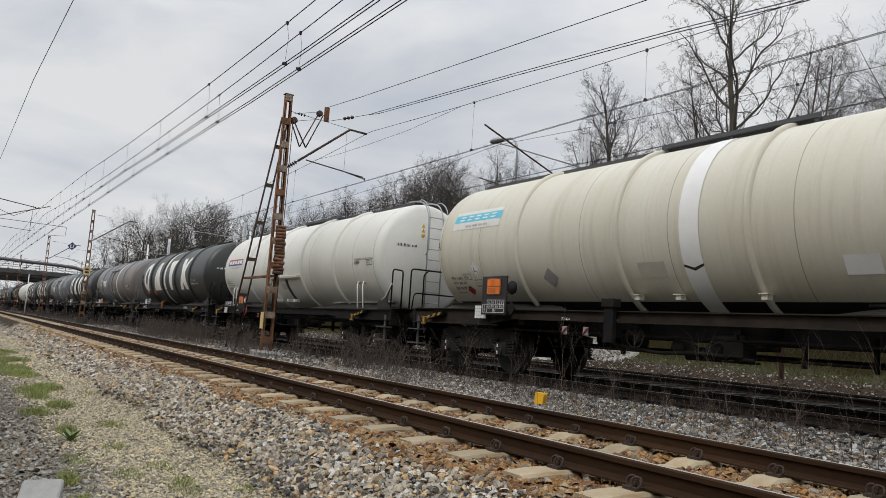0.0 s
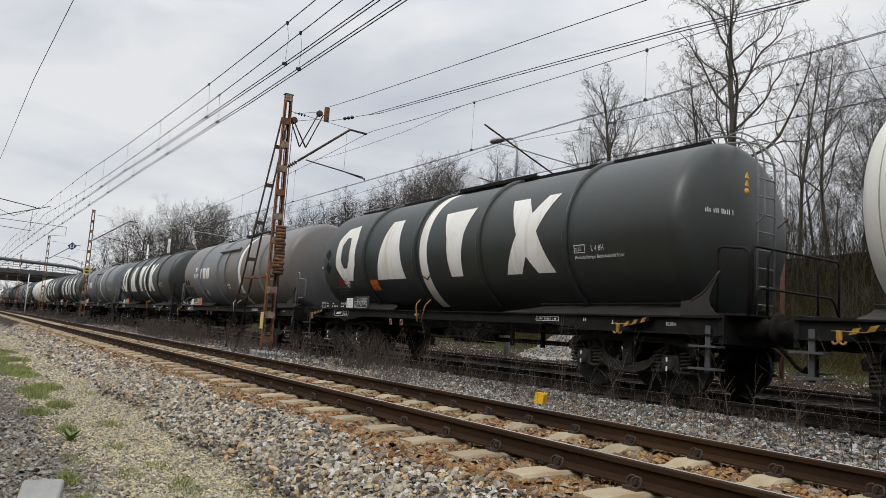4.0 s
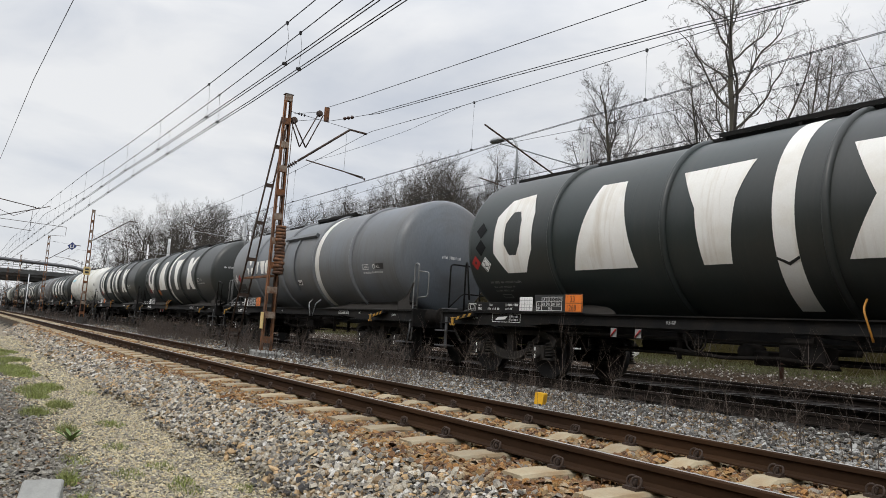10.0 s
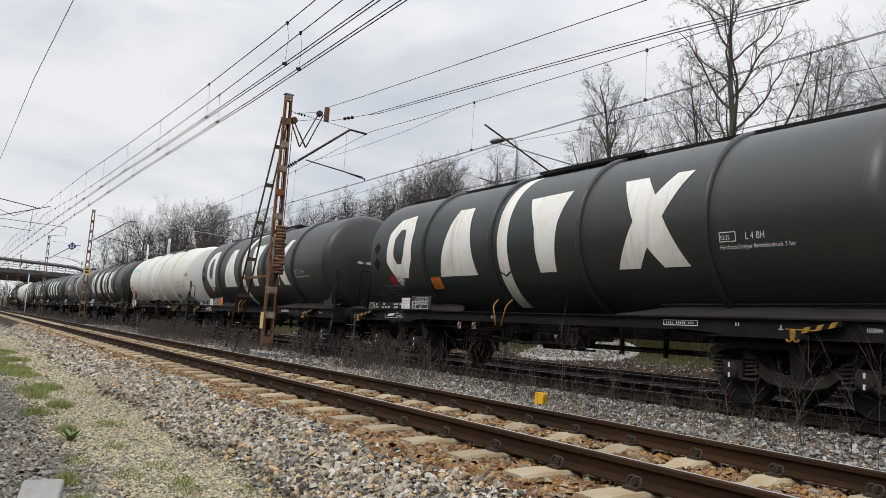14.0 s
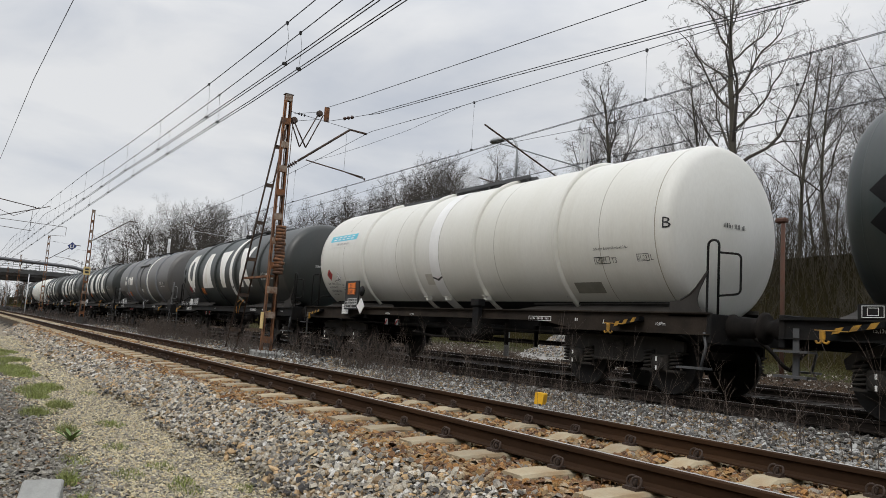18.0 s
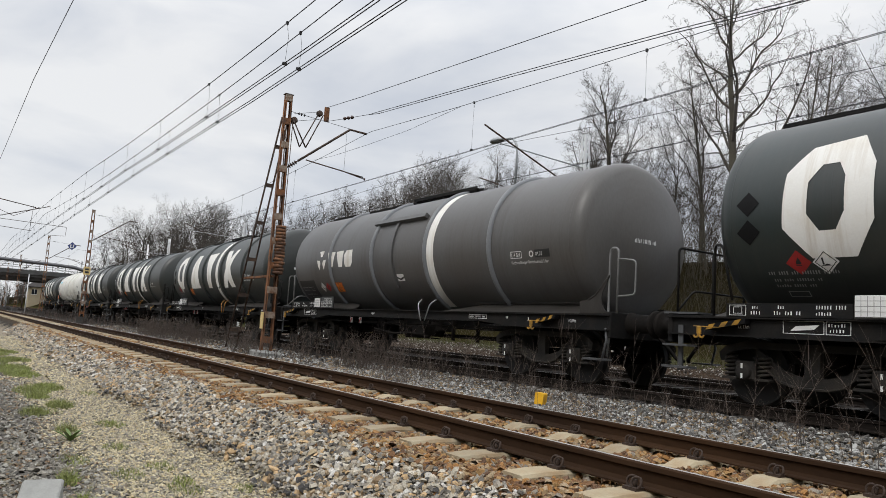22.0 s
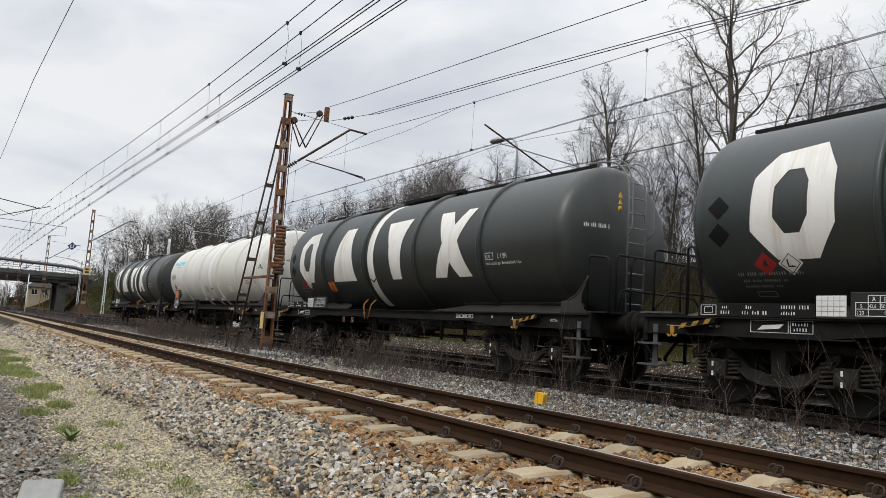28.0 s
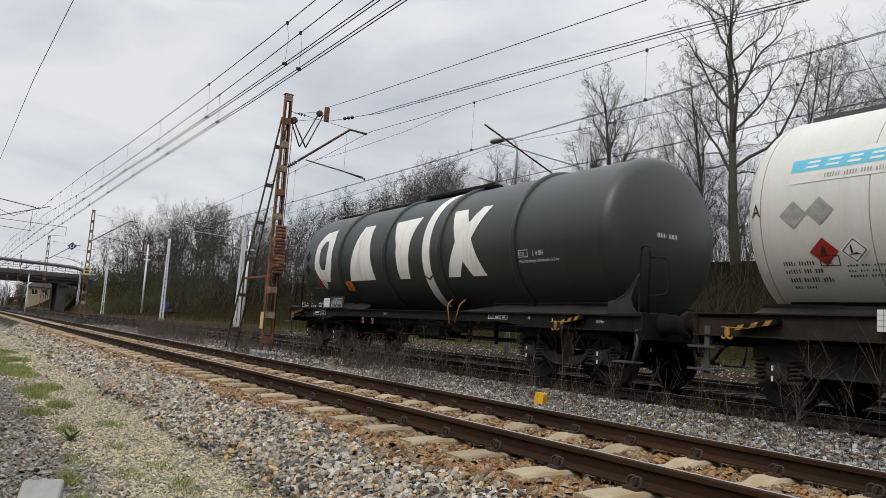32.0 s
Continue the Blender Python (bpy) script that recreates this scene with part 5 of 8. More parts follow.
M["panel_pale"] = material("panel_film", (0.72, 0.71, 0.66), 0.5, 0, 0.1, 5, 60, 0.02, 0.002)
M["patch_cream"] = material("patch_cream", (0.52, 0.49, 0.42), 0.6, 0, 0.12, 5, 60, 0.02, 0.002)
M["patch_dark"] = material("patch_dark", (0.24, 0.23, 0.19), 0.7, 0, 0.2, 5, 60, 0.02, 0.002)


def white_wagon(label):
    w, tank = wagon("white", label, "tank_white", True, None, rear_rail=False)
    p = part("name_panel", on_tank(drawing([rect(-5.62, -4.02, 0.10, 0.36)], 0.1), 0.006), M["white_clean"], tank, "small name panel, red and navy")
    part("name_mark", on_tank(drawing([rect(-5.60, -4.04, 0.24, 0.35)], 0.1), 0.008), M["red"], p, kind="stuff")
    part("name_mark", on_tank(drawing([rect(-5.60, -4.04, 0.11, 0.24)], 0.1), 0.008), M["navy"], p, kind="stuff")
    part("name_mark", on_tank(drawing([rect(-5.5 + i * 0.29, -5.28 + i * 0.29, 0.17, 0.30) for i in range(5)], 0.1), 0.010), M["white_clean"], p, kind="stuff")
    part("small_writing", on_tank(drawing(bars(-5.2, -4.3, 0.0, 0.05, 10), 0.3), 0.006), M["grey_film"], tank, kind="stuff")
    lettering("L4BH", 0.14, 5.03, -0.24, M["black_film"], tank)
    lettering("ZULÄSSIGER BETRIEBSÜBERDRUCK 3,0 bar", 0.066, 5.03, -0.13, M["black_film"], tank)
    lettering("07.21", 0.11, 5.72, -0.24, M["black_film"], tank)
    part("writing_box", on_tank(drawing(outline(5.68, 6.0, -0.28, -0.13), 0.3), 0.006), M["black_film"], tank)
    end_number(tank, "black_film", -0.99, -0.45, 2.82)
    for x0, x1, a0, a1, h in ((-1.20, 1.31, -0.46, -0.40, 0.10), (0.10, 0.22, -1.35, -0.52, 0.03)):
        d = drawing([rect(x0, x1, a0, a1)], 0.1)
        r = bmesh.ops.extrude_face_region(d, geom=d.faces[:])
        for v in [q for q in r["geom"] if isinstance(q, bmesh.types.BMVert)]:
            v.co.z += h
        on_tank(d, 0.0)
        part("panel_rim", d, M["tank_white"] if h > 0.05 else M["black_film"], tank)
    part("arrow_sign", on_tank(drawing([[(-1.52, -0.60), (-1.38, -0.68), (-1.24, -0.60), (-1.24, -0.64), (-1.38, -0.73), (-1.52, -0.64)], [(-1.53, -0.85), (-1.51, -0.85), (-1.51, -0.25), (-1.53, -0.25)], [(-1.25, -0.85), (-1.23, -0.85), (-1.23, -0.25), (-1.25, -0.25)], [(-1.53, -0.25), (-1.51, -0.25), (-1.37, -0.15), (-1.39, -0.13)], [(-1.25, -0.25), (-1.23, -0.25), (-1.37, -0.13), (-1.39, -0.15)]], 0.3), 0.006), M["black_film"], tank)
    part("data_patch", on_tank(drawing([rect(-0.40, 0.02, -0.86, -0.66)], 0.3), 0.006), M["patch_cream"], tank)
    # boards at the rear
    bm = bmesh.new()
    box(bm, -3.90, -3.14, -1.53, -1.50, 1.10, 1.60, 0.008)
    box(bm, -3.14, -2.55, -1.49, -1.47, 1.24, 1.30)
    part("plate_holder", bm, M["placard_black"], w, "black board for the hazard plate")
    bm = bmesh.new()
    box(bm, -3.72, -3.32, -1.545, -1.531, 1.28, 1.56, 0.004)
    hp = part("hazard_plate", bm, M["orange"], w, "orange hazard plate reading 33 over 1268")
    bm = bmesh.new()
    for q in (1.283, 1.415, 1.551):
        box(bm, -3.715, -3.325, -1.549, -1.5455, q, q + 0.007)
    part("plate_border", bm, M["black_film"], hp)
    lettering("33", 0.125, -3.62, 1.445, M["black_film"], hp, curved=False, y=-1.551, squeeze=1.0)
    lettering("1268", 0.125, -3.70, 1.305, M["black_film"], hp, curved=False, y=-1.551, squeeze=1.0)
    for z, mat, nm in ((1.40, "white_clean", "white environment hazard placard"), (1.05, "red", "red flammable placard")):
        bm = bmesh.new()
        prism(bm, diamond(-2.94, z, 0.2), -1.56, -1.545)
        pl = part("placard", bm, M[mat], w, nm)
        bm = bmesh.new()
        if mat == "red":
            sym = [[(-3.0, z - 0.02), (-2.88, z - 0.02), (-2.90, z + 0.05), (-2.93, z + 0.10), (-2.98, z + 0.03)], rect(-3.0, -2.88, z - 0.055, z - 0.04)]
        else:
            sym = [[(-3.07, z - 0.05), (-2.84, z - 0.05), (-2.86, z - 0.02), (-3.05, z - 0.03)], rect(-2.985, -2.965, z - 0.03, z + 0.09), [(-3.03, z + 0.10), (-2.98, z + 0.03), (-2.965, z + 0.04)], [(-2.965, z + 0.03), (-2.91, z + 0.09), (-2.93, z + 0.10)], [(-2.93, z - 0.02), (-2.84, z - 0.0), (-2.90, z + 0.02)]]
        for q in sym:
            prism(bm, q, -1.566, -1.5615)
        part("placard_symbol", bm, M["black_film"], pl)
    bm = bmesh.new()
    box(bm, -5.80, -4.0, -1.40, -1.37, 1.19, 1.37, 0.004)
    ap = part("marking_panel", bm, M["frame"], w)
    bm = bmesh.new()
    for q in (1.20, 1.25, 1.30, 1.345):
        prism(bm, rect(-5.75 if q < 1.3 else -5.60, -4.98, q, q + 0.006), -1.4045, -1.4015)
    for q in (-5.75, -5.60, -5.44, -5.29, -5.13, -4.985):
        prism(bm, rect(q, q + 0.006, 1.20, 1.35), -1.405, -1.402)
    for r in outline(-4.88, -4.42, 1.20, 1.33, 0.006) + [[(-4.84, 1.22), (-4.46, 1.24), (-4.46, 1.29)]] + outline(-4.36, -4.04, 1.20, 1.35, 0.006) + bars(-4.33, -4.08, 1.29, 0.035, 6) + bars(-4.33, -4.08, 1.225, 0.035, 6) + bars(-5.57, -5.0, 1.31, 0.025, 9) + bars(-5.57, -5.0, 1.262, 0.028, 12):
        prism(bm, r, -1.4055, -1.4025)
    part("frame_marking", bm, M["white_clean"], ap, kind="stuff")
    lettering("15,14m", 0.085, -4.45, 1.02, M["white_clean"], w, curved=False, y=-1.364)
    bm = bmesh.new()
    box(bm, -5.67, -5.36, -1.44, -1.425, 0.93, 1.14, 0.004)
    rb = part("reflective_board", bm, M["white_clean"], w, "white reflective board with a grid")
    bm = bmesh.new()
    for i in range(1, 5):
        box(bm, -5.67 + 0.062 * i - 0.003, -5.67 + 0.062 * i + 0.003, -1.443, -1.4405, 0.94, 1.13)
    for q in (0.98, 1.03, 1.08):
        box(bm, -5.66, -5.37, -1.4435, -1.4432, q - 0.003, q + 0.003)
    part("grid", bm, M["grey_film"], rb, kind="stuff")
    part("small_writing", on_tank(drawing(bars(-5.8, -5.6, -0.42, 0.055, 5) + bars(-5.8, -5.2, -0.50, 0.045, 14) + bars(-5.8, -5.2, -0.57, 0.045, 14) + bars(-5.78, -5.05, -0.64, 0.045, 18) + bars(-5.78, -5.42, -0.76, 0.075, 7) + bars(-5.76, -5.22, -0.86, 0.075, 9) + bars(-5.72, -5.24, -0.96, 0.075, 8) + bars(-5.68, -5.4, -1.05, 0.06, 5) + outline(-5.24, -5.0, -0.88, -0.72, 0.012), 0.3), 0.006), M["black_film"], tank, kind="stuff")
    part("writing_box", on_tank(drawing(outline(-5.22, -4.98, -1.03, -0.92, 0.01), 0.3), 0.006), M["black_film"], tank)
    lettering("GE", 0.10, -5.18, -1.015, M["black_film"], tank)
    for x in (-4.83, -4.51, 5.20, 5.50):
        bm = bmesh.new()
        rod(bm, bent([(x - 0.10, -1.25, 1.86), (x - 0.02, -1.36, 1.90), (x + 0.06, -1.42, 1.75), (x + 0.24, -1.46, 1.2)], 0.06), 0.019, 7)
        part("steam_pipe", bm, M["tank_white"], w, "white heating pipe")
    for x in (-0.9, 0.0, 0.55):
        bm = bmesh.new()
        box(bm, x - 0.06, x + 0.06, -1.20, -1.02, 1.36, 1.46, 0.008)
        part("lifting_bracket", bm, M["tank_white"], w)
    return w


STD = ((-5.72, 0.10, 0.17, "placard_black"), (-5.72, -0.28, 0.17, "placard_black"))
PLA = ((-5.65, 0.22, 0.17, "placard_black"), (-5.65, -0.13, 0.17, "placard_black"), (-5.84, -0.43, 0.15, "red"), (-5.52, -0.47, 0.16, "white_clean"))
PL1 = STD + ((-5.1, -0.72, 0.17, "red"), (-4.75, -0.72, 0.17, "white_clean"))
dark_a = dark_wagon("dark green tank wagon with handrail end and late white band", False, False, False, PLA)
dark_b = dark_wagon("dark green tank wagon with ladder, early band and orange label", True, True, True, PL1)
dark_c = dark_wagon("dark green tank wagon with orange label and late white band", False, False, True, PL1)
dark_d = dark_wagon("dark green tank wagon with ladder, orange label and early band", True, True, True, PL1, False)
dark_e = dark_wagon("dark green tank wagon with handrail end and early white band", False, True, False, PL1, False)
grey_a = grey_wagon("brown-stained grey tank wagon with a white band", "tank_brown")
grey_b = grey_wagon("clean blue-grey tank wagon with a white band", "tank_grey")
grey_c = grey_wagon("dusty dark grey tank wagon with a white band", "tank_slate")
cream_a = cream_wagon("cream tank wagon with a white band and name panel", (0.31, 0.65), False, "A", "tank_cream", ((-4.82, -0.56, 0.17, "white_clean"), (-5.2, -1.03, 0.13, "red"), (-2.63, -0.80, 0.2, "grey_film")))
cream_b = cream_wagon("white tank wagon with a handrail end and name panel", (-0.26, 0.11), False, "B", "tank_white", ((-5.50, -0.47, 0.17, "red"), (-4.98, -0.57, 0.17, "white_clean")))
cream_c = cream_wagon("white tank wagon with ladder and name panel", (0.31, 0.64), True, "A", "tank_white", ((-5.19, -0.59, 0.18, "red"), (-4.82, -0.59, 0.18, "white_clean"), (-5.53, -0.10, 0.18, "grey_pale"), (-5.19, -0.08, 0.18, "grey_pale")))
white_a = white_wagon("white tank wagon with a folded side panel and ladder")

wagons = [cream_a, white_a, dark_d, grey_a, dark_a, grey_b, dark_b, dark_e, cream_b, dark_c, grey_c, None, None, None, cream_c, None]
for i, src in ((11, dark_c), (12, dark_c), (13, dark_d), (15, dark_c)):
    wagons[i] = copy_thing(src, pose(0, 0, 0))
# the couplings are not all equally tight
SHIFT = (0.0, 0.0, 0.05, 0.08, 0.04, -0.07, -0.01, -0.05, 0.0, 0.055, -0.02, 0.10, 0.10, 0.02, 0.0, 0.12)
for k, w in enumerate(wagons):
    w.location = (-LEN * k + SHIFT[k], YT, 0)
    wheelsets += [(o, o.location.x) for o in w.children_recursive if o.name.startswith("wheelset")]


# ---- overhead line ----
def catenary_wire(label, pts, r=0.008, group="overhead wires", n=10):
    """A wire through supports, sagging a little between them."""
    bm = bmesh.new()
    rod(bm, pts, r, 5)
    return tagged(part("overhead_wire", bm, M["wire"], None), label, "wire", group)


def sagged(a, b, sag, n=12):
    a, b = Vector(a), Vector(b)
    return [a.lerp(b, i / n) - Vector((0, 0, sag * 4 * (i / n) * (1 - i / n))) for i in range(n + 1)]


def chain(points, sag):
    out = []
    for a, b in zip(points, points[1:]):
        out += sagged(a, b, sag)[:-1]
    return out + [Vector(points[-1])]


PORTALS = (34.0, -19.5, -54.5, -82.0, -117.0, -144.0, -182.0, -230.0, -300.0)


def line_over(y, z_contact, z_mess, sag, stag, what):
    sup = [(x, y + stag * (1 if i % 2 else -1)) for i, x in enumerate(PORTALS)]
    first = sagged((*sup[0], z_mess), (*sup[1], z_mess), 0.88)
    mess = first[:-1] + chain([(x, yy, z_mess) for x, yy in sup[1:]], sag)
    catenary_wire("thin steel messenger wire over the " + what, mess, 0.007)
    for d in (-0.022, 0.022):
        catenary_wire("grooved contact wire over the " + what, [(x, yy + d, z_contact) for x, yy in sup], 0.006)
    # droppers
    for i, (a, b) in enumerate(zip(sup, sup[1:])):
        if a[0] < -120:
            continue
        k = max(3, int(abs(a[0] - b[0]) / 5.2))
        for j in range(1, k):
            t = j / k
            x, yy = a[0] + (b[0] - a[0]) * t, a[1] + (b[1] - a[1]) * t
            z = z_mess - (sag if i else 0.88) * 4 * t * (1 - t)
            bm = bmesh.new()
            rod(bm, [(x, yy, z), (x, yy, z_contact)], 0.003, 4)
            rod(bm, [(x - 0.015, yy, z - 0.0), (x + 0.03, yy, z - 0.08), (x, yy, z - 0.14)], 0.004, 4)
            box(bm, x - 0.02, x + 0.02, yy - 0.02, yy + 0.02, z - 0.03, z + 0.02)
            box(bm, x - 0.015, x + 0.015, yy - 0.03, yy + 0.03, z_contact - 0.01, z_contact + 0.04)
            tagged(part("dropper", bm, M["wire"], None), "thin dropper with its clamp on the contact wire", "dropper wire", "droppers of the overhead line")


def near_line(y, mess, contact, what):
    """The near track's wires between the mast ahead and one behind the eye."""
    far = [(x, y, mess[0][1] - 0.3 * (i % 2)) for i, x in enumerate((-182.0, -163.0, -144.0, -130.0, -117.0, -100.0, -82.0, -68.0))]
    pts = far + [(x, y, z) for x, z in mess]
    catenary_wire("thin steel messenger wire over the " + what, pts, 0.009)
    for d in (-0.03, 0.03):
        catenary_wire("grooved contact wire over the " + what, [(-182.0, y + d, contact[0][1])] + [(x, y + d, z) for x, z in contact], 0.0085)
    xs, zs = [q[0] for q in pts], [q[2] for q in pts]
    x = -7.0
    while x > -100:
        z, zc = float(np.interp(x, xs, zs)), float(np.interp(x, [q[0] for q in contact], [q[1] for q in contact]))
        bm = bmesh.new()
        rod(bm, [(x, y, z), (x + 0.12, y, z - 0.3), (x + 0.05, y, zc)], 0.003, 4)
        rod(bm, [(x - 0.015, y, z), (x + 0.03, y, z - 0.07), (x + 0.06, y, z - 0.16)], 0.0045, 4)
        box(bm, x - 0.02, x + 0.02, y - 0.02, y + 0.02, z - 0.03, z + 0.02)
        box(bm, x + 0.035, x + 0.065, y - 0.04, y + 0.04, zc - 0.01, zc + 0.04)
        tagged(part("dropper", bm, M["wire"], None), "thin dropper with its clamp on the contact wire", "dropper wire", "droppers of the overhead line")
        x -= 4.6


near_line(4.20, ((-54.5, 7.15), (-46, 6.93), (-34.3, 6.56), (-25.5, 6.16), (-21.9, 6.03), (-18.6, 5.92), (-15.6, 5.85), (-12.5, 5.79), (-10.8, 5.78), (-5, 5.78), (5, 5.9), (30, 6.6)), ((-54.5, 5.62), (-44, 5.50), (-34, 5.38), (-25.5, 5.27), (-21.6, 5.17), (-15.5, 5.07), (-10.7, 5.02), (30, 5.0)), "near track")
near_line(4.45, ((-54.5, 6.75), (-46, 6.40), (-38, 6.10), (-29.4, 5.88), (-22.4, 5.76), (-17, 5.68), (-14.2, 5.67), (-11.4, 5.68), (-5, 5.73), (5, 5.9), (30, 6.6)), ((-54.5, 5.20), (-36, 5.17), (-24.3, 5.13), (-19.7, 5.07), (-14, 5.0), (-11, 5.0), (30, 5.0)), "near track")
line_over(10.0, 5.12, 6.64, 0.62, 0.0, "train's track")
line_over(14.9, 5.90, 7.2, 0.5, 0.0, "far track")


M["bridge_dark"] = material("bridge_beam", (0.055, 0.052, 0.050), 0.9, 0, 0.3, 0.8, 20, 0.2, 0.02, tint=(0.09, 0.083, 0.075))


def mast(x, y, base, height, detailed, label):
    """A mast of two channel irons with batten plates."""
    m = tagged(new("overhead_line_mast"), label, "mast", "rusty masts between the tracks")
    m.location = (x, y, 0)
    for s in (-1, 1):
        bm = bmesh.new()
        w0, w1 = 0.16, 0.10
        for q0, q1, t0, t1 in ((-0.07, 0.07, 0.0, 0.012), (-0.07, -0.058, 0.0, 0.05), (0.058, 0.07, 0.0, 0.05)):
            v = [bm.verts.new((q, s * (wd - t), z)) for z, wd in ((base, w0), (height, w1)) for q in (q0, q1) for t in (t0, t1)]
            for f in ((0, 1, 3, 2), (4, 6, 7, 5), (0, 4, 5, 1), (2, 3, 7, 6), (0, 2, 6, 4), (1, 5, 7, 3)):
                bm.faces.new([v[i] for i in f])
        bmesh.ops.recalc_face_normals(bm, faces=bm.faces[:])
        part("channel_iron", bm, M["rust"], m)
    n = 11
    for i in range(n):
        z = base + 0.35 + i * (height - base - 0.45) / (n - 1)
        w = 0.16 - 0.06 * (z - base) / (height - base)
        for q in (-0.073, 0.067):
            bm = bmesh.new()
            box(bm, q, q + 0.008, -w, w, z - 0.09, z + 0.09)
            part("batten_plate", bm, M["rust_pale"] if i % 3 else M["rust"], m)
    bm = bmesh.new()
    box(bm, -0.09, 0.09, -0.13, 0.13, height, height + 0.012)
    part("cap_plate", bm, M["rust_dark"], m)
    bm = bmesh.new()
    box(bm, -0.32, 0.32, -0.36, 0.36, base - 0.6, base + 0.05, 0.05)
    for v in bm.verts:
        v.co += Vector((random.uniform(-0.05, 0.05), random.uniform(-0.05, 0.05), random.uniform(-0.06, 0.06)))
    part("foundation", bm, M["concrete_light" if x == -19.5 else "bridge_dark"], m, "broken whitish concrete foundation")
    return m


M["rust_pale"] = material("weathered_plate", (0.36, 0.31, 0.25), 0.85, 0, 0.3, 6, 50, 0.2, 0.003, tint=(0.17, 0.085, 0.045), tint_at=0.5)
M["sign_yellow"] = material("sign_yellow", (0.70, 0.52, 0.22), 0.6, 0, 0.2, 9, 60, 0.05, 0.002)


def insulated_arm(m, pts, r, mat="rust_dark"):
    """A tube with a ribbed insulator at its root."""
    a, b = Vector(pts[0]), Vector(pts[1])
    d = (b - a).normalized()
    bm = bmesh.new()
    rod(bm, [a + d * 0.42] + [Vector(q) for q in pts[1:]], r, 8)
    part("cantilever_arm", bm, M[mat], m)
    bm = bmesh.new()
    rod(bm, [a, a + d * 0.45], 0.02, 6)
    for i in range(4):
        c = a + d * (0.1 + 0.075 * i)
        rod(bm, [c - d * 0.02, c, c + d * 0.02], [0.03, 0.062, 0.03], 10)
    part("insulator", bm, M["insulator"], m, "dark ribbed insulator")


def cantilever(m, dy, zlow=5.05, zhi=6.55, reach=2.55, zc=5.12):
    """Arm over the track: inclined tube, registration tube, steady arm, tie."""
    insulated_arm(m, [(0, dy * 0.12, zlow), (0, dy * (reach - 0.55), zhi), (0, dy * reach, zhi - 0.02)], 0.034)
    bm = bmesh.new()
    rod(bm, [(0, dy * 0.68, zlow + 0.33), (0, dy * (reach + 0.0), zlow + 0.14)], 0.018, 6)
    part("registration_tube", bm, M["rust_dark"], m)
    bm = bmesh.new()
    rod(bm, [(0, dy * 1.75, zlow + 0.23), (0, dy * (reach + 0.05), zc + 0.02)], 0.016, 6)
    rod(bm, [(0, dy * (reach + 0.05), zc + 0.05), (0, dy * (reach + 0.05), zc - 0.02)], 0.02, 6)
    part("steady_arm", bm, M["rust_dark"], m)
    bm = bmesh.new()
    a, b = Vector((0, dy * 0.13, zhi + 0.14)), Vector((0, dy * (reach - 0.55), zhi + 0.02))
    rod(bm, [a, b], 0.007, 5)
    for i in range(3):
        c = a.lerp(b, 0.12 + 0.045 * i)
        rod(bm, [c - (b - a) * 0.012, c, c + (b - a) * 0.012], [0.02, 0.045, 0.02], 8)
    part("tie_wire", bm, M["wire"], m)
    bm = bmesh.new()
    rod(bm, [(0, dy * 1.9, zhi - 0.07), (0, dy * 1.9, zlow + 0.22)], 0.004, 4)
    part("hanger", bm, M["wire"], m)


m1 = mast(-19.5, 7.3, -0.15, 7.15, True, "rusty lattice mast with a stack of counterweights and strut")
cantilever(m1, 1)
# raking strut with rungs
for dy in (-0.09, 0.09):
    bm = bmesh.new()
    rod(bm, [(-0.12, dy, 6.5), (-3.0, dy * 1.8, -0.15)], 0.028, 6)
    part("strut", bm, M["rust_dark"], m1)
for i in range(6):
    t = 0.12 + 0.16 * i
    bm = bmesh.new()
    box(bm, -0.12 - 2.88 * t - 0.04, -0.12 - 2.88 * t + 0.04, -0.10 - 0.07 * t, 0.10 + 0.07 * t, 6.5 - 6.65 * t - 0.05, 6.5 - 6.65 * t + 0.05)
    part("rung", bm, M["rust_dark"], m1)
bm = bmesh.new()
box(bm, -2.3, 0.05, -0.05, 0.05, 1.93, 1.99)
part("cross_tie", bm, M["rust"], m1)
# counterweights
bm = bmesh.new()
rod(bm, [(0.05, 0.17, 6.5), (0.05, 0.17, 0.55)], 0.012, 6)
rod(bm, [(0.05, -0.02, 6.3), (0.05, 0.05, 0.75)], 0.018, 6)
part("guide_rod", bm, M["rust_dark"], m1)
for i in range(15):
    bm = lathe(bmesh.new(), [(0, 0.02), (0, 0.145), (0.075, 0.145), (0.083, 0.135), (0.083, 0.02)], 20, "z")
    cw = part("counterweight", bm, M["weight"], m1)
    cw.location = (0.06, 0.12 + random.uniform(-0.02, 0.02), 2.02 + i * 0.091)
    cw.rotation_euler = (random.uniform(-0.02, 0.02), random.uniform(-0.02, 0.02), i * 0.7)
# tensioning wheel, rocker plate and anchored wires
bm = bmesh.new()
rod(bm, [(0, 0.12, 6.45), (0, 0.45, 5.72)], 0.02, 6)
rod(bm, [(0.05, 0.18, 6.45), (0.05, 0.62, 5.72)], 0.02, 6)
rod(bm, [(0, 0.45, 5.72), (0, 0.95, 6.80)], 0.018, 6)
rod(bm, [(0.05, 0.62, 5.72), (0.05, 1.08, 6.78)], 0.018, 6)
part("tension_lever", bm, M["rust_dark"], m1)
for y, z, r in ((0.22, 6.45, 0.10), (0.98, 6.82, 0.09)):
    bm = lathe(bmesh.new(), [(-0.04, 0.03), (-0.04, r), (-0.02, r - 0.02), (0.02, r - 0.02), (0.04, r), (0.04, 0.03)], 18, "x", (0, y, z))
    part("pulley", bm, M["rust_dark"], m1)
bm = bmesh.new()
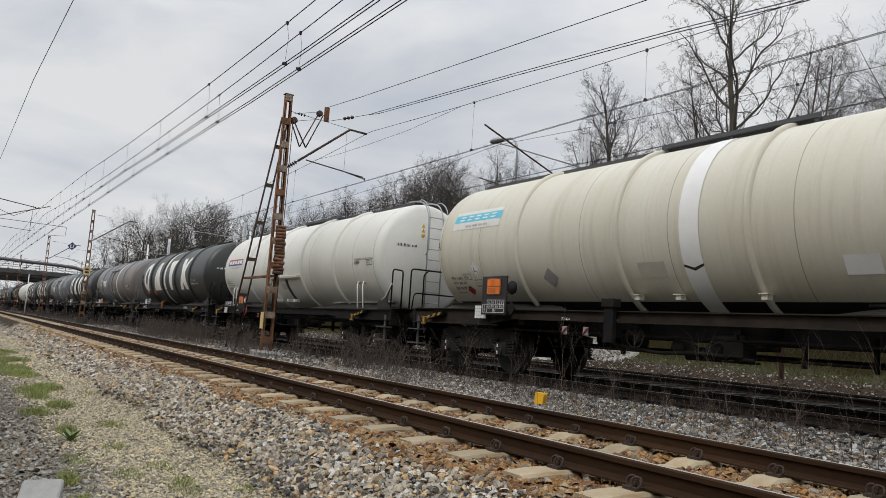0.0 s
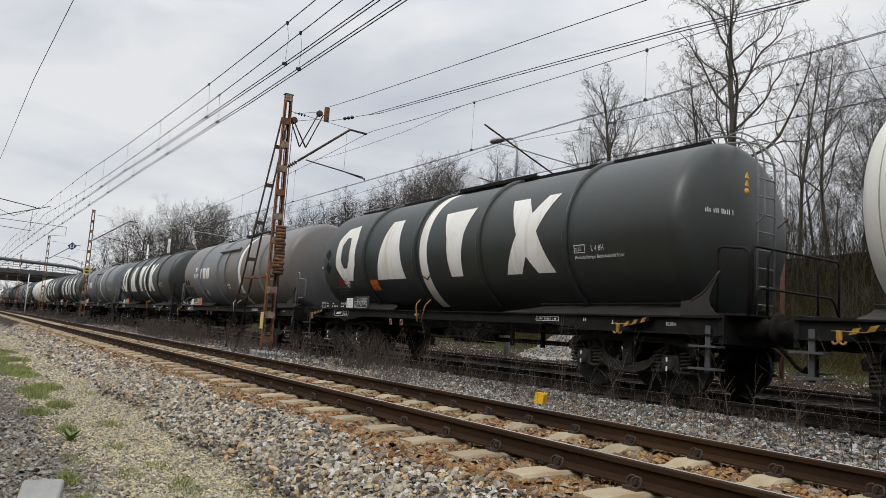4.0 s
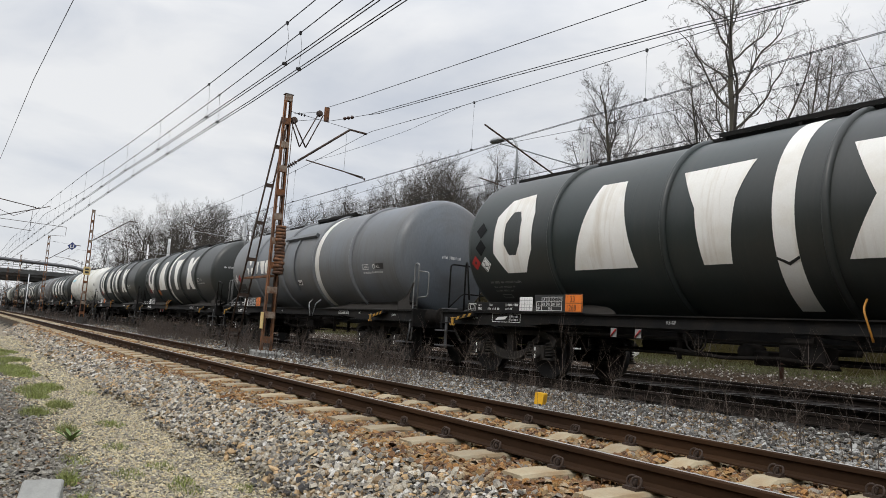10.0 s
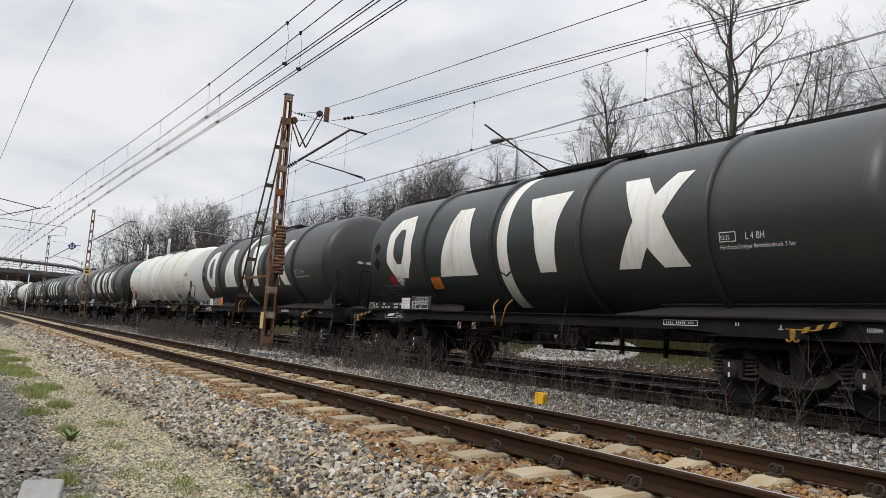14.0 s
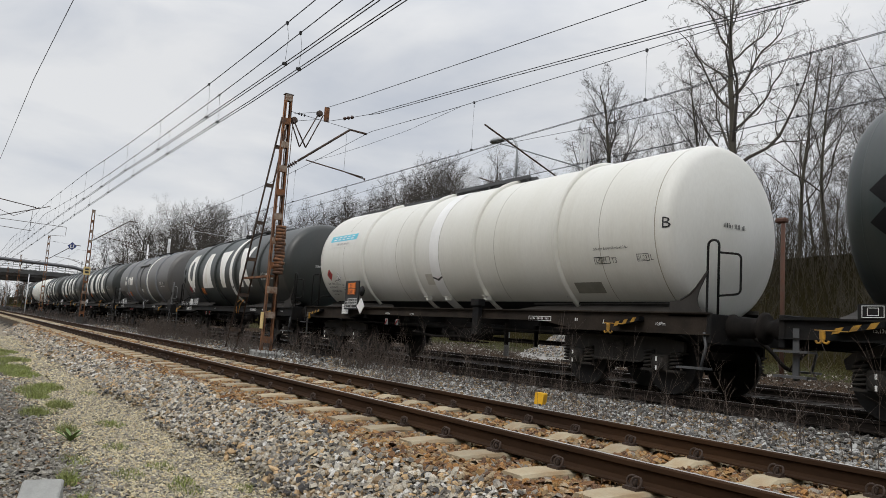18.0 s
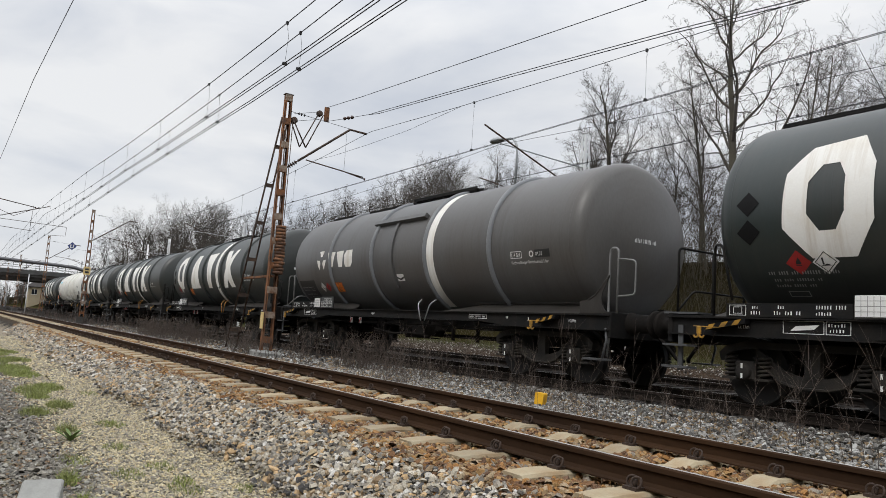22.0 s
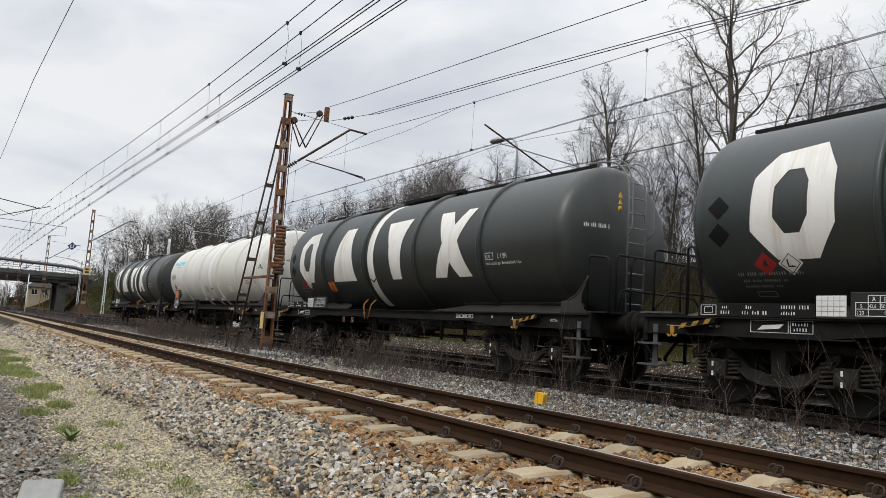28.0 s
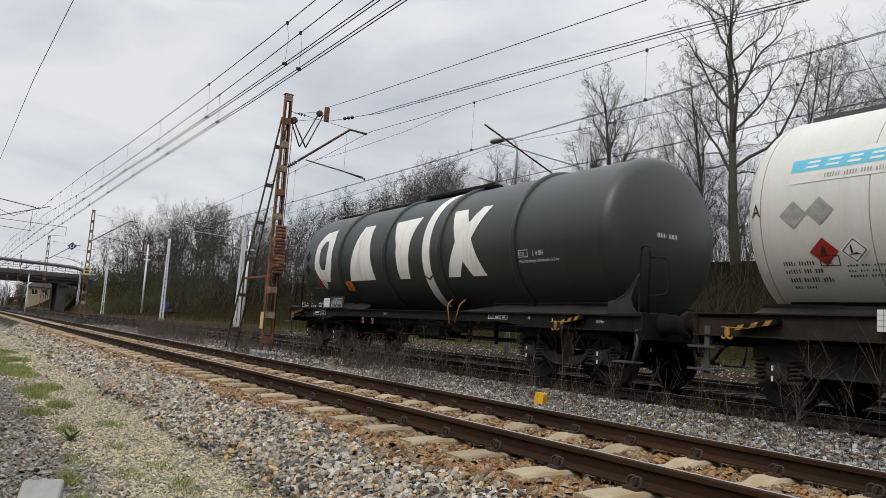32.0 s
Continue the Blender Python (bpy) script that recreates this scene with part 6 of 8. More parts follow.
box(bm, -0.03, 0.03, 1.13, 1.28, 6.62, 7.06, 0.01)
part("rocker_plate", bm, M["rust"], m1)
for z in (6.62, 6.40):
    bm = bmesh.new()
    rod(bm, [(0, 0.2, z + 0.02), (0, 0.95, z + 0.24)], 0.006, 4)
    part("stay_wire", bm, M["wire"], m1)
catenary_wire("steel anchor wire running to the mast's tensioner", [(-19.45, 8.45, 7.02), (-17.4, 8.51, 6.865), (-7.78, 8.80, 6.29), (20, 9.63, 4.65)], 0.008)
catenary_wire("single anchor wire between tensioner and strain insulator", [(-19.45, 8.50, 6.62), (-18.65, 8.52, 6.51), (-16.7, 8.58, 6.27)], 0.008)
for dz in (0.0, -0.05):
    catenary_wire("twin anchor wires running to the mast's tensioner", [(-16.9, 8.57, 6.29), (-16.4, 8.59, 6.265 + dz), (-11.16, 8.75, 5.92 + dz), (-7.2, 8.87, 5.63 + dz), (-5.2, 8.93, 5.44 + dz), (15, 9.5, 4.0 + dz)], 0.008)
bm = bmesh.new()
a, b = Vector((-19.45, 8.50, 6.62)), Vector((-16.7, 8.58, 6.27))
for t in (0.42, 0.5, 0.58):
    c = a.lerp(b, t)
    rod(bm, [c - (b - a) * 0.02, c, c + (b - a) * 0.02], [0.03, 0.055, 0.03], 8)
tagged(part("strain_insulator", bm, M["insulator"], None), "dark strain insulator in the anchor wire", "insulator", "strain insulators")
catenary_wire("stitch wire below the messenger", [(-23.6, 9.95, 6.40), (-21.98, 9.95, 6.29), (-19.6, 9.95, 6.23), (-17.24, 9.95, 6.21), (-14.7, 9.98, 6.33)], 0.005)
bm = bmesh.new()
box(bm, -0.10, 0.10, -0.02, 0.0, 1.10, 1.55)
part("number_plate", bm, M["sign_yellow"], m1, "small yellow plate").location = (0.0, -0.18, -0.6)
tagged(m1, group="rusty masts between the tracks")

m2 = mast(-54.5, 7.35, 0.1, 7.45, True, "brown lattice mast with a yellow plate beside the track")
cantilever(m2, 1, 5.35, 7.0, 2.9, 5.3)
bm = bmesh.new()
box(bm, 0.09, 0.11, -0.22, 0.22, 3.0, 3.55)
sp = part("sign_plate", bm, M["sign_yellow"], m2, "yellow sign plate with worn black marks")
bm = bmesh.new()
for z0, z1 in ((3.12, 3.24), (3.32, 3.44)):
    box(bm, 0.111, 0.115, -0.12, 0.12, z0, z1)
part("sign_mark", bm, M["black_film"], sp)
m3 = mast(-82.0, 7.35, 0.2, 7.7, True, "rusty lattice mast far along the track")
cantilever(m3, 1, 5.4, 7.05, 2.9, 5.3)
bm = bmesh.new()
prism(bm, [(0.0, 0.42), (0.42, 0.0), (0.0, -0.42), (-0.42, 0.0)], -0.01, 0.01)
for v in bm.verts:
    v.co = (v.co.y + 0.12, v.co.x + 2.1, v.co.z + 6.9)
us = part("square_sign", bm, M["navy"], m3, "blue square sign on its corner with a white bracket")
bm = bmesh.new()
for r in (rect(-0.16, -0.08, -0.12, 0.16), rect(0.08, 0.16, -0.12, 0.16), rect(-0.16, 0.16, -0.2, -0.12)):
    prism(bm, r, 0.012, 0.016)
for v in bm.verts:
    v.co = (v.co.y + 0.12, v.co.x + 2.1, v.co.z + 6.9)
part("sign_mark", bm, M["white_clean"], us)
for xx, h in ((-117.0, 7.6), (-144.0, 7.6), (-182.0, 7.6)):
    mk = mast(xx, 7.35, 0.2, h, True, "rusty lattice mast in the far distance")
    cantilever(mk, 1, 5.4, 7.05, 2.9, 5.3)

# near-side mast out of sight ahead, whose arms reach over the near track
m4 = mast(-54.5, 0.9, -0.3, 7.9, True, "lattice mast standing beside the near track")
for pts, r in ((((0, 0.15, 6.0), (0, 3.8, 7.3)), 0.03), (((0, 0.15, 7.5), (0, 3.0, 7.1)), 0.03), (((0, 0.4, 6.15), (0, 4.95, 6.05)), 0.018), (((0, 0.15, 5.7), (0, 2.9, 5.55)), 0.018), (((0, 2.8, 5.5), (0, 2.85, 7.2)), 0.012), (((0, 4.0, 5.4), (0, 4.9, 5.45), (0, 4.92, 6.0)), 0.014), (((0, 0.2, 7.0), (0, 1.8, 6.4), (0, 3.2, 7.15)), 0.016)):
    bm = bmesh.new()
    rod(bm, pts, r, 6)
    part("cantilever_arm", bm, M["rust_dark"], m4)
catenary_wire("single feeder wire high beside the near track", [(-60, 0.90, 7.4), (-39.6, 1.12, 7.4), (-24.5, 1.27, 7.4), (-17.43, 1.45, 7.4), (8, 2.1, 7.4)], 0.009)


def white_mast(x, y, base, height, arm):
    """A galvanised lattice mast: four corner angles and zigzag lacing."""
    m = tagged(new("lattice_mast"), "pale galvanised lattice mast on a concrete base", "mast", "pale masts beyond the far track")
    m.location = (x, y, 0)
    w0, w1 = 0.19, 0.11
    bm = bmesh.new()
    for sx in (-1, 1):
        for sy in (-1, 1):
            v = []
            for z, w in ((base, w0), (height, w1)):
                for a, b in ((0, 0), (-0.085, 0), (-0.085, -0.012), (-0.012, -0.012), (-0.012, -0.085), (0, -0.085)):
                    v.append(bm.verts.new((sx * (w + a), sy * (w + b), z)))
            for k in range(6):
                bm.faces.new((v[k], v[(k + 1) % 6], v[6 + (k + 1) % 6], v[6 + k]))
    bmesh.ops.recalc_face_normals(bm, faces=bm.faces[:])
    part("mast_frame", bm, M["galv_white"], m, kind="stuff")
    bm = bmesh.new()
    n = 18
    for i in range(n):
        z0, z1 = base + 0.2 + i * (height - base - 0.3) / n, base + 0.2 + (i + 1) * (height - base - 0.3) / n
        wa, wb = w0 + (w1 - w0) * i / n, w0 + (w1 - w0) * (i + 1) / n
        s = 1 if i % 2 else -1
        for k in (-1, 1):
            rod(bm, [(-s * wa, k * wa, z0), (s * wb, k * wb, z1)], 0.014, 4)
            rod(bm, [(k * wa, -s * wa, z0), (k * wb, s * wb, z1)], 0.014, 4)
    part("lacing", bm, M["galv_white"], m, kind="stuff")
    bm = bmesh.new()
    box(bm, -0.28, 0.28, -0.28, 0.28, base - 0.5, base + 0.12, 0.03)
    part("foundation", bm, M["concrete_light"], m)
    if arm:
        insulated_arm(m, [(0, -0.2, 6.0), (0, -4.6, 7.6)], 0.03, "rust_dark")
        bm = bmesh.new()
        rod(bm, [(0, -0.15, 6.95), (0, -3.9, 7.1)], 0.022, 6)
        part("top_tie", bm, M["galv"], m)
        bm = bmesh.new()
        rod(bm, [(0, -3.2, 5.62), (0, -4.7, 5.80)], 0.018, 6)
        part("steady_arm", bm, M["rust_dark"], m)
    return m


M["galv_white"] = material("pale_galvanised", (0.78, 0.79, 0.80), 0.5, 0.1, 0.15, 4, 60, 0.1, 0.003)
for x, top in ((-19.0, 8.2), (-56.3, 8.3), (-80.7, 8.7), (-117.3, 8.9), (-144.0, 9.1)):
    white_mast(x, 18.5, 0.02, top, x < -10)
# low signal-like masts further back
for x, y, h in ((-103, 21.0, 8.6), (-118, 24.0, 8.8), (-60, 20.2, 7.6)):
    bm = bmesh.new()
    rod(bm, [(0, 0, -0.4), (0, 0, h)], [0.13, 0.08], 8)
    pm = tagged(new("signal_mast"), "slim grey mast with a small platform near the wood", "mast", "slim masts by the wood")
    pm.location = (x, y, ground_z(x, y))
    part("pole", bm, M["galv_white"], pm)
    bm = bmesh.new()
    box(bm, -0.4, 0.4, -0.35, 0.35, h - 1.6, h - 1.52)
    part("platform", bm, M["galv_white"], pm)


def street_lamp(x, y, z0, h):
    s = tagged(new("street_lamp"), "grey street lamp with a hooded head", "street lamp")
    s.location = (x, y, z0)
    bm = bmesh.new()
    rod(bm, [(0, 0, 0), (0, 0, h - 2.0)], [0.10, 0.07], 10)
    part("pole", bm, M["galv"], s)
    bm = bmesh.new()
    rod(bm, bent([(0, 0, h - 2.1), (0, 0, h - 0.4), (-0.25, -0.02, h - 0.02), (-0.75, -0.05, h + 0.0)], 0.4, 6), 0.045, 8)
    part("bracket", bm, M["galv"], s)
    bm = bmesh.new()
    prof = [(-0.75, 0.03), (-0.82, 0.11), (-1.0, 0.19), (-1.25, 0.20), (-1.5, 0.14), (-1.58, 0.02)]
    lathe(bm, prof, 14, "x", (0, -0.06, h + 0.02))
    for v in bm.verts:
        v.co.z = h + 0.02 + (v.co.z - h - 0.02) * (0.75 if v.co.z > h + 0.02 else 0.45)
    part("lamp_head", bm, M["galv"], s)
    return s


street_lamp(-20.95, 16.9, 0.0, 8.2)
rp = tagged(new("rusty_post"), "rusty steel post with a rounded top beyond the tracks", "post")
rp.location = (-11.0, 18.0, 0.0)
M["rust_post"] = material("rust_post", (0.080, 0.032, 0.017), 0.85, 0, 0.35, 5, 45, 0.3, 0.004, tint=(0.07, 0.038, 0.026))
bm = bmesh.new()
rod(bm, [(0, 0, -0.3), (0, 0, 4.2)], 0.058, 10)
part("pole", bm, M["rust_post"], rp)
bm = bmesh.new()
box(bm, -0.20, 0.12, -0.10, 0.10, 4.16, 4.30, 0.04)
part("post_head", bm, M["rust_post"], rp)

bm = bmesh.new()
rod(bm, [(0, 0, -0.3), (0, 0, 4.3)], [0.06, 0.045], 8)
tagged(part("marker_pole", bm, M["galv_white"], None), "slim whitish pole standing between the tracks", "pole").location = (-95.3, 7.0, -0.1)

# ---- bridge over the tracks ----
BX = -150.0
bridge = tagged(new("road_bridge"), "dark concrete road bridge with grey railings over the tracks", "bridge", kind="")
def bpart(name, mat, boxes, label="", parent=None):
    bm = bmesh.new()
    for q in boxes:
        box(bm, *q)
    return part(name, bm, M[mat], parent or bridge, label)


M["bridge_grey"] = material("bridge_edge", (0.15, 0.15, 0.147), 0.9, 0, 0.25, 0.8, 20, 0.2, 0.02, tint=(0.10, 0.10, 0.096))
M["rail_grey"] = material("railing_grey", (0.11, 0.11, 0.11), 0.7, 0.2, 0.2, 2, 20, 0, 0)
M["pipe_grey"] = material("pipe_sheet", (0.17, 0.17, 0.175), 0.5, 0.4, 0.25, 0.6, 20, 0.1, 0.01)
bpart("deck", "bridge_dark", [(BX - 5.5, BX + 5.5, -60, 20.5, 5.55, 6.35)])
for x in (BX + 4.6, BX + 2.0, BX - 2.0, BX - 4.6):
    bpart("girder", "bridge_dark", [(x - 0.35, x + 0.35, -60, 20.5, 4.95, 5.55)])
bpart("parapet_edge", "bridge_grey", [(BX + 5.5, BX + 5.75, -60, 21, 6.0, 6.75)])
bpart("parapet_edge", "bridge_grey", [(BX - 5.75, BX - 5.5, -60, 21, 6.0, 6.75)])
for y in (16.0, -1.5):
    bpart("pier_cap", "bridge_dark", [(BX - 5, BX + 5.2, y - 0.7, y + 0.7, 4.5, 4.95)])
    for x in (BX + 4.0, BX - 4.0):
        bpart("pier", "bridge_dark", [(x - 0.8, x + 0.8, y - 0.75, y + 0.75, -0.6, 4.5)])
bpart("abutment", "bridge_dark", [(BX - 5.6, BX + 5.6, 19.6, 23.0, 2.0, 5.6)])
for i in range(35):
    bpart("railing_post", "rail_grey", [(BX + 5.55, BX + 5.63, -48 + i * 2.0, -47.92 + i * 2.0, 6.75, 7.85)])
for z in (7.1, 7.45, 7.8):
    bpart("railing_bar", "rail_grey", [(BX + 5.55, BX + 5.62, -60, 21, z, z + 0.06)])
pipe_y = [(-60, 8.55), (-10, 8.5), (4, 8.3), (15, 7.95), (17.5, 7.8), (19, 7.4), (19.4, 6.9)]
bm = bmesh.new()
rod(bm, [(BX + 6.6, y, z) for y, z in pipe_y], 0.30, 12)
hp = tagged(part("heating_pipe", bm, M["pipe_grey"], None), "thick silvery insulated pipe carried beside the road bridge", "pipe")
for i in range(14):
    y = -58 + i * 5.6
    bpart("pipe_bracket", "bridge_dark", [(BX + 5.7, BX + 6.8, y - 0.1, y + 0.1, 7.5, 7.95)])

# signal box house beyond the bridge
def house(x, y):
    h = tagged(new("signal_box_house"), "small beige rendered house with a dark hipped roof", "house")
    h.location = (x, y, 0)
    bm = bmesh.new()
    box(bm, -4, 4, -2.9, 2.9, -0.5, 6.4)
    part("wall", bm, M["render_beige"], h)
    bm = bmesh.new()
    v = [bm.verts.new(q) for q in ((-4.7, -3.9, 6.5), (4.7, -3.9, 6.5), (4.7, 3.9, 6.5), (-4.7, 3.9, 6.5), (-1.6, 0, 9.0), (1.6, 0, 9.0))]
    for f in ((0, 1, 5, 4), (1, 2, 5), (2, 3, 4, 5), (3, 0, 4), (3, 2, 1, 0)):
        bm.faces.new([v[i] for i in f])
    part("roof", bm, M["roof_dark"], h)
    for yy in (-1.4, 1.4):
        for z in (4.2,):
            bm = bmesh.new()
            box(bm, 4.0, 4.06, yy - 0.7, yy + 0.7, z, z + 1.5)
            wdw = part("window", bm, M["window_dark"], h)
            bm = bmesh.new()
            box(bm, 4.06, 4.1, yy - 0.04, yy + 0.04, z, z + 1.5)
            box(bm, 4.0, 4.14, yy - 0.8, yy + 0.8, z - 0.12, z)
            part("window_frame", bm, M["white_clean"], wdw)
    return h


M["render_beige"] = material("beige_render", (0.40, 0.335, 0.225), 0.9, 0, 0.15, 1.0, 20, 0.1, 0.01)
M["roof_dark"] = material("roof_dark", (0.05, 0.045, 0.042), 0.85, 0, 0.25, 2, 20, 0.2, 0.02)
M["window_dark"] = material("window_glass", (0.02, 0.024, 0.03), 0.12, 0, 0.1, 2, 20, 0, 0)
house(-262.0, 22.3)

# masts and poles of the station throat, far beyond the bridge
rf = random.Random(77)
for i in range(34):
    x, y = -185 - 190 * rf.random(), -8 + 48 * rf.random()
    hh = rf.uniform(6.0, 9.5)
    bm = bmesh.new()
    rod(bm, [(0, 0, -0.5), (0, 0, hh)], [0.17, 0.12], 6)
    fp = tagged(part("far_pole", bm, M["galv_white"] if i % 3 else M["rust_dark"], None), "slim pole of the overhead line, far off", "pole", "poles in the far distance")
    fp.location = (x, y, 0)


# ---- trees ----
class Tubes:
    """Collects many tapered tubes into one mesh."""
    def __init__(self):
        self.v, self.f, self.n = [], [], 0

    def add(self, pts, rs, seg):
        d = (pts[-1] - pts[0]).normalized()
        u, v = frame_of(d)
        base = self.n
        cs = [(math.cos(6.28318 * k / seg), math.sin(6.28318 * k / seg)) for k in range(seg)]
        for p, r in zip(pts, rs):
            for c, s in cs:
                self.v.append(p + u * (c * r) + v * (s * r))
        for i in range(len(pts) - 1):
            a = base + i * seg
            for k in range(seg):
                k2 = (k + 1) % seg
                self.f += [a + k, a + k2, a + seg + k2, a + seg + k]
        self.n += len(pts) * seg

    def mesh(self, name, mat):
        return mesh_from(name, np.array([tuple(q) for q in self.v]), 4, self.f, [mat], None, True)


def grow(rng, out, p, d, length, r, level, levels, fine, bend):
    """One branch and, further on, its own. Level 0 is the trunk, which forks into leaders."""
    n = (5, 6, 5, 4, 3)[level]
    pts, rs = [p.copy()], [r]
    q, dd = p.copy(), d.copy()
    tip = (0.62, 0.22, 0.25, 0.35, 0.5)[level]
    for i in range(n):
        dd = (dd + Vector((rng.uniform(-1, 1), rng.uniform(-1, 1), rng.uniform(-1, 1))) * (0.05, 0.13, 0.20, 0.26, 0.3)[level] * bend + Vector((0, 0, (0.0, 0.10, 0.07, 0.05, 0.03)[level]))).normalized()
        q = q + dd * (length / n)
        pts.append(q.copy())
        rs.append(max(fine * 0.6, r * (1 - (1 - tip) * (i + 1) / n)))
    out[0 if level < 1 else 1].add(pts, rs, (8, 6, 4, 3, 3)[level])
    if level >= levels:
        return
    kids = (13, 10, 8, 5)[level]
    for k in range(kids):
        t = (0.30, 0.22, 0.15, 0.15)[level] + (0.70, 0.78, 0.85, 0.85)[level] * (k + rng.random() * 0.9) / kids
        ang = rng.uniform(0.45, 0.95)
        size = rng.uniform(0.34, 0.56) * (1.2 - 0.5 * t)
        rb = rng.uniform(0.38, 0.6)
        if level == 0:
            size, rb, ang = rng.uniform(0.42, 0.60) * (1.05 - 0.35 * t), rng.uniform(0.26, 0.42), rng.uniform(0.6, 1.0)
            if k >= kids - 4:
                t, ang, size, rb = 0.97 - 0.07 * (kids - 1 - k), rng.uniform(0.12, 0.62), rng.uniform(0.62, 0.85), rng.uniform(0.55, 0.8)
        t = min(t, 0.985)
        x = t * n
        i = min(int(x), n - 1)
        b = pts[i].lerp(pts[i + 1], x - i)
        rr = rs[i] + (rs[i + 1] - rs[i]) * (x - i)
        ax = (pts[i + 1] - pts[i]).normalized()
        u, v = frame_of(ax)
        a = 2.4 * k + rng.uniform(-0.6, 0.6)
        nd = (ax * math.cos(ang) + (u * math.cos(a) + v * math.sin(a)) * math.sin(ang)).normalized()
        grow(rng, out, b, nd, length * size, max(fine, rr * rb), level + 1, levels, fine, bend)


def tree_kind(seed, height, r, fine, bend=1.0, levels=4):
    rng = random.Random(seed)
    out = [Tubes(), Tubes()]
    grow(rng, out, Vector((0, 0, -0.3)), Vector((rng.uniform(-0.05, 0.05), rng.uniform(-0.05, 0.05), 1)).normalized(), height * 0.6, r, 0, levels, fine, bend)
    return out[0].mesh("trunk", M["bark"]), out[1].mesh("crown", M["twig"])


def crooked(rng, out, p, d, length, r, level, fine):
    """A branch of a tree whose stem runs through to the top, with crooked rising boughs."""
    n = (10, 8, 5, 4, 3)[level]
    tip = (0.14, 0.18, 0.3, 0.5, 0.6)[level]
    pts, rs, q, dd = [p.copy()], [r], p.copy(), d.copy()
    for i in range(n):
        wob = (0.05, 0.17, 0.26, 0.34, 0.40)[level]
        dd = (dd + Vector((rng.gauss(0, wob), rng.gauss(0, wob), rng.gauss(0, wob * 0.8) + (0.04, 0.075, 0.06, 0.05, 0.04)[level]))).normalized()
        q = q + dd * (length / n)
        pts.append(q.copy())
        rs.append(max(fine * 0.7, r * (1 - (1 - tip) * (i + 1) / n)))
    out[0 if level < 1 else 1].add(pts, rs, (8, 6, 4, 3, 3)[level])
    if level > 3:
        return
    kids = (18, 9, 7, 4)[level]
    for k in range(kids):
        t = min(0.985, (0.24, 0.18, 0.12, 0.15)[level] + (0.75, 0.82, 0.88, 0.85)[level] * (k + rng.random()) / kids)
        i = min(int(t * n), n - 1)
        f = t * n - i
        b, rr, ax = pts[i].lerp(pts[i + 1], f), rs[i] + (rs[i + 1] - rs[i]) * f, (pts[i + 1] - pts[i]).normalized()
        u, v = frame_of(ax)
        a, ang = 2.4 * k + rng.uniform(-0.5, 0.5), rng.uniform(0.5, 0.9)
        nd = (ax * math.cos(ang) + (u * math.cos(a) + v * math.sin(a)) * math.sin(ang)).normalized()
        size = rng.uniform(0.46, 0.60) * (1.08 - 0.80 * t) if level == 0 else rng.uniform(0.30, 0.50) * (1.15 - 0.55 * t)
        crooked(rng, out, b, nd, length * size, max(fine, rr * rng.uniform(0.42, 0.62)), level + 1, fine)


def crooked_kind(seed, height, r, fine):
    rng, out = random.Random(seed), [Tubes(), Tubes()]
    crooked(rng, out, Vector((0, 0, -0.3)), Vector((0, 0, 1)), height, r, 0, fine)
    return out[0].mesh("trunk", M["bark"]), out[1].mesh("crown", M["twig"])


KINDS = [tree_kind(11, 12.5, 0.17, 0.0055), tree_kind(23, 11.5, 0.13, 0.0065), tree_kind(35, 13.0, 0.11, 0.0065, 0.8),
         tree_kind(47, 10.5, 0.13, 0.0065, 1.3), tree_kind(59, 9.0, 0.09, 0.006), tree_kind(71, 12.0, 0.13, 0.007, 1.1),
         crooked_kind(83, 13.0, 0.22, 0.0056), crooked_kind(97, 10.5, 0.12, 0.0044)]
TOPS = [max(v.co.z for v in q[1].vertices) for q in KINDS]
WORDS = ("tall bare tree with a broad twiggy crown", "bare tree with a forked twiggy crown", "slender bare tree of the wood", "bare tree with wide crooked boughs", "young bare tree with thin twigs", "bare tree with many upright boughs", "tall bare tree with a straight stem and crooked boughs", "bare tree with a thin stem and crooked boughs")


def tree(k, x, y, s, turn, lean=0.0):
    t = tagged(new("tree"), WORDS[k] + (" on the bank" if k < 6 else ""), "tree", "bare trees on the bank")
    t.matrix_basis = pose(x, y, ground_z(x, y), lean, 0, turn) @ Matrix.Scale(s, 4)
    for nm, me in zip(("trunk", "crown"), KINDS[k]):
        o = new(nm, me)
        o.parent = t
    return t


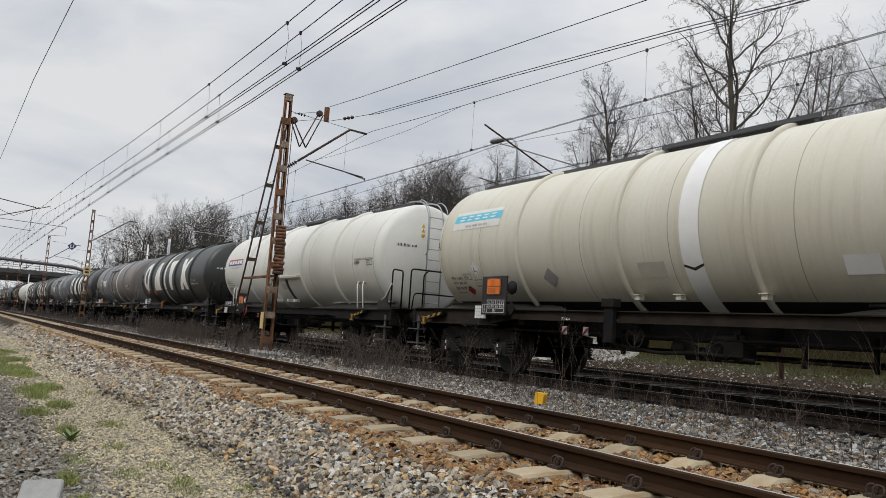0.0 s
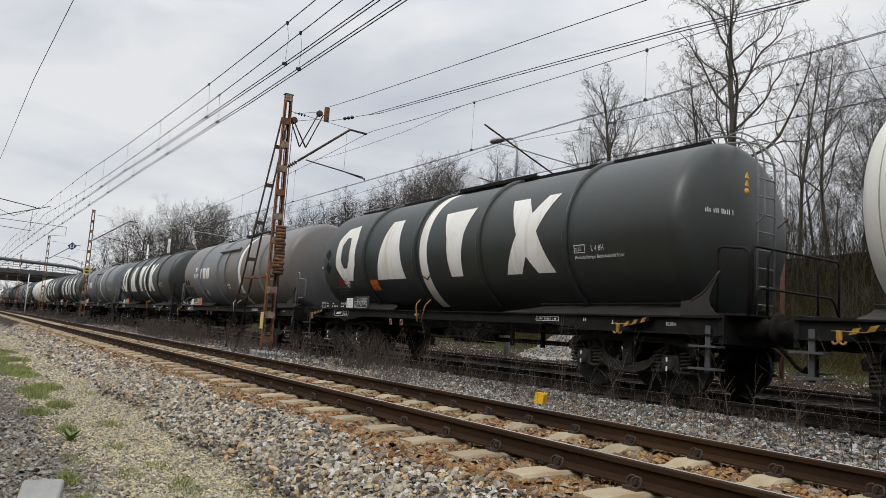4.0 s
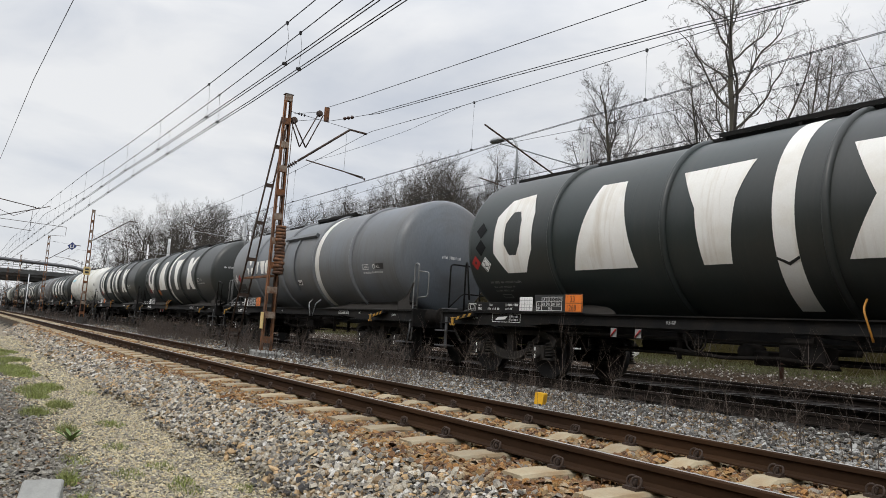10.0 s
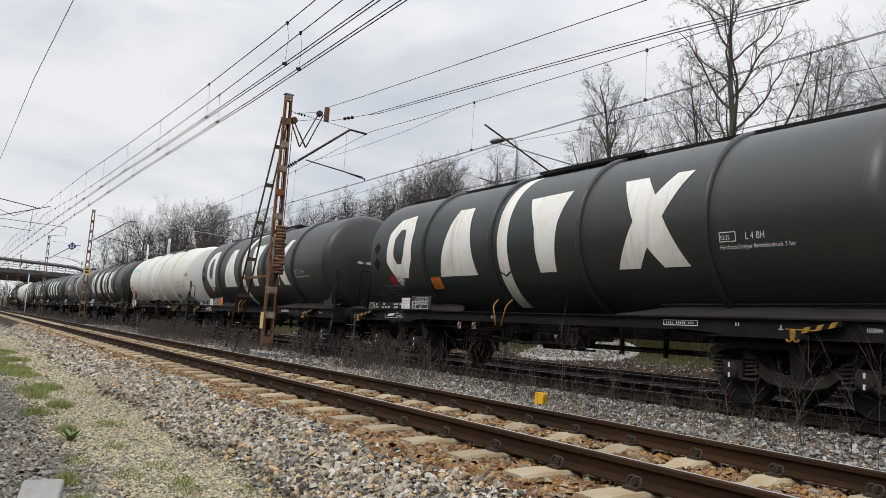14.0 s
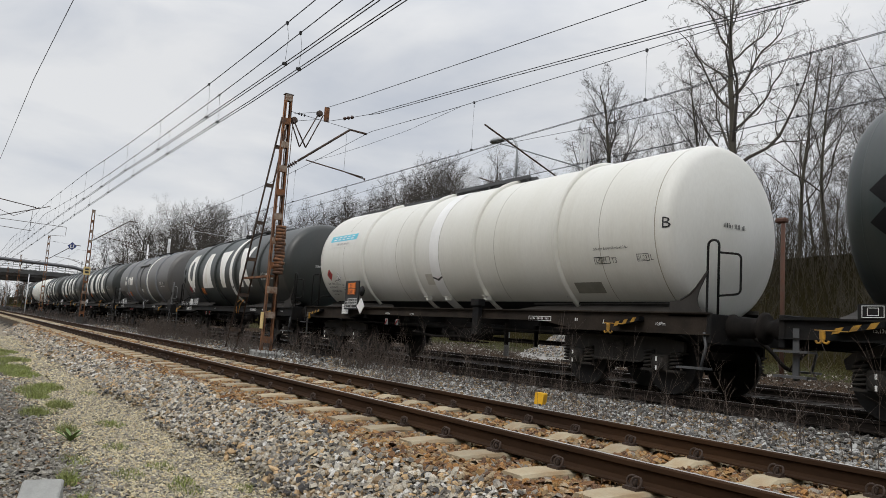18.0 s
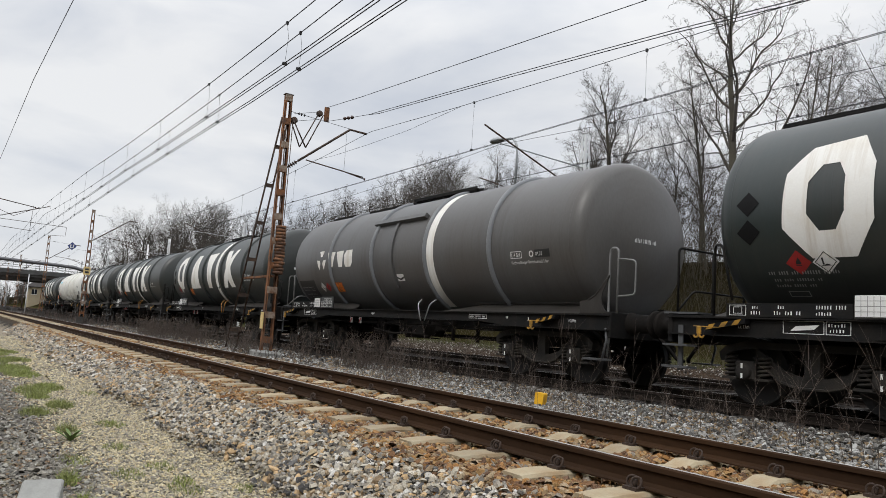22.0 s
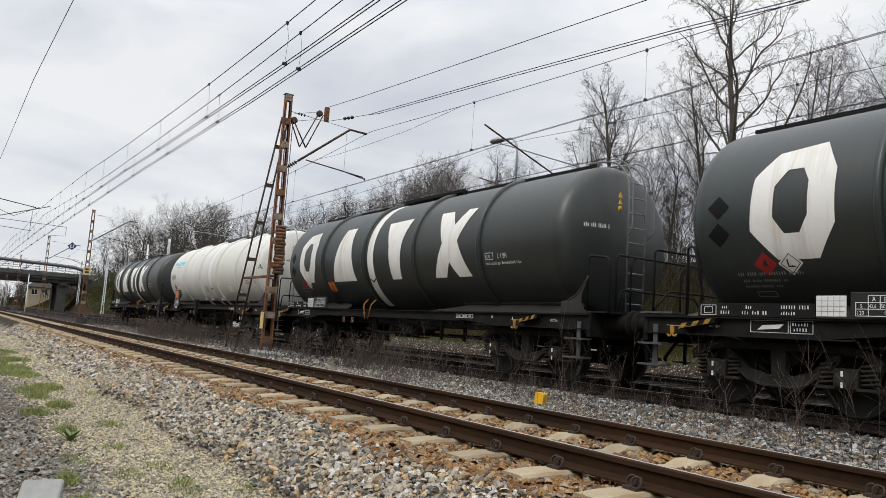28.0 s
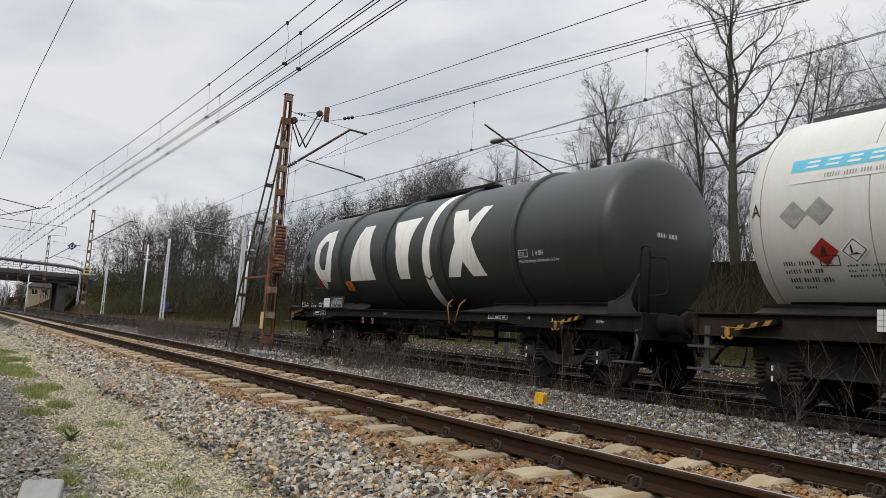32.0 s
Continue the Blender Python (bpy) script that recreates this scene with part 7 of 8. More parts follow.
# the trees that stand out against the sky, then the wood behind them
for k, x, y, top, a in ((6, -19.6, 28.5, 20.5, 20), (7, -21.8, 29.0, 15.6, 80), (6, -27.4, 29.0, 16.0, 140), (3, -28.2, 30.0, 15.0, 20), (4, -25.8, 30.0, 12.2, 30), (2, -24.1, 29.5, 13.3, 300), (7, -17.3, 29.5, 14.4, 260), (7, -15.8, 29.0, 14.0, 200), (4, -14.3, 29.5, 12.4, 10), (1, -12.2, 29.0, 12.6, 120),
                        (3, -38.6, 30.0, 13.8, 40), (1, -37.4, 31.0, 13.0, 210), (5, -44.2, 30.0, 14.4, 99), (1, -48.6, 30.5, 15.2, 33), (5, -46.4, 31.0, 14.6, 210), (3, -53.6, 30.0, 14.6, 185), (1, -51.4, 31.5, 14.2, 285), (4, -57.6, 30.0, 13.4, 15), (5, -62.5, 30.0, 14.2, 270), (3, -66.0, 31.0, 14.0, 200),
                        (5, -120.0, 29.5, 19.5, 250), (1, -111.0, 30.0, 18.6, 60), (3, -99.0, 29.0, 16.8, 15), (0, -150.0, 30.0, 21.5, 310), (3, -132.0, 31.0, 16.5, 150), (2, -11.0, 25.5, 12.0, 260), (1, -84.0, 30.0, 13.6, 75), (3, -72.0, 31.0, 12.8, 5)):
    s = (top - ground_z(x, y)) / TOPS[k]
    tree(k, x, y, s, a)
# how high the wood's crown line rises, as a slope seen from the path, by compass angle
LINE = ((22, 0.30), (27, 0.31), (31, 0.30), (36, 0.255), (40, 0.245), (44, 0.27), (48, 0.205), (53, 0.215), (58, 0.21), (62, 0.18), (66, 0.16), (70, 0.145), (76, 0.143), (80, 0.118), (84, 0.08), (90, 0.06))


def crown_line(a):
    for (a0, h0), (a1, h1) in zip(LINE, LINE[1:]):
        if a <= a1:
            return h0 + (h1 - h0) * max(0, a - a0) / (a1 - a0)
    return 0.06


rw = random.Random(5)
for i in range(185):
    a = 22 + 60.5 * ((i + rw.random()) / 185) ** 0.62
    y = (27 if a < 66 else 23.5) + 24 * rw.random() ** 1.3
    x = -y * math.tan(math.radians(a))
    if (x < -138 and y < 30) or x < -330 or (a < 33 and i % 2) or (33 <= a < 50 and i % 5 < 3) or (a > 66 and i % 3 == 0):
        continue
    k = rw.choice((1, 2, 2, 3, 4, 5, 5))
    top = math.hypot(x, y) * crown_line(a) * (rw.uniform(0.88, 1.18) if i % 4 else rw.uniform(0.5, 0.8)) - ground_z(x, y)
    tree(k, x, y, min(1.6, max(0.35, top / TOPS[k])), rw.uniform(0, 360), rw.uniform(-3, 3))


# ---- undergrowth ----
def brush(name, label, seed, count, area, h0, h1, r, mat, kids=5, lean=0.35, dens=None):
    rng = random.Random(seed)
    tb = Tubes()
    for i in range(count):
        x, y = area(rng)
        z = ground_z(x, y) - 0.03
        h = rng.uniform(h0, h1)
        d = Vector((rng.gauss(0, lean), rng.gauss(0, lean), 1)).normalized()
        p = Vector((x, y, z))
        mid = p + d * h * 0.5
        top = mid + (d + Vector((rng.gauss(0, 0.25), rng.gauss(0, 0.25), 0.0))).normalized() * h * 0.5
        tb.add([p, mid, top], [r, r * 0.7, r * 0.2], 3)
        for k in range(kids):
            t = rng.uniform(0.25, 0.95)
            b = p.lerp(mid, t * 2) if t < 0.5 else mid.lerp(top, t * 2 - 1)
            e = b + (d + Vector((rng.gauss(0, 0.7), rng.gauss(0, 0.7), rng.uniform(-0.1, 0.5)))).normalized() * h * rng.uniform(0.15, 0.4)
            tb.add([b, (b + e) / 2 + Vector((0, 0, 0.02 * h)), e], [r * 0.5, r * 0.38, r * 0.15], 3)
    return tagged(new(name, tb.mesh(name, mat)), label, "undergrowth", kind="stuff")


# brown and olive brush are coloured dark, with the wood's shade in them
M["brush"] = material("brush", (0.052, 0.042, 0.028), 0.95, 0, 0.3, 2, 20, 0, 0, island=0.5)
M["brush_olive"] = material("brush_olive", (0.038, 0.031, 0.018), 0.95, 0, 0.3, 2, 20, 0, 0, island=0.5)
M["brush_green"] = material("brush_green", (0.075, 0.082, 0.028), 0.9, 0, 0.3, 2, 20, 0, 0, island=0.5)


def on_bank(rng):
    y = 20.5 + 14 * rng.random()
    return -0.30 * y - rng.random() ** 1.9 * 120, y


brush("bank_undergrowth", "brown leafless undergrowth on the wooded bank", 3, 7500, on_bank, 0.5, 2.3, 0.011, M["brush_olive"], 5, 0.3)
brush("ridge_undergrowth", "tall leafless brushwood along the crest of the bank", 6, 650, lambda g: (lambda y: (-0.36 * y - 125 * g.random() ** 1.25, y))(27 + 24 * g.random()), 0.8, 2.6, 0.013, M["brush"], 6, 0.25)
brush("green_shrubs", "young green shrubs budding on the bank", 4, 700, lambda g: (-92 - 42 * g.random() + 30 * g.random() ** 3, 20.5 + 7 * g.random()), 1.0, 3.0, 0.02, M["brush_green"], 9, 0.4)


brush("wood_thicket", "dense leafless thicket in the wood along the railway", 14, 1300, lambda g: (lambda y: (-62 - 80 * g.random() - y * 0.4, y))(22.5 + 17 * g.random()), 1.0, 4.2, 0.030, M["brush"], 6, 0.3)
brush("embankment_shrubs", "green and brown shrubs over the road embankment", 15, 1100, lambda g: (-112 - 44 * g.random(), 18.5 + 16 * g.random()), 0.8, 2.6, 0.035, M["brush_green"], 8, 0.5)
brush("far_thicket", "brown thicket on the far side of the road bridge", 16, 700, lambda g: (-165 - 150 * g.random(), 24 + 26 * g.random()), 2.0, 7.0, 0.09, M["brush"], 6, 0.3)

brush("horizon_wood", "dark bare wood along the horizon beyond the bridge", 18, 520, lambda g: (-330 - 60 * g.random(), -40 + 100 * g.random()), 3.0, 8.5, 0.13, M["brush"], 6, 0.25)

brush("bank_saplings", "thin leafless saplings along the top of the bank", 27, 420, lambda g: (lambda y: (-0.33 * y - 24 * g.random(), y))(25 + 8 * g.random()), 1.2, 3.6, 0.012, M["brush"], 9, 0.16)

rc = random.Random(41)
CLUMPS = [(-11.5 - 26 * rc.random(), 6.8 + 1.5 * rc.random(), rc.uniform(0.15, 0.7)) for i in range(34)]


def thicket(rng):
    cx, cy, r = CLUMPS[rng.randrange(len(CLUMPS))]
    return cx + rng.gauss(0, r), cy + rng.gauss(0, 0.22)


brush("dry_weeds", "dead brown weeds growing in the ballast round the mast", 8, 1250, thicket, 0.2, 1.0, 0.0048, M["stalk"], 8, 0.28)
brush("dry_weeds_far", "dead brown weeds along the ballast in the distance", 9, 420, lambda g: (-36 - 60 * g.random(), 6.3 + 2.2 * g.random()), 0.3, 0.9, 0.010, M["stalk"], 5, 0.3)
brush("dry_stalks", "thin dead stalks standing before the train", 10, 110, lambda g: (-2.6 - 8.5 * g.random() ** 1.3, 6.1 + 2.2 * g.random()), 0.4, 1.35, 0.0032, M["stalk"], 8, 0.14)
TUFTS = [(-2.8 - 12 * rc.random(), 6.6 + 1.9 * rc.random(), rc.uniform(0.2, 0.6)) for i in range(26)]
brush("low_twigs", "tangled low twigs on the ballast before the train", 12, 400, lambda g: (lambda c: (c[0] + g.gauss(0, c[2] * 0.6), c[1] + g.gauss(0, 0.15)))(TUFTS[g.randrange(len(TUFTS))]), 0.12, 0.55, 0.003, M["stalk"], 5, 0.55)

# the edge of another wood closes the view beyond the bridge
for i in range(26):
    k = rw.choice((1, 3, 5))
    tree(k, -310 - 90 * rw.random(), -25 + 75 * (i + rw.random()) / 26, rw.uniform(0.7, 1.05), rw.uniform(0, 360))


# ---- ballast, gravel and grass ----
RING = np.array([(math.cos(i * math.pi / 3), math.sin(i * math.pi / 3)) for i in range(6)])
QUADS = np.array([(i, (i + 1) % 6, 6 + (i + 1) % 6, 6 + i) for i in range(6)] + [(6, 7, 8, 9), (6, 9, 10, 11)])
GXA, GYA = np.array(gx), np.array(gy)
GZA = np.array([q[2] for q in gv]).reshape(len(gx), len(gy))


def ground_at(x, y):
    i = np.clip(np.searchsorted(GXA, x) - 1, 0, len(GXA) - 2)
    j = np.clip(np.searchsorted(GYA, y) - 1, 0, len(GYA) - 2)
    a, b = (x - GXA[i]) / (GXA[i + 1] - GXA[i]), (y - GYA[j]) / (GYA[j + 1] - GYA[j])
    return (GZA[i, j] * (1 - a) + GZA[i + 1, j] * a) * (1 - b) + (GZA[i, j + 1] * (1 - a) + GZA[i + 1, j + 1] * a) * b


def stones(name, label, mat, seed, count, x0, x1, y0, y1, size, flat=0.7, sink=0.2, keep=None, near=1.0, rise=0.02):
    """Many broken stones, one mesh. near > 1 crowds them towards x1."""
    rng = np.random.default_rng(seed)
    x = x1 - (x1 - x0) * rng.random(count) ** near
    y = y0 + (y1 - y0) * rng.random(count)
    if keep is not None:
        ok = keep(x, y, rng)
        x, y = x[ok], y[ok]
    n = len(x)
    s = 0.66 * size * np.exp(rng.normal(0, 0.24, n)) * (1 + 0.012 * np.abs(x))
    v = np.empty((n, 12, 3))
    v[:, :6, :2] = RING[None] * (1.0 + 0.55 * rng.random((n, 6, 1)))
    v[:, 6:, :2] = v[:, :6, :2] * (0.50 + 0.38 * rng.random((n, 6, 1))) + rng.normal(0, 0.12, (n, 1, 2))
    v[:, :6, 2] = -0.45 + rng.normal(0, 0.20, (n, 6))
    v[:, 6:, 2] = 0.70 + rng.normal(0, 0.15, (n, 6)) + 0.35 * rng.normal(0, 1, (n, 1)) * (v[:, 6:, 0])
    v *= np.stack([0.8 + 0.6 * rng.random(n), 0.65 + 0.4 * rng.random(n), flat * (0.75 + 0.6 * rng.random(n))], 1)[:, None, :]
    a, b, c = rng.random(n) * 6.283, rng.normal(0, 0.42, n), rng.normal(0, 0.42, n)
    def rot(v, ang, i, j):
        co, si = np.cos(ang)[:, None], np.sin(ang)[:, None]
        p, q = v[:, :, i].copy(), v[:, :, j].copy()
        v[:, :, i], v[:, :, j] = p * co - q * si, p * si + q * co
    rot(v, b, 1, 2)
    rot(v, c, 0, 2)
    rot(v, a, 0, 1)
    v *= (s * 0.5)[:, None, None]
    z = ground_at(x, y) + 0.35 * size * flat * (1 - 2 * sink) + rise * rng.random(n)
    v += np.stack([x, y, z], 1)[:, None, :]
    idx = (QUADS[None] + 12 * np.arange(n)[:, None, None]).ravel()
    return tagged(new(name, mesh_from(name, v.reshape(-1, 3), 4, idx, [mat])), label, "gravel", kind="stuff")


GREY = [(0.19, 0.172, 0.150), (0.30, 0.275, 0.24), (0.105, 0.098, 0.090), (0.24, 0.222, 0.192), (0.43, 0.40, 0.35), (0.07, 0.064, 0.058), (0.29, 0.205, 0.12), (0.215, 0.195, 0.165), (0.15, 0.14, 0.128), (0.20, 0.175, 0.14), (0.26, 0.24, 0.21), (0.12, 0.112, 0.104)]
GREY = [(min(0.54, 1.75 * a), min(0.52, 1.72 * b), min(0.48, 1.60 * c)) for a, b, c in GREY] + [(0.055, 0.052, 0.05), (0.10, 0.097, 0.093), (0.30, 0.225, 0.135), (0.36, 0.285, 0.18), (0.22, 0.155, 0.09)]
TAN = [(0.312, 0.167, 0.065), (0.226, 0.112, 0.044), (0.359, 0.223, 0.1), (0.189, 0.099, 0.047), (0.283, 0.199, 0.111), (0.34, 0.175, 0.059), (0.246, 0.175, 0.106)]
PALE = [(0.40, 0.355, 0.265), (0.34, 0.305, 0.235), (0.47, 0.42, 0.32), (0.27, 0.245, 0.195), (0.41, 0.34, 0.225), (0.31, 0.29, 0.25)]
MIXED = [tuple(min(0.46, 0.90 * v) for v in c) for c in [(0.25, 0.245, 0.23), (0.14, 0.135, 0.125), (0.36, 0.35, 0.325), (0.09, 0.086, 0.08), (0.30, 0.215, 0.125), (0.29, 0.28, 0.26), (0.55, 0.53, 0.49), (0.17, 0.155, 0.13), (0.24, 0.17, 0.095), (0.06, 0.055, 0.05)]]
LEFT = [(0.075, 0.070, 0.060), (0.33, 0.32, 0.28), (0.17, 0.153, 0.123), (0.232, 0.217, 0.182), (0.125, 0.111, 0.091), (0.277, 0.255, 0.211), (0.214, 0.145, 0.087), (0.187, 0.161, 0.109), (0.143, 0.132, 0.109)]
# ballast colours near black, for the shade beneath the train
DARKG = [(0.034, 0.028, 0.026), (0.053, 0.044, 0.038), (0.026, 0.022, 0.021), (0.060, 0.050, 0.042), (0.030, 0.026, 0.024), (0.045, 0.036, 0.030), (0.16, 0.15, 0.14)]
M["st_mound"] = ramp_material("mound_gravel", [(0.075, 0.056, 0.043), (0.050, 0.038, 0.030), (0.13, 0.102, 0.08), (0.085, 0.063, 0.043), (0.36, 0.34, 0.31), (0.055, 0.040, 0.030), (0.060, 0.042, 0.030)])
TAN = [(0.86 * a, 0.82 * b, 0.70 * c) for a, b, c in TAN] + [(0.10, 0.052, 0.026), (0.36, 0.27, 0.17), (0.13, 0.07, 0.035), (0.22, 0.19, 0.15)]
PALE = [(1.24 * a, 1.21 * b, 1.06 * c) for a, b, c in PALE] + [(0.16, 0.15, 0.13), (0.22, 0.20, 0.165)]
M["st_grey"], M["st_tan"], M["st_pale"] = ramp_material("ballast_grey", GREY), ramp_material("ballast_rusty", TAN), ramp_material("path_gravel", PALE)
M["st_mixed"], M["st_left"], M["st_dark"] = ramp_material("ballast_light", MIXED), ramp_material("trodden_stones", LEFT), ramp_material("oily_ballast", DARKG)


def off_sleepers(x, y, rng):
    k = np.abs((x + 7.29) / 0.689 - np.round((x + 7.29) / 0.689)) * 0.689
    on = (k < 0.135) & (np.abs(y - Y1 - GAUGE / 2) < 1.28)
    railed = (np.abs(y - Y1) < 0.1) | (np.abs(y - Y1 - GAUGE) < 0.1)
    return ~on & ~(railed & (rng.random(len(x)) < 0.6))


def edge(lo, hi, wide=0.12):
    def f(x, y, rng):
        w = 0.5 * wide * np.sin(x * 1.7) + wide * rng.normal(0, 0.6, len(x))
        return (y > lo + w) & (y < hi + w)
    return f


stones("shoulder_ballast", "grey broken ballast stones on the shoulder", M["st_grey"], 1, 52000, -13, -2, 1.9, 3.1, 0.050, 0.82, 0.10, edge(2.25, 2.74, 0.13), 1.3, 0.06)
stones("shoulder_ballast_far", "grey broken ballast further along the shoulder", M["st_grey"], 2, 15000, -40, -13, 1.9, 3.3, 0.070, 0.75, 0.15, edge(2.22, 2.85), 1.5, 0.025)
stones("bed_ballast", "rust-stained ballast stones between the sleepers", M["st_tan"], 3, 42000, -14, -2, 2.6, 6.1, 0.054, 0.7, 0.06, off_sleepers, 1.25, 0.03)
stones("bed_ballast_far", "rust-stained ballast further along the track", M["st_tan"], 4, 9500, -42, -14, 2.6, 6.1, 0.075, 0.7, 0.1, off_sleepers, 1.5, 0.02)
stones("middle_ballast", "pale grey ballast between the tracks", M["st_mixed"], 5, 30000, -15, -2, 5.75, 9.0, 0.054, 0.75, 0.15, edge(5.85, 8.95), 1.1, 0.05)
stones("middle_ballast_far", "pale grey ballast between the tracks, further off", M["st_mixed"], 6, 7500, -50, -15, 5.75, 9.0, 0.085, 0.75, 0.15, edge(5.85, 8.9), 1.5, 0.03)
stones("path_gravel", "fine pale gravel of the trodden path", M["st_pale"], 7, 26000, -14, -3.5, 0.85, 2.4, 0.026, 0.6, 0.3, edge(0.95, 2.3, 0.10), 1.5, 0.006)
stones("path_gravel_far", "pale gravel further along the path", M["st_pale"], 17, 5500, -34, -14, 0.85, 2.4, 0.045, 0.6, 0.3, edge(0.95, 2.3, 0.10), 1.3, 0.006)
stones("trodden_stones", "grey and brown stones beside the path", M["st_left"], 8, 19000, -18, -4, -0.6, 1.5, 0.038, 0.6, 0.25, edge(-0.6, 1.05, 0.15), 1.8, 0.012)
stones("oily_ballast", "ballast under the train, coloured dark for its shade", M["st_dark"], 9, 8500, -28, -3, 9.0, 13.6, 0.07, 0.7, 0.2, edge(8.95, 13.4), 1.0, 0.015)
stones("mound_gravel", "dark gravel with pale chips beyond the tracks", M["st_mound"], 13, 15000, -44, -5, 15.9, 19.6, 0.052, 0.7, 0.2, None, 1.0, 0.02)


# a heap of pale ballast beyond the far track
def heap(x, y):
    return 1.1 * np.exp(-(((x + 20.0) / 1.5) ** 2) - ((y - 19.4) / 1.0) ** 2)


hx, hy = np.meshgrid(np.linspace(-24.0, -16.0, 60), np.linspace(16.9, 21.9, 44), indexing="ij")
hz = heap(hx, hy) + np.array([[ground_z(a, b) for a, b in zip(p, q)] for p, q in zip(hx, hy)]) - 0.05
hv = np.stack([hx, hy, hz], 2).reshape(-1, 3)
hi = [k for i in range(59) for j in range(43) for k in (i * 44 + j, (i + 1) * 44 + j, (i + 1) * 44 + j + 1, i * 44 + j + 1)]
tagged(new("ballast_heap", mesh_from("ballast_heap", hv, 4, hi, [M["concrete"]], None, True)), "heap of pale grey ballast beyond the far track", "gravel heap", kind="stuff")
hs = stones("heap_stones", "pale broken stones on the ballast heap", M["st_mixed"], 19, 5600, -22.8, -17.2, 17.4, 21.4, 0.070, 0.75, 0.1, lambda x, y, rng: heap(x, y) > 0.10, 1.0, 0.02)
lift = np.empty(len(hs.data.vertices) * 3, dtype=np.float32)
hs.data.vertices.foreach_get("co", lift)
lift = lift.reshape(-1, 3)
lift[:, 2] += heap(lift[:, 0], lift[:, 1]) - 0.05
hs.data.vertices.foreach_set("co", lift.ravel())


def grass(name, label, seed, clumps, blades, h, mat, fan=0.5):
    rng = random.Random(seed)
    vs, fs = [], []
    for cx, cy, rad, k in clumps:
        for i in range(int(1.7 * blades * k)):
            a, q = rng.uniform(0, 6.283), rad * math.sqrt(rng.random())
            x, y = cx + q * 1.8 * math.cos(a), cy + q * math.sin(a)
            z = ground_z(x, y)
            hh = h * rng.uniform(0.4, 1.15) * (1 - 0.5 * q / rad)
            b, w = rng.uniform(0, 6.283), 0.0020 + 0.0018 * rng.random()
            lx, ly = rng.gauss(0, fan) * hh, rng.gauss(0, fan) * hh
            wx, wy = w * math.cos(b), w * math.sin(b)
            n = len(vs)
            vs += [(x - wx, y - wy, z - 0.01), (x + wx, y + wy, z - 0.01), (x + wx * 0.7 + lx * 0.4, y + wy * 0.7 + ly * 0.4, z + hh * 0.6), (x - wx * 0.7 + lx * 0.4, y - wy * 0.7 + ly * 0.4, z + hh * 0.6),
                   (x + lx + wx * 0.1, y + ly + wy * 0.1, z + hh), (x + lx - wx * 0.1, y + ly - wy * 0.1, z + hh)]
            fs += [n, n + 1, n + 2, n + 3, n + 3, n + 2, n + 4, n + 5]
    return tagged(new(name, mesh_from(name, np.array(vs), 4, fs, [mat])), label, "grass", kind="stuff")


M["grass"] = material("grass", (0.25, 0.29, 0.08), 0.7, 0, 0.3, 3, 20, 0, 0, tint=(0.14, 0.15, 0.05), island=0.4)
M["grass_dry"] = material("grass_dry", (0.105, 0.11, 0.042), 0.8, 0, 0.3, 3, 20, 0, 0, island=0.4)
grass("grass_tufts", "fresh green grass tufts beside the path", 21, [(-19.5, 1.3, 0.4, 3.2), (-22.6, 1.2, 0.45, 3.0), (-13.1, 1.42, 0.22, 1.4), (-11.9, 1.16, 0.16, 0.8), (-10.75, 1.32, 0.16, 0.9), (-10.0, 0.97, 0.16, 0.7), (-16.2, 1.05, 0.3, 1.8), (-6.13, 0.87, 0.07, 0.4), (-17.0, 1.15, 0.36, 3.2), (-15.4, 1.22, 0.30, 2.6), (-18.5, 0.8, 0.4, 3), (-12.6, 1.15, 0.26, 1.2), (-21.5, 1.0, 0.35, 2.0), (-5.35, 0.86, 0.06, 0.35), (-8.6, 1.15, 0.10, 0.35), (-24, 0.8, 0.5, 2.5), (-30, 0.6, 0.8, 3)], 420, 0.13, M["grass"])
grass("dry_grass", "thin yellowish grass in the gravel", 22, [(-9.0, 1.67, 0.14, 0.5), (-6.5, 1.62, 0.12, 0.4), (-5.65, 1.6, 0.12, 0.5), (-12.3, 1.9, 0.15, 0.4), (-10.2, 1.05, 0.25, 1), (-7.6, 1.45, 0.12, 0.5), (-6.2, 1.3, 0.12, 0.4), (-9.0, 1.6, 0.12, 0.4), (-5.9, 1.65, 0.08, 0.3), (-5.5, 2.0, 0.07, 0.3), (-6.9, 1.0, 0.14, 0.5), (-13.5, 1.3, 0.2, 0.6)], 220, 0.07, M["grass"])
rg = random.Random(31)
grass("bank_grass", "rough grass at the foot of the bank", 23, [(-8 - 60 * rg.random() ** 1.3, 18.6 + 1.2 * rg.random(), 0.4, 1.2) for i in range(90)], 60, 0.35, M["grass_dry"])

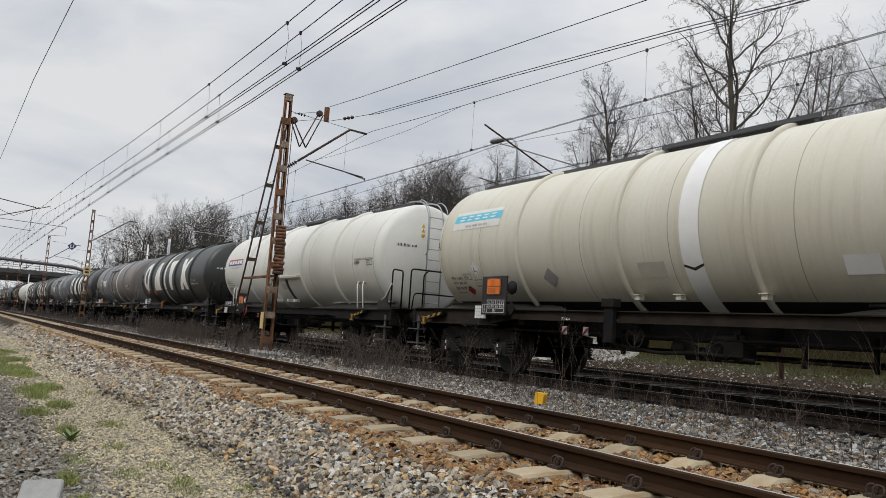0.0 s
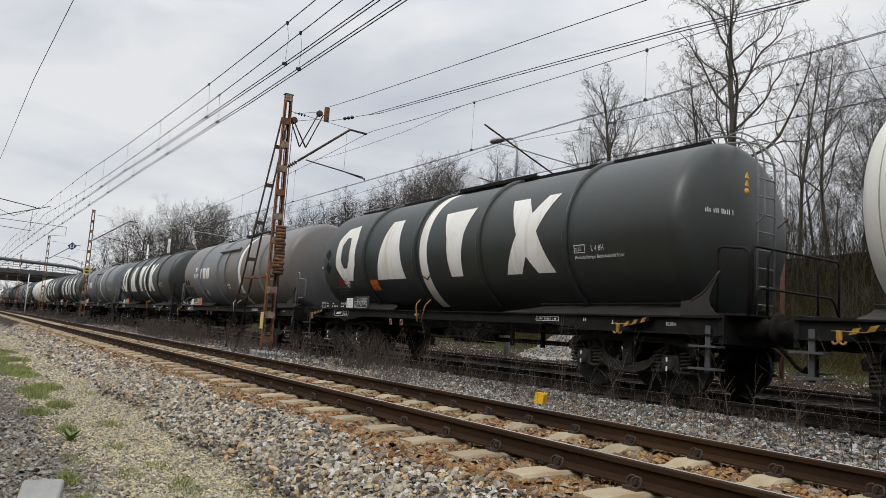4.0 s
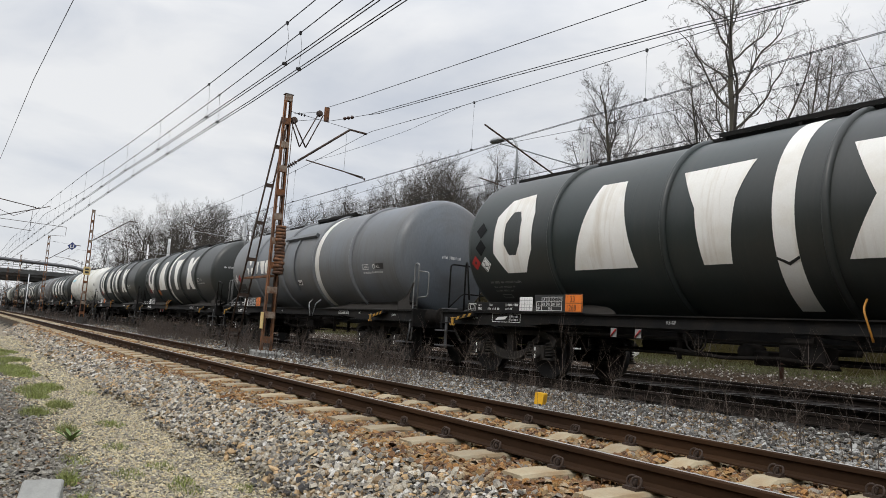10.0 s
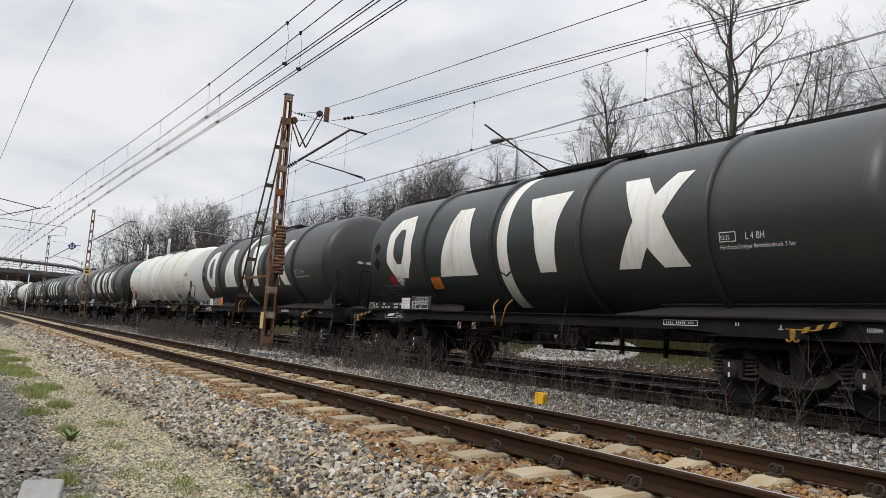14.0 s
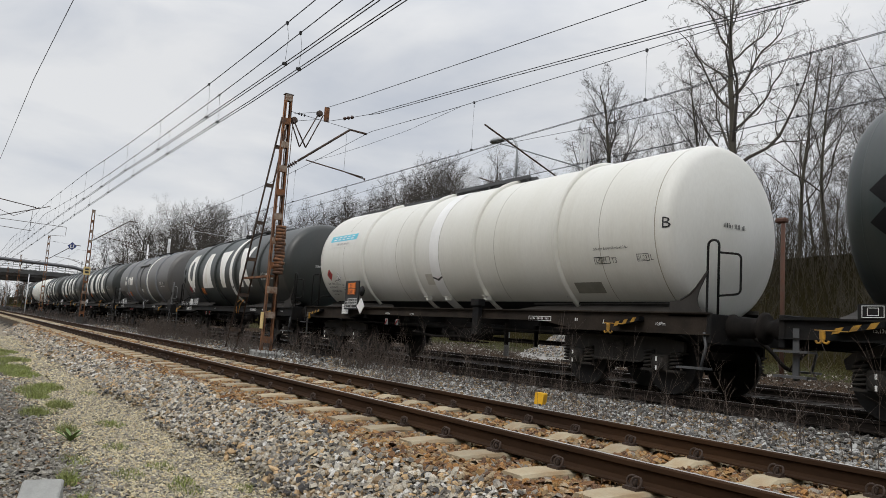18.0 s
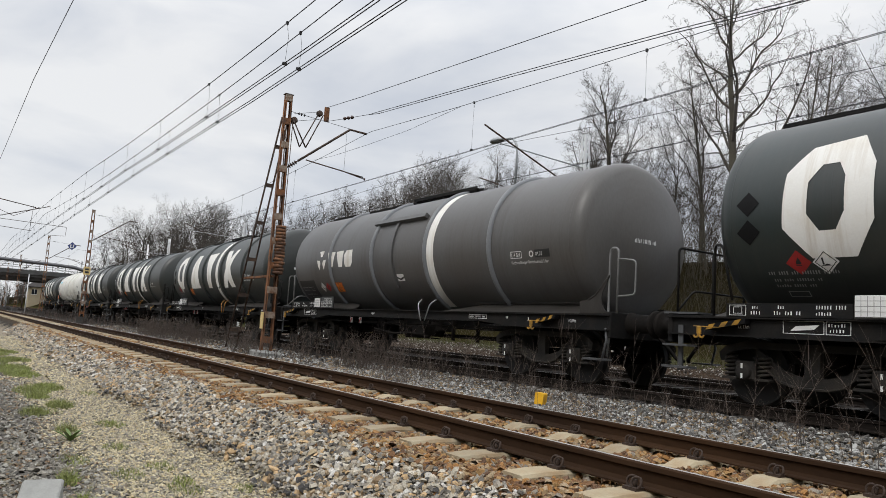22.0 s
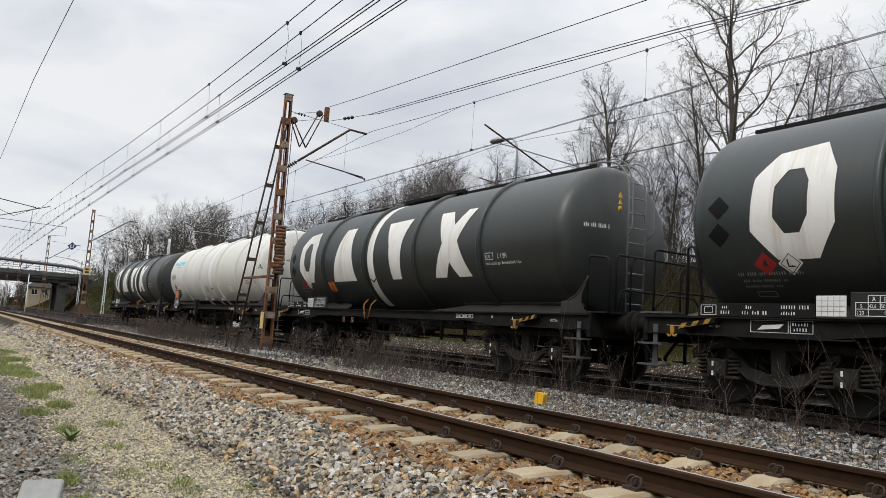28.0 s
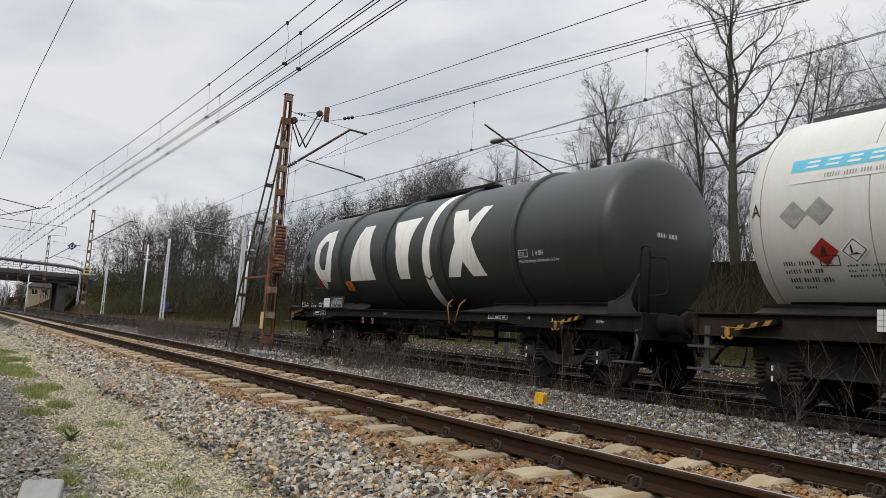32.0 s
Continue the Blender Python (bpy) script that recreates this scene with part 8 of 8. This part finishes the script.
# a broad-leaved weed in the path
wd = tagged(new("broad_leaved_weed"), "broad-leaved green weed growing out of the gravel", "weed")
wd.location = (-8.05, 1.12, ground_z(-8.05, 1.12))
M["leaf"] = material("leaf", (0.13, 0.20, 0.05), 0.55, 0, 0.25, 20, 60, 0.1, 0.002)
for i in range(9):
    a, tilt, ln = i * 2.4, 0.35 + 0.07 * (i % 4), 0.17 + 0.05 * ((i * 7) % 3)
    bm = bmesh.new()
    rows = []
    for j in range(6):
        t = j / 5
        w = 0.028 * math.sin(math.pi * (0.12 + 0.85 * t))
        r, z = ln * t * math.cos(1.2 - tilt - t * 0.6), ln * t * math.sin(1.25 - tilt * 0.4 - t * 0.35)
        rows.append([bm.verts.new((r, -w, z + w * 0.4)), bm.verts.new((r, 0, z)), bm.verts.new((r, w, z + w * 0.4))])
    for p, q in zip(rows, rows[1:]):
        for k in (0, 1):
            bm.faces.new((p[k], p[k + 1], q[k + 1], q[k]))
    lf = part("leaf", bm, M["leaf"], wd)
    lf.rotation_euler, lf.scale = (0, 0, a), (0.72, 0.72, 0.72)

# loose things on the ground
bm = bmesh.new()
box(bm, -0.115, 0.115, -0.10, 0.10, 0.0, 0.19, 0.012)
for v in bm.verts:
    if v.co.y < 0 and v.co.z > 0.1:
        v.co.z -= 0.085
    v.co.x *= 1.05
cb = tagged(part("concrete_block", bm, M["concrete_light"], None), "pale grey concrete block lying beside the path", "block")
cb.matrix_basis = pose(-5.42, 0.62, ground_z(-5.42, 0.62) - 0.03, 3, -2, 74)

M["marker_yellow"] = material("marker_yellow", (0.85, 0.46, 0.02), 0.5, 0, 0.12, 9, 60, 0.03, 0.002)
yb = tagged(new("track_marker"), "small yellow plastic marker box on the ballast", "marker")
yb.matrix_basis = pose(-8.2, 7.3, ground_z(-8.2, 7.3) + 0.0, 0, 4, 20)
bm = bmesh.new()
box(bm, -0.05, 0.05, -0.05, 0.05, -0.02, 0.06, 0.006)
part("base", bm, M["black_film"], yb)
bm = bmesh.new()
prism(bm, [(-0.072, 0.05), (0.060, 0.05), (0.068, 0.205), (0.055, 0.225), (-0.066, 0.225), (-0.076, 0.21)], -0.06, 0.06)
part("cap", bm, M["marker_yellow"], yb)


bm = bmesh.new()
bmesh.ops.create_icosphere(bm, subdivisions=2, radius=0.09)
for v in bm.verts:
    v.co += v.co * noise.noise(v.co * 14) * 0.8
    v.co.z *= 0.5
ts = tagged(part("pale_stone", bm, M["st_pale"], None), "single pale tan stone lying on the ballast", "stone")
ts.location = (-12.0, 8.7, ground_z(-12.0, 8.7) + 0.04)
M["barrel_blue"] = material("barrel_blue", (0.03, 0.10, 0.32), 0.5, 0, 0.2, 4, 40, 0.05, 0.003)
bb = tagged(new("blue_barrel"), "blue plastic barrel at the foot of the bank", "barrel")
bb.location = (-92.0, 21.4, ground_z(-92.0, 21.4))
bm = lathe(bmesh.new(), [(0.0, 0.02), (0.0, 0.36), (0.35, 0.38), (0.40, 0.36), (0.75, 0.38), (0.80, 0.36), (1.15, 0.36), (1.17, 0.02)], 18, "z")
part("body", bm, M["barrel_blue"], bb)
bm = lathe(bmesh.new(), [(1.17, 0.08), (1.22, 0.07), (1.225, 0.01)], 10, "z", (0.2, 0, 0))
part("cap", bm, M["black_film"], bb)
# old sleepers in a heap beside the barrel
for i in range(7):
    bm = bmesh.new()
    box(bm, -1.3, 1.3, -0.12, 0.12, 0, 0.15, 0.01)
    q = tagged(part("old_sleeper", bm, M["sleeper_dark"], None), "old dark wooden sleeper in a heap by the bank", "sleeper", "old sleepers in a heap")
    x, y = -89.5 + 0.75 * (i % 4), 21.2 + 0.2 * (i % 3)
    q.matrix_basis = pose(x, y, ground_z(x, y) + 0.16 * (i // 3), 0, 0, 8 * (i % 5) - 12)


# ---- motion ----
def travel(t):
    """How far the train has come, in metres, at t seconds."""
    return -7.2585 + t * (6.02346 + t * (0.00320783 + t * (0.00119424 - 0.00001502200545 * t)))


def motions():
    times = [i * 32.0 / 20 for i in range(21)]
    for k, w in enumerate(wagons):
        walk(w, [(t, pose(travel(t) - LEN * k + SHIFT[k], YT, 0)) for t in times])
    turns = [(i * 32.0 / 360, travel(i * 32.0 / 360) - travel(0)) for i in range(361)]
    for w, x in wheelsets:
        walk(w, [(t, pose(x, 0, 0.46) @ Matrix.Rotation(d / 0.46, 4, "Y")) for t, d in turns])


motions()
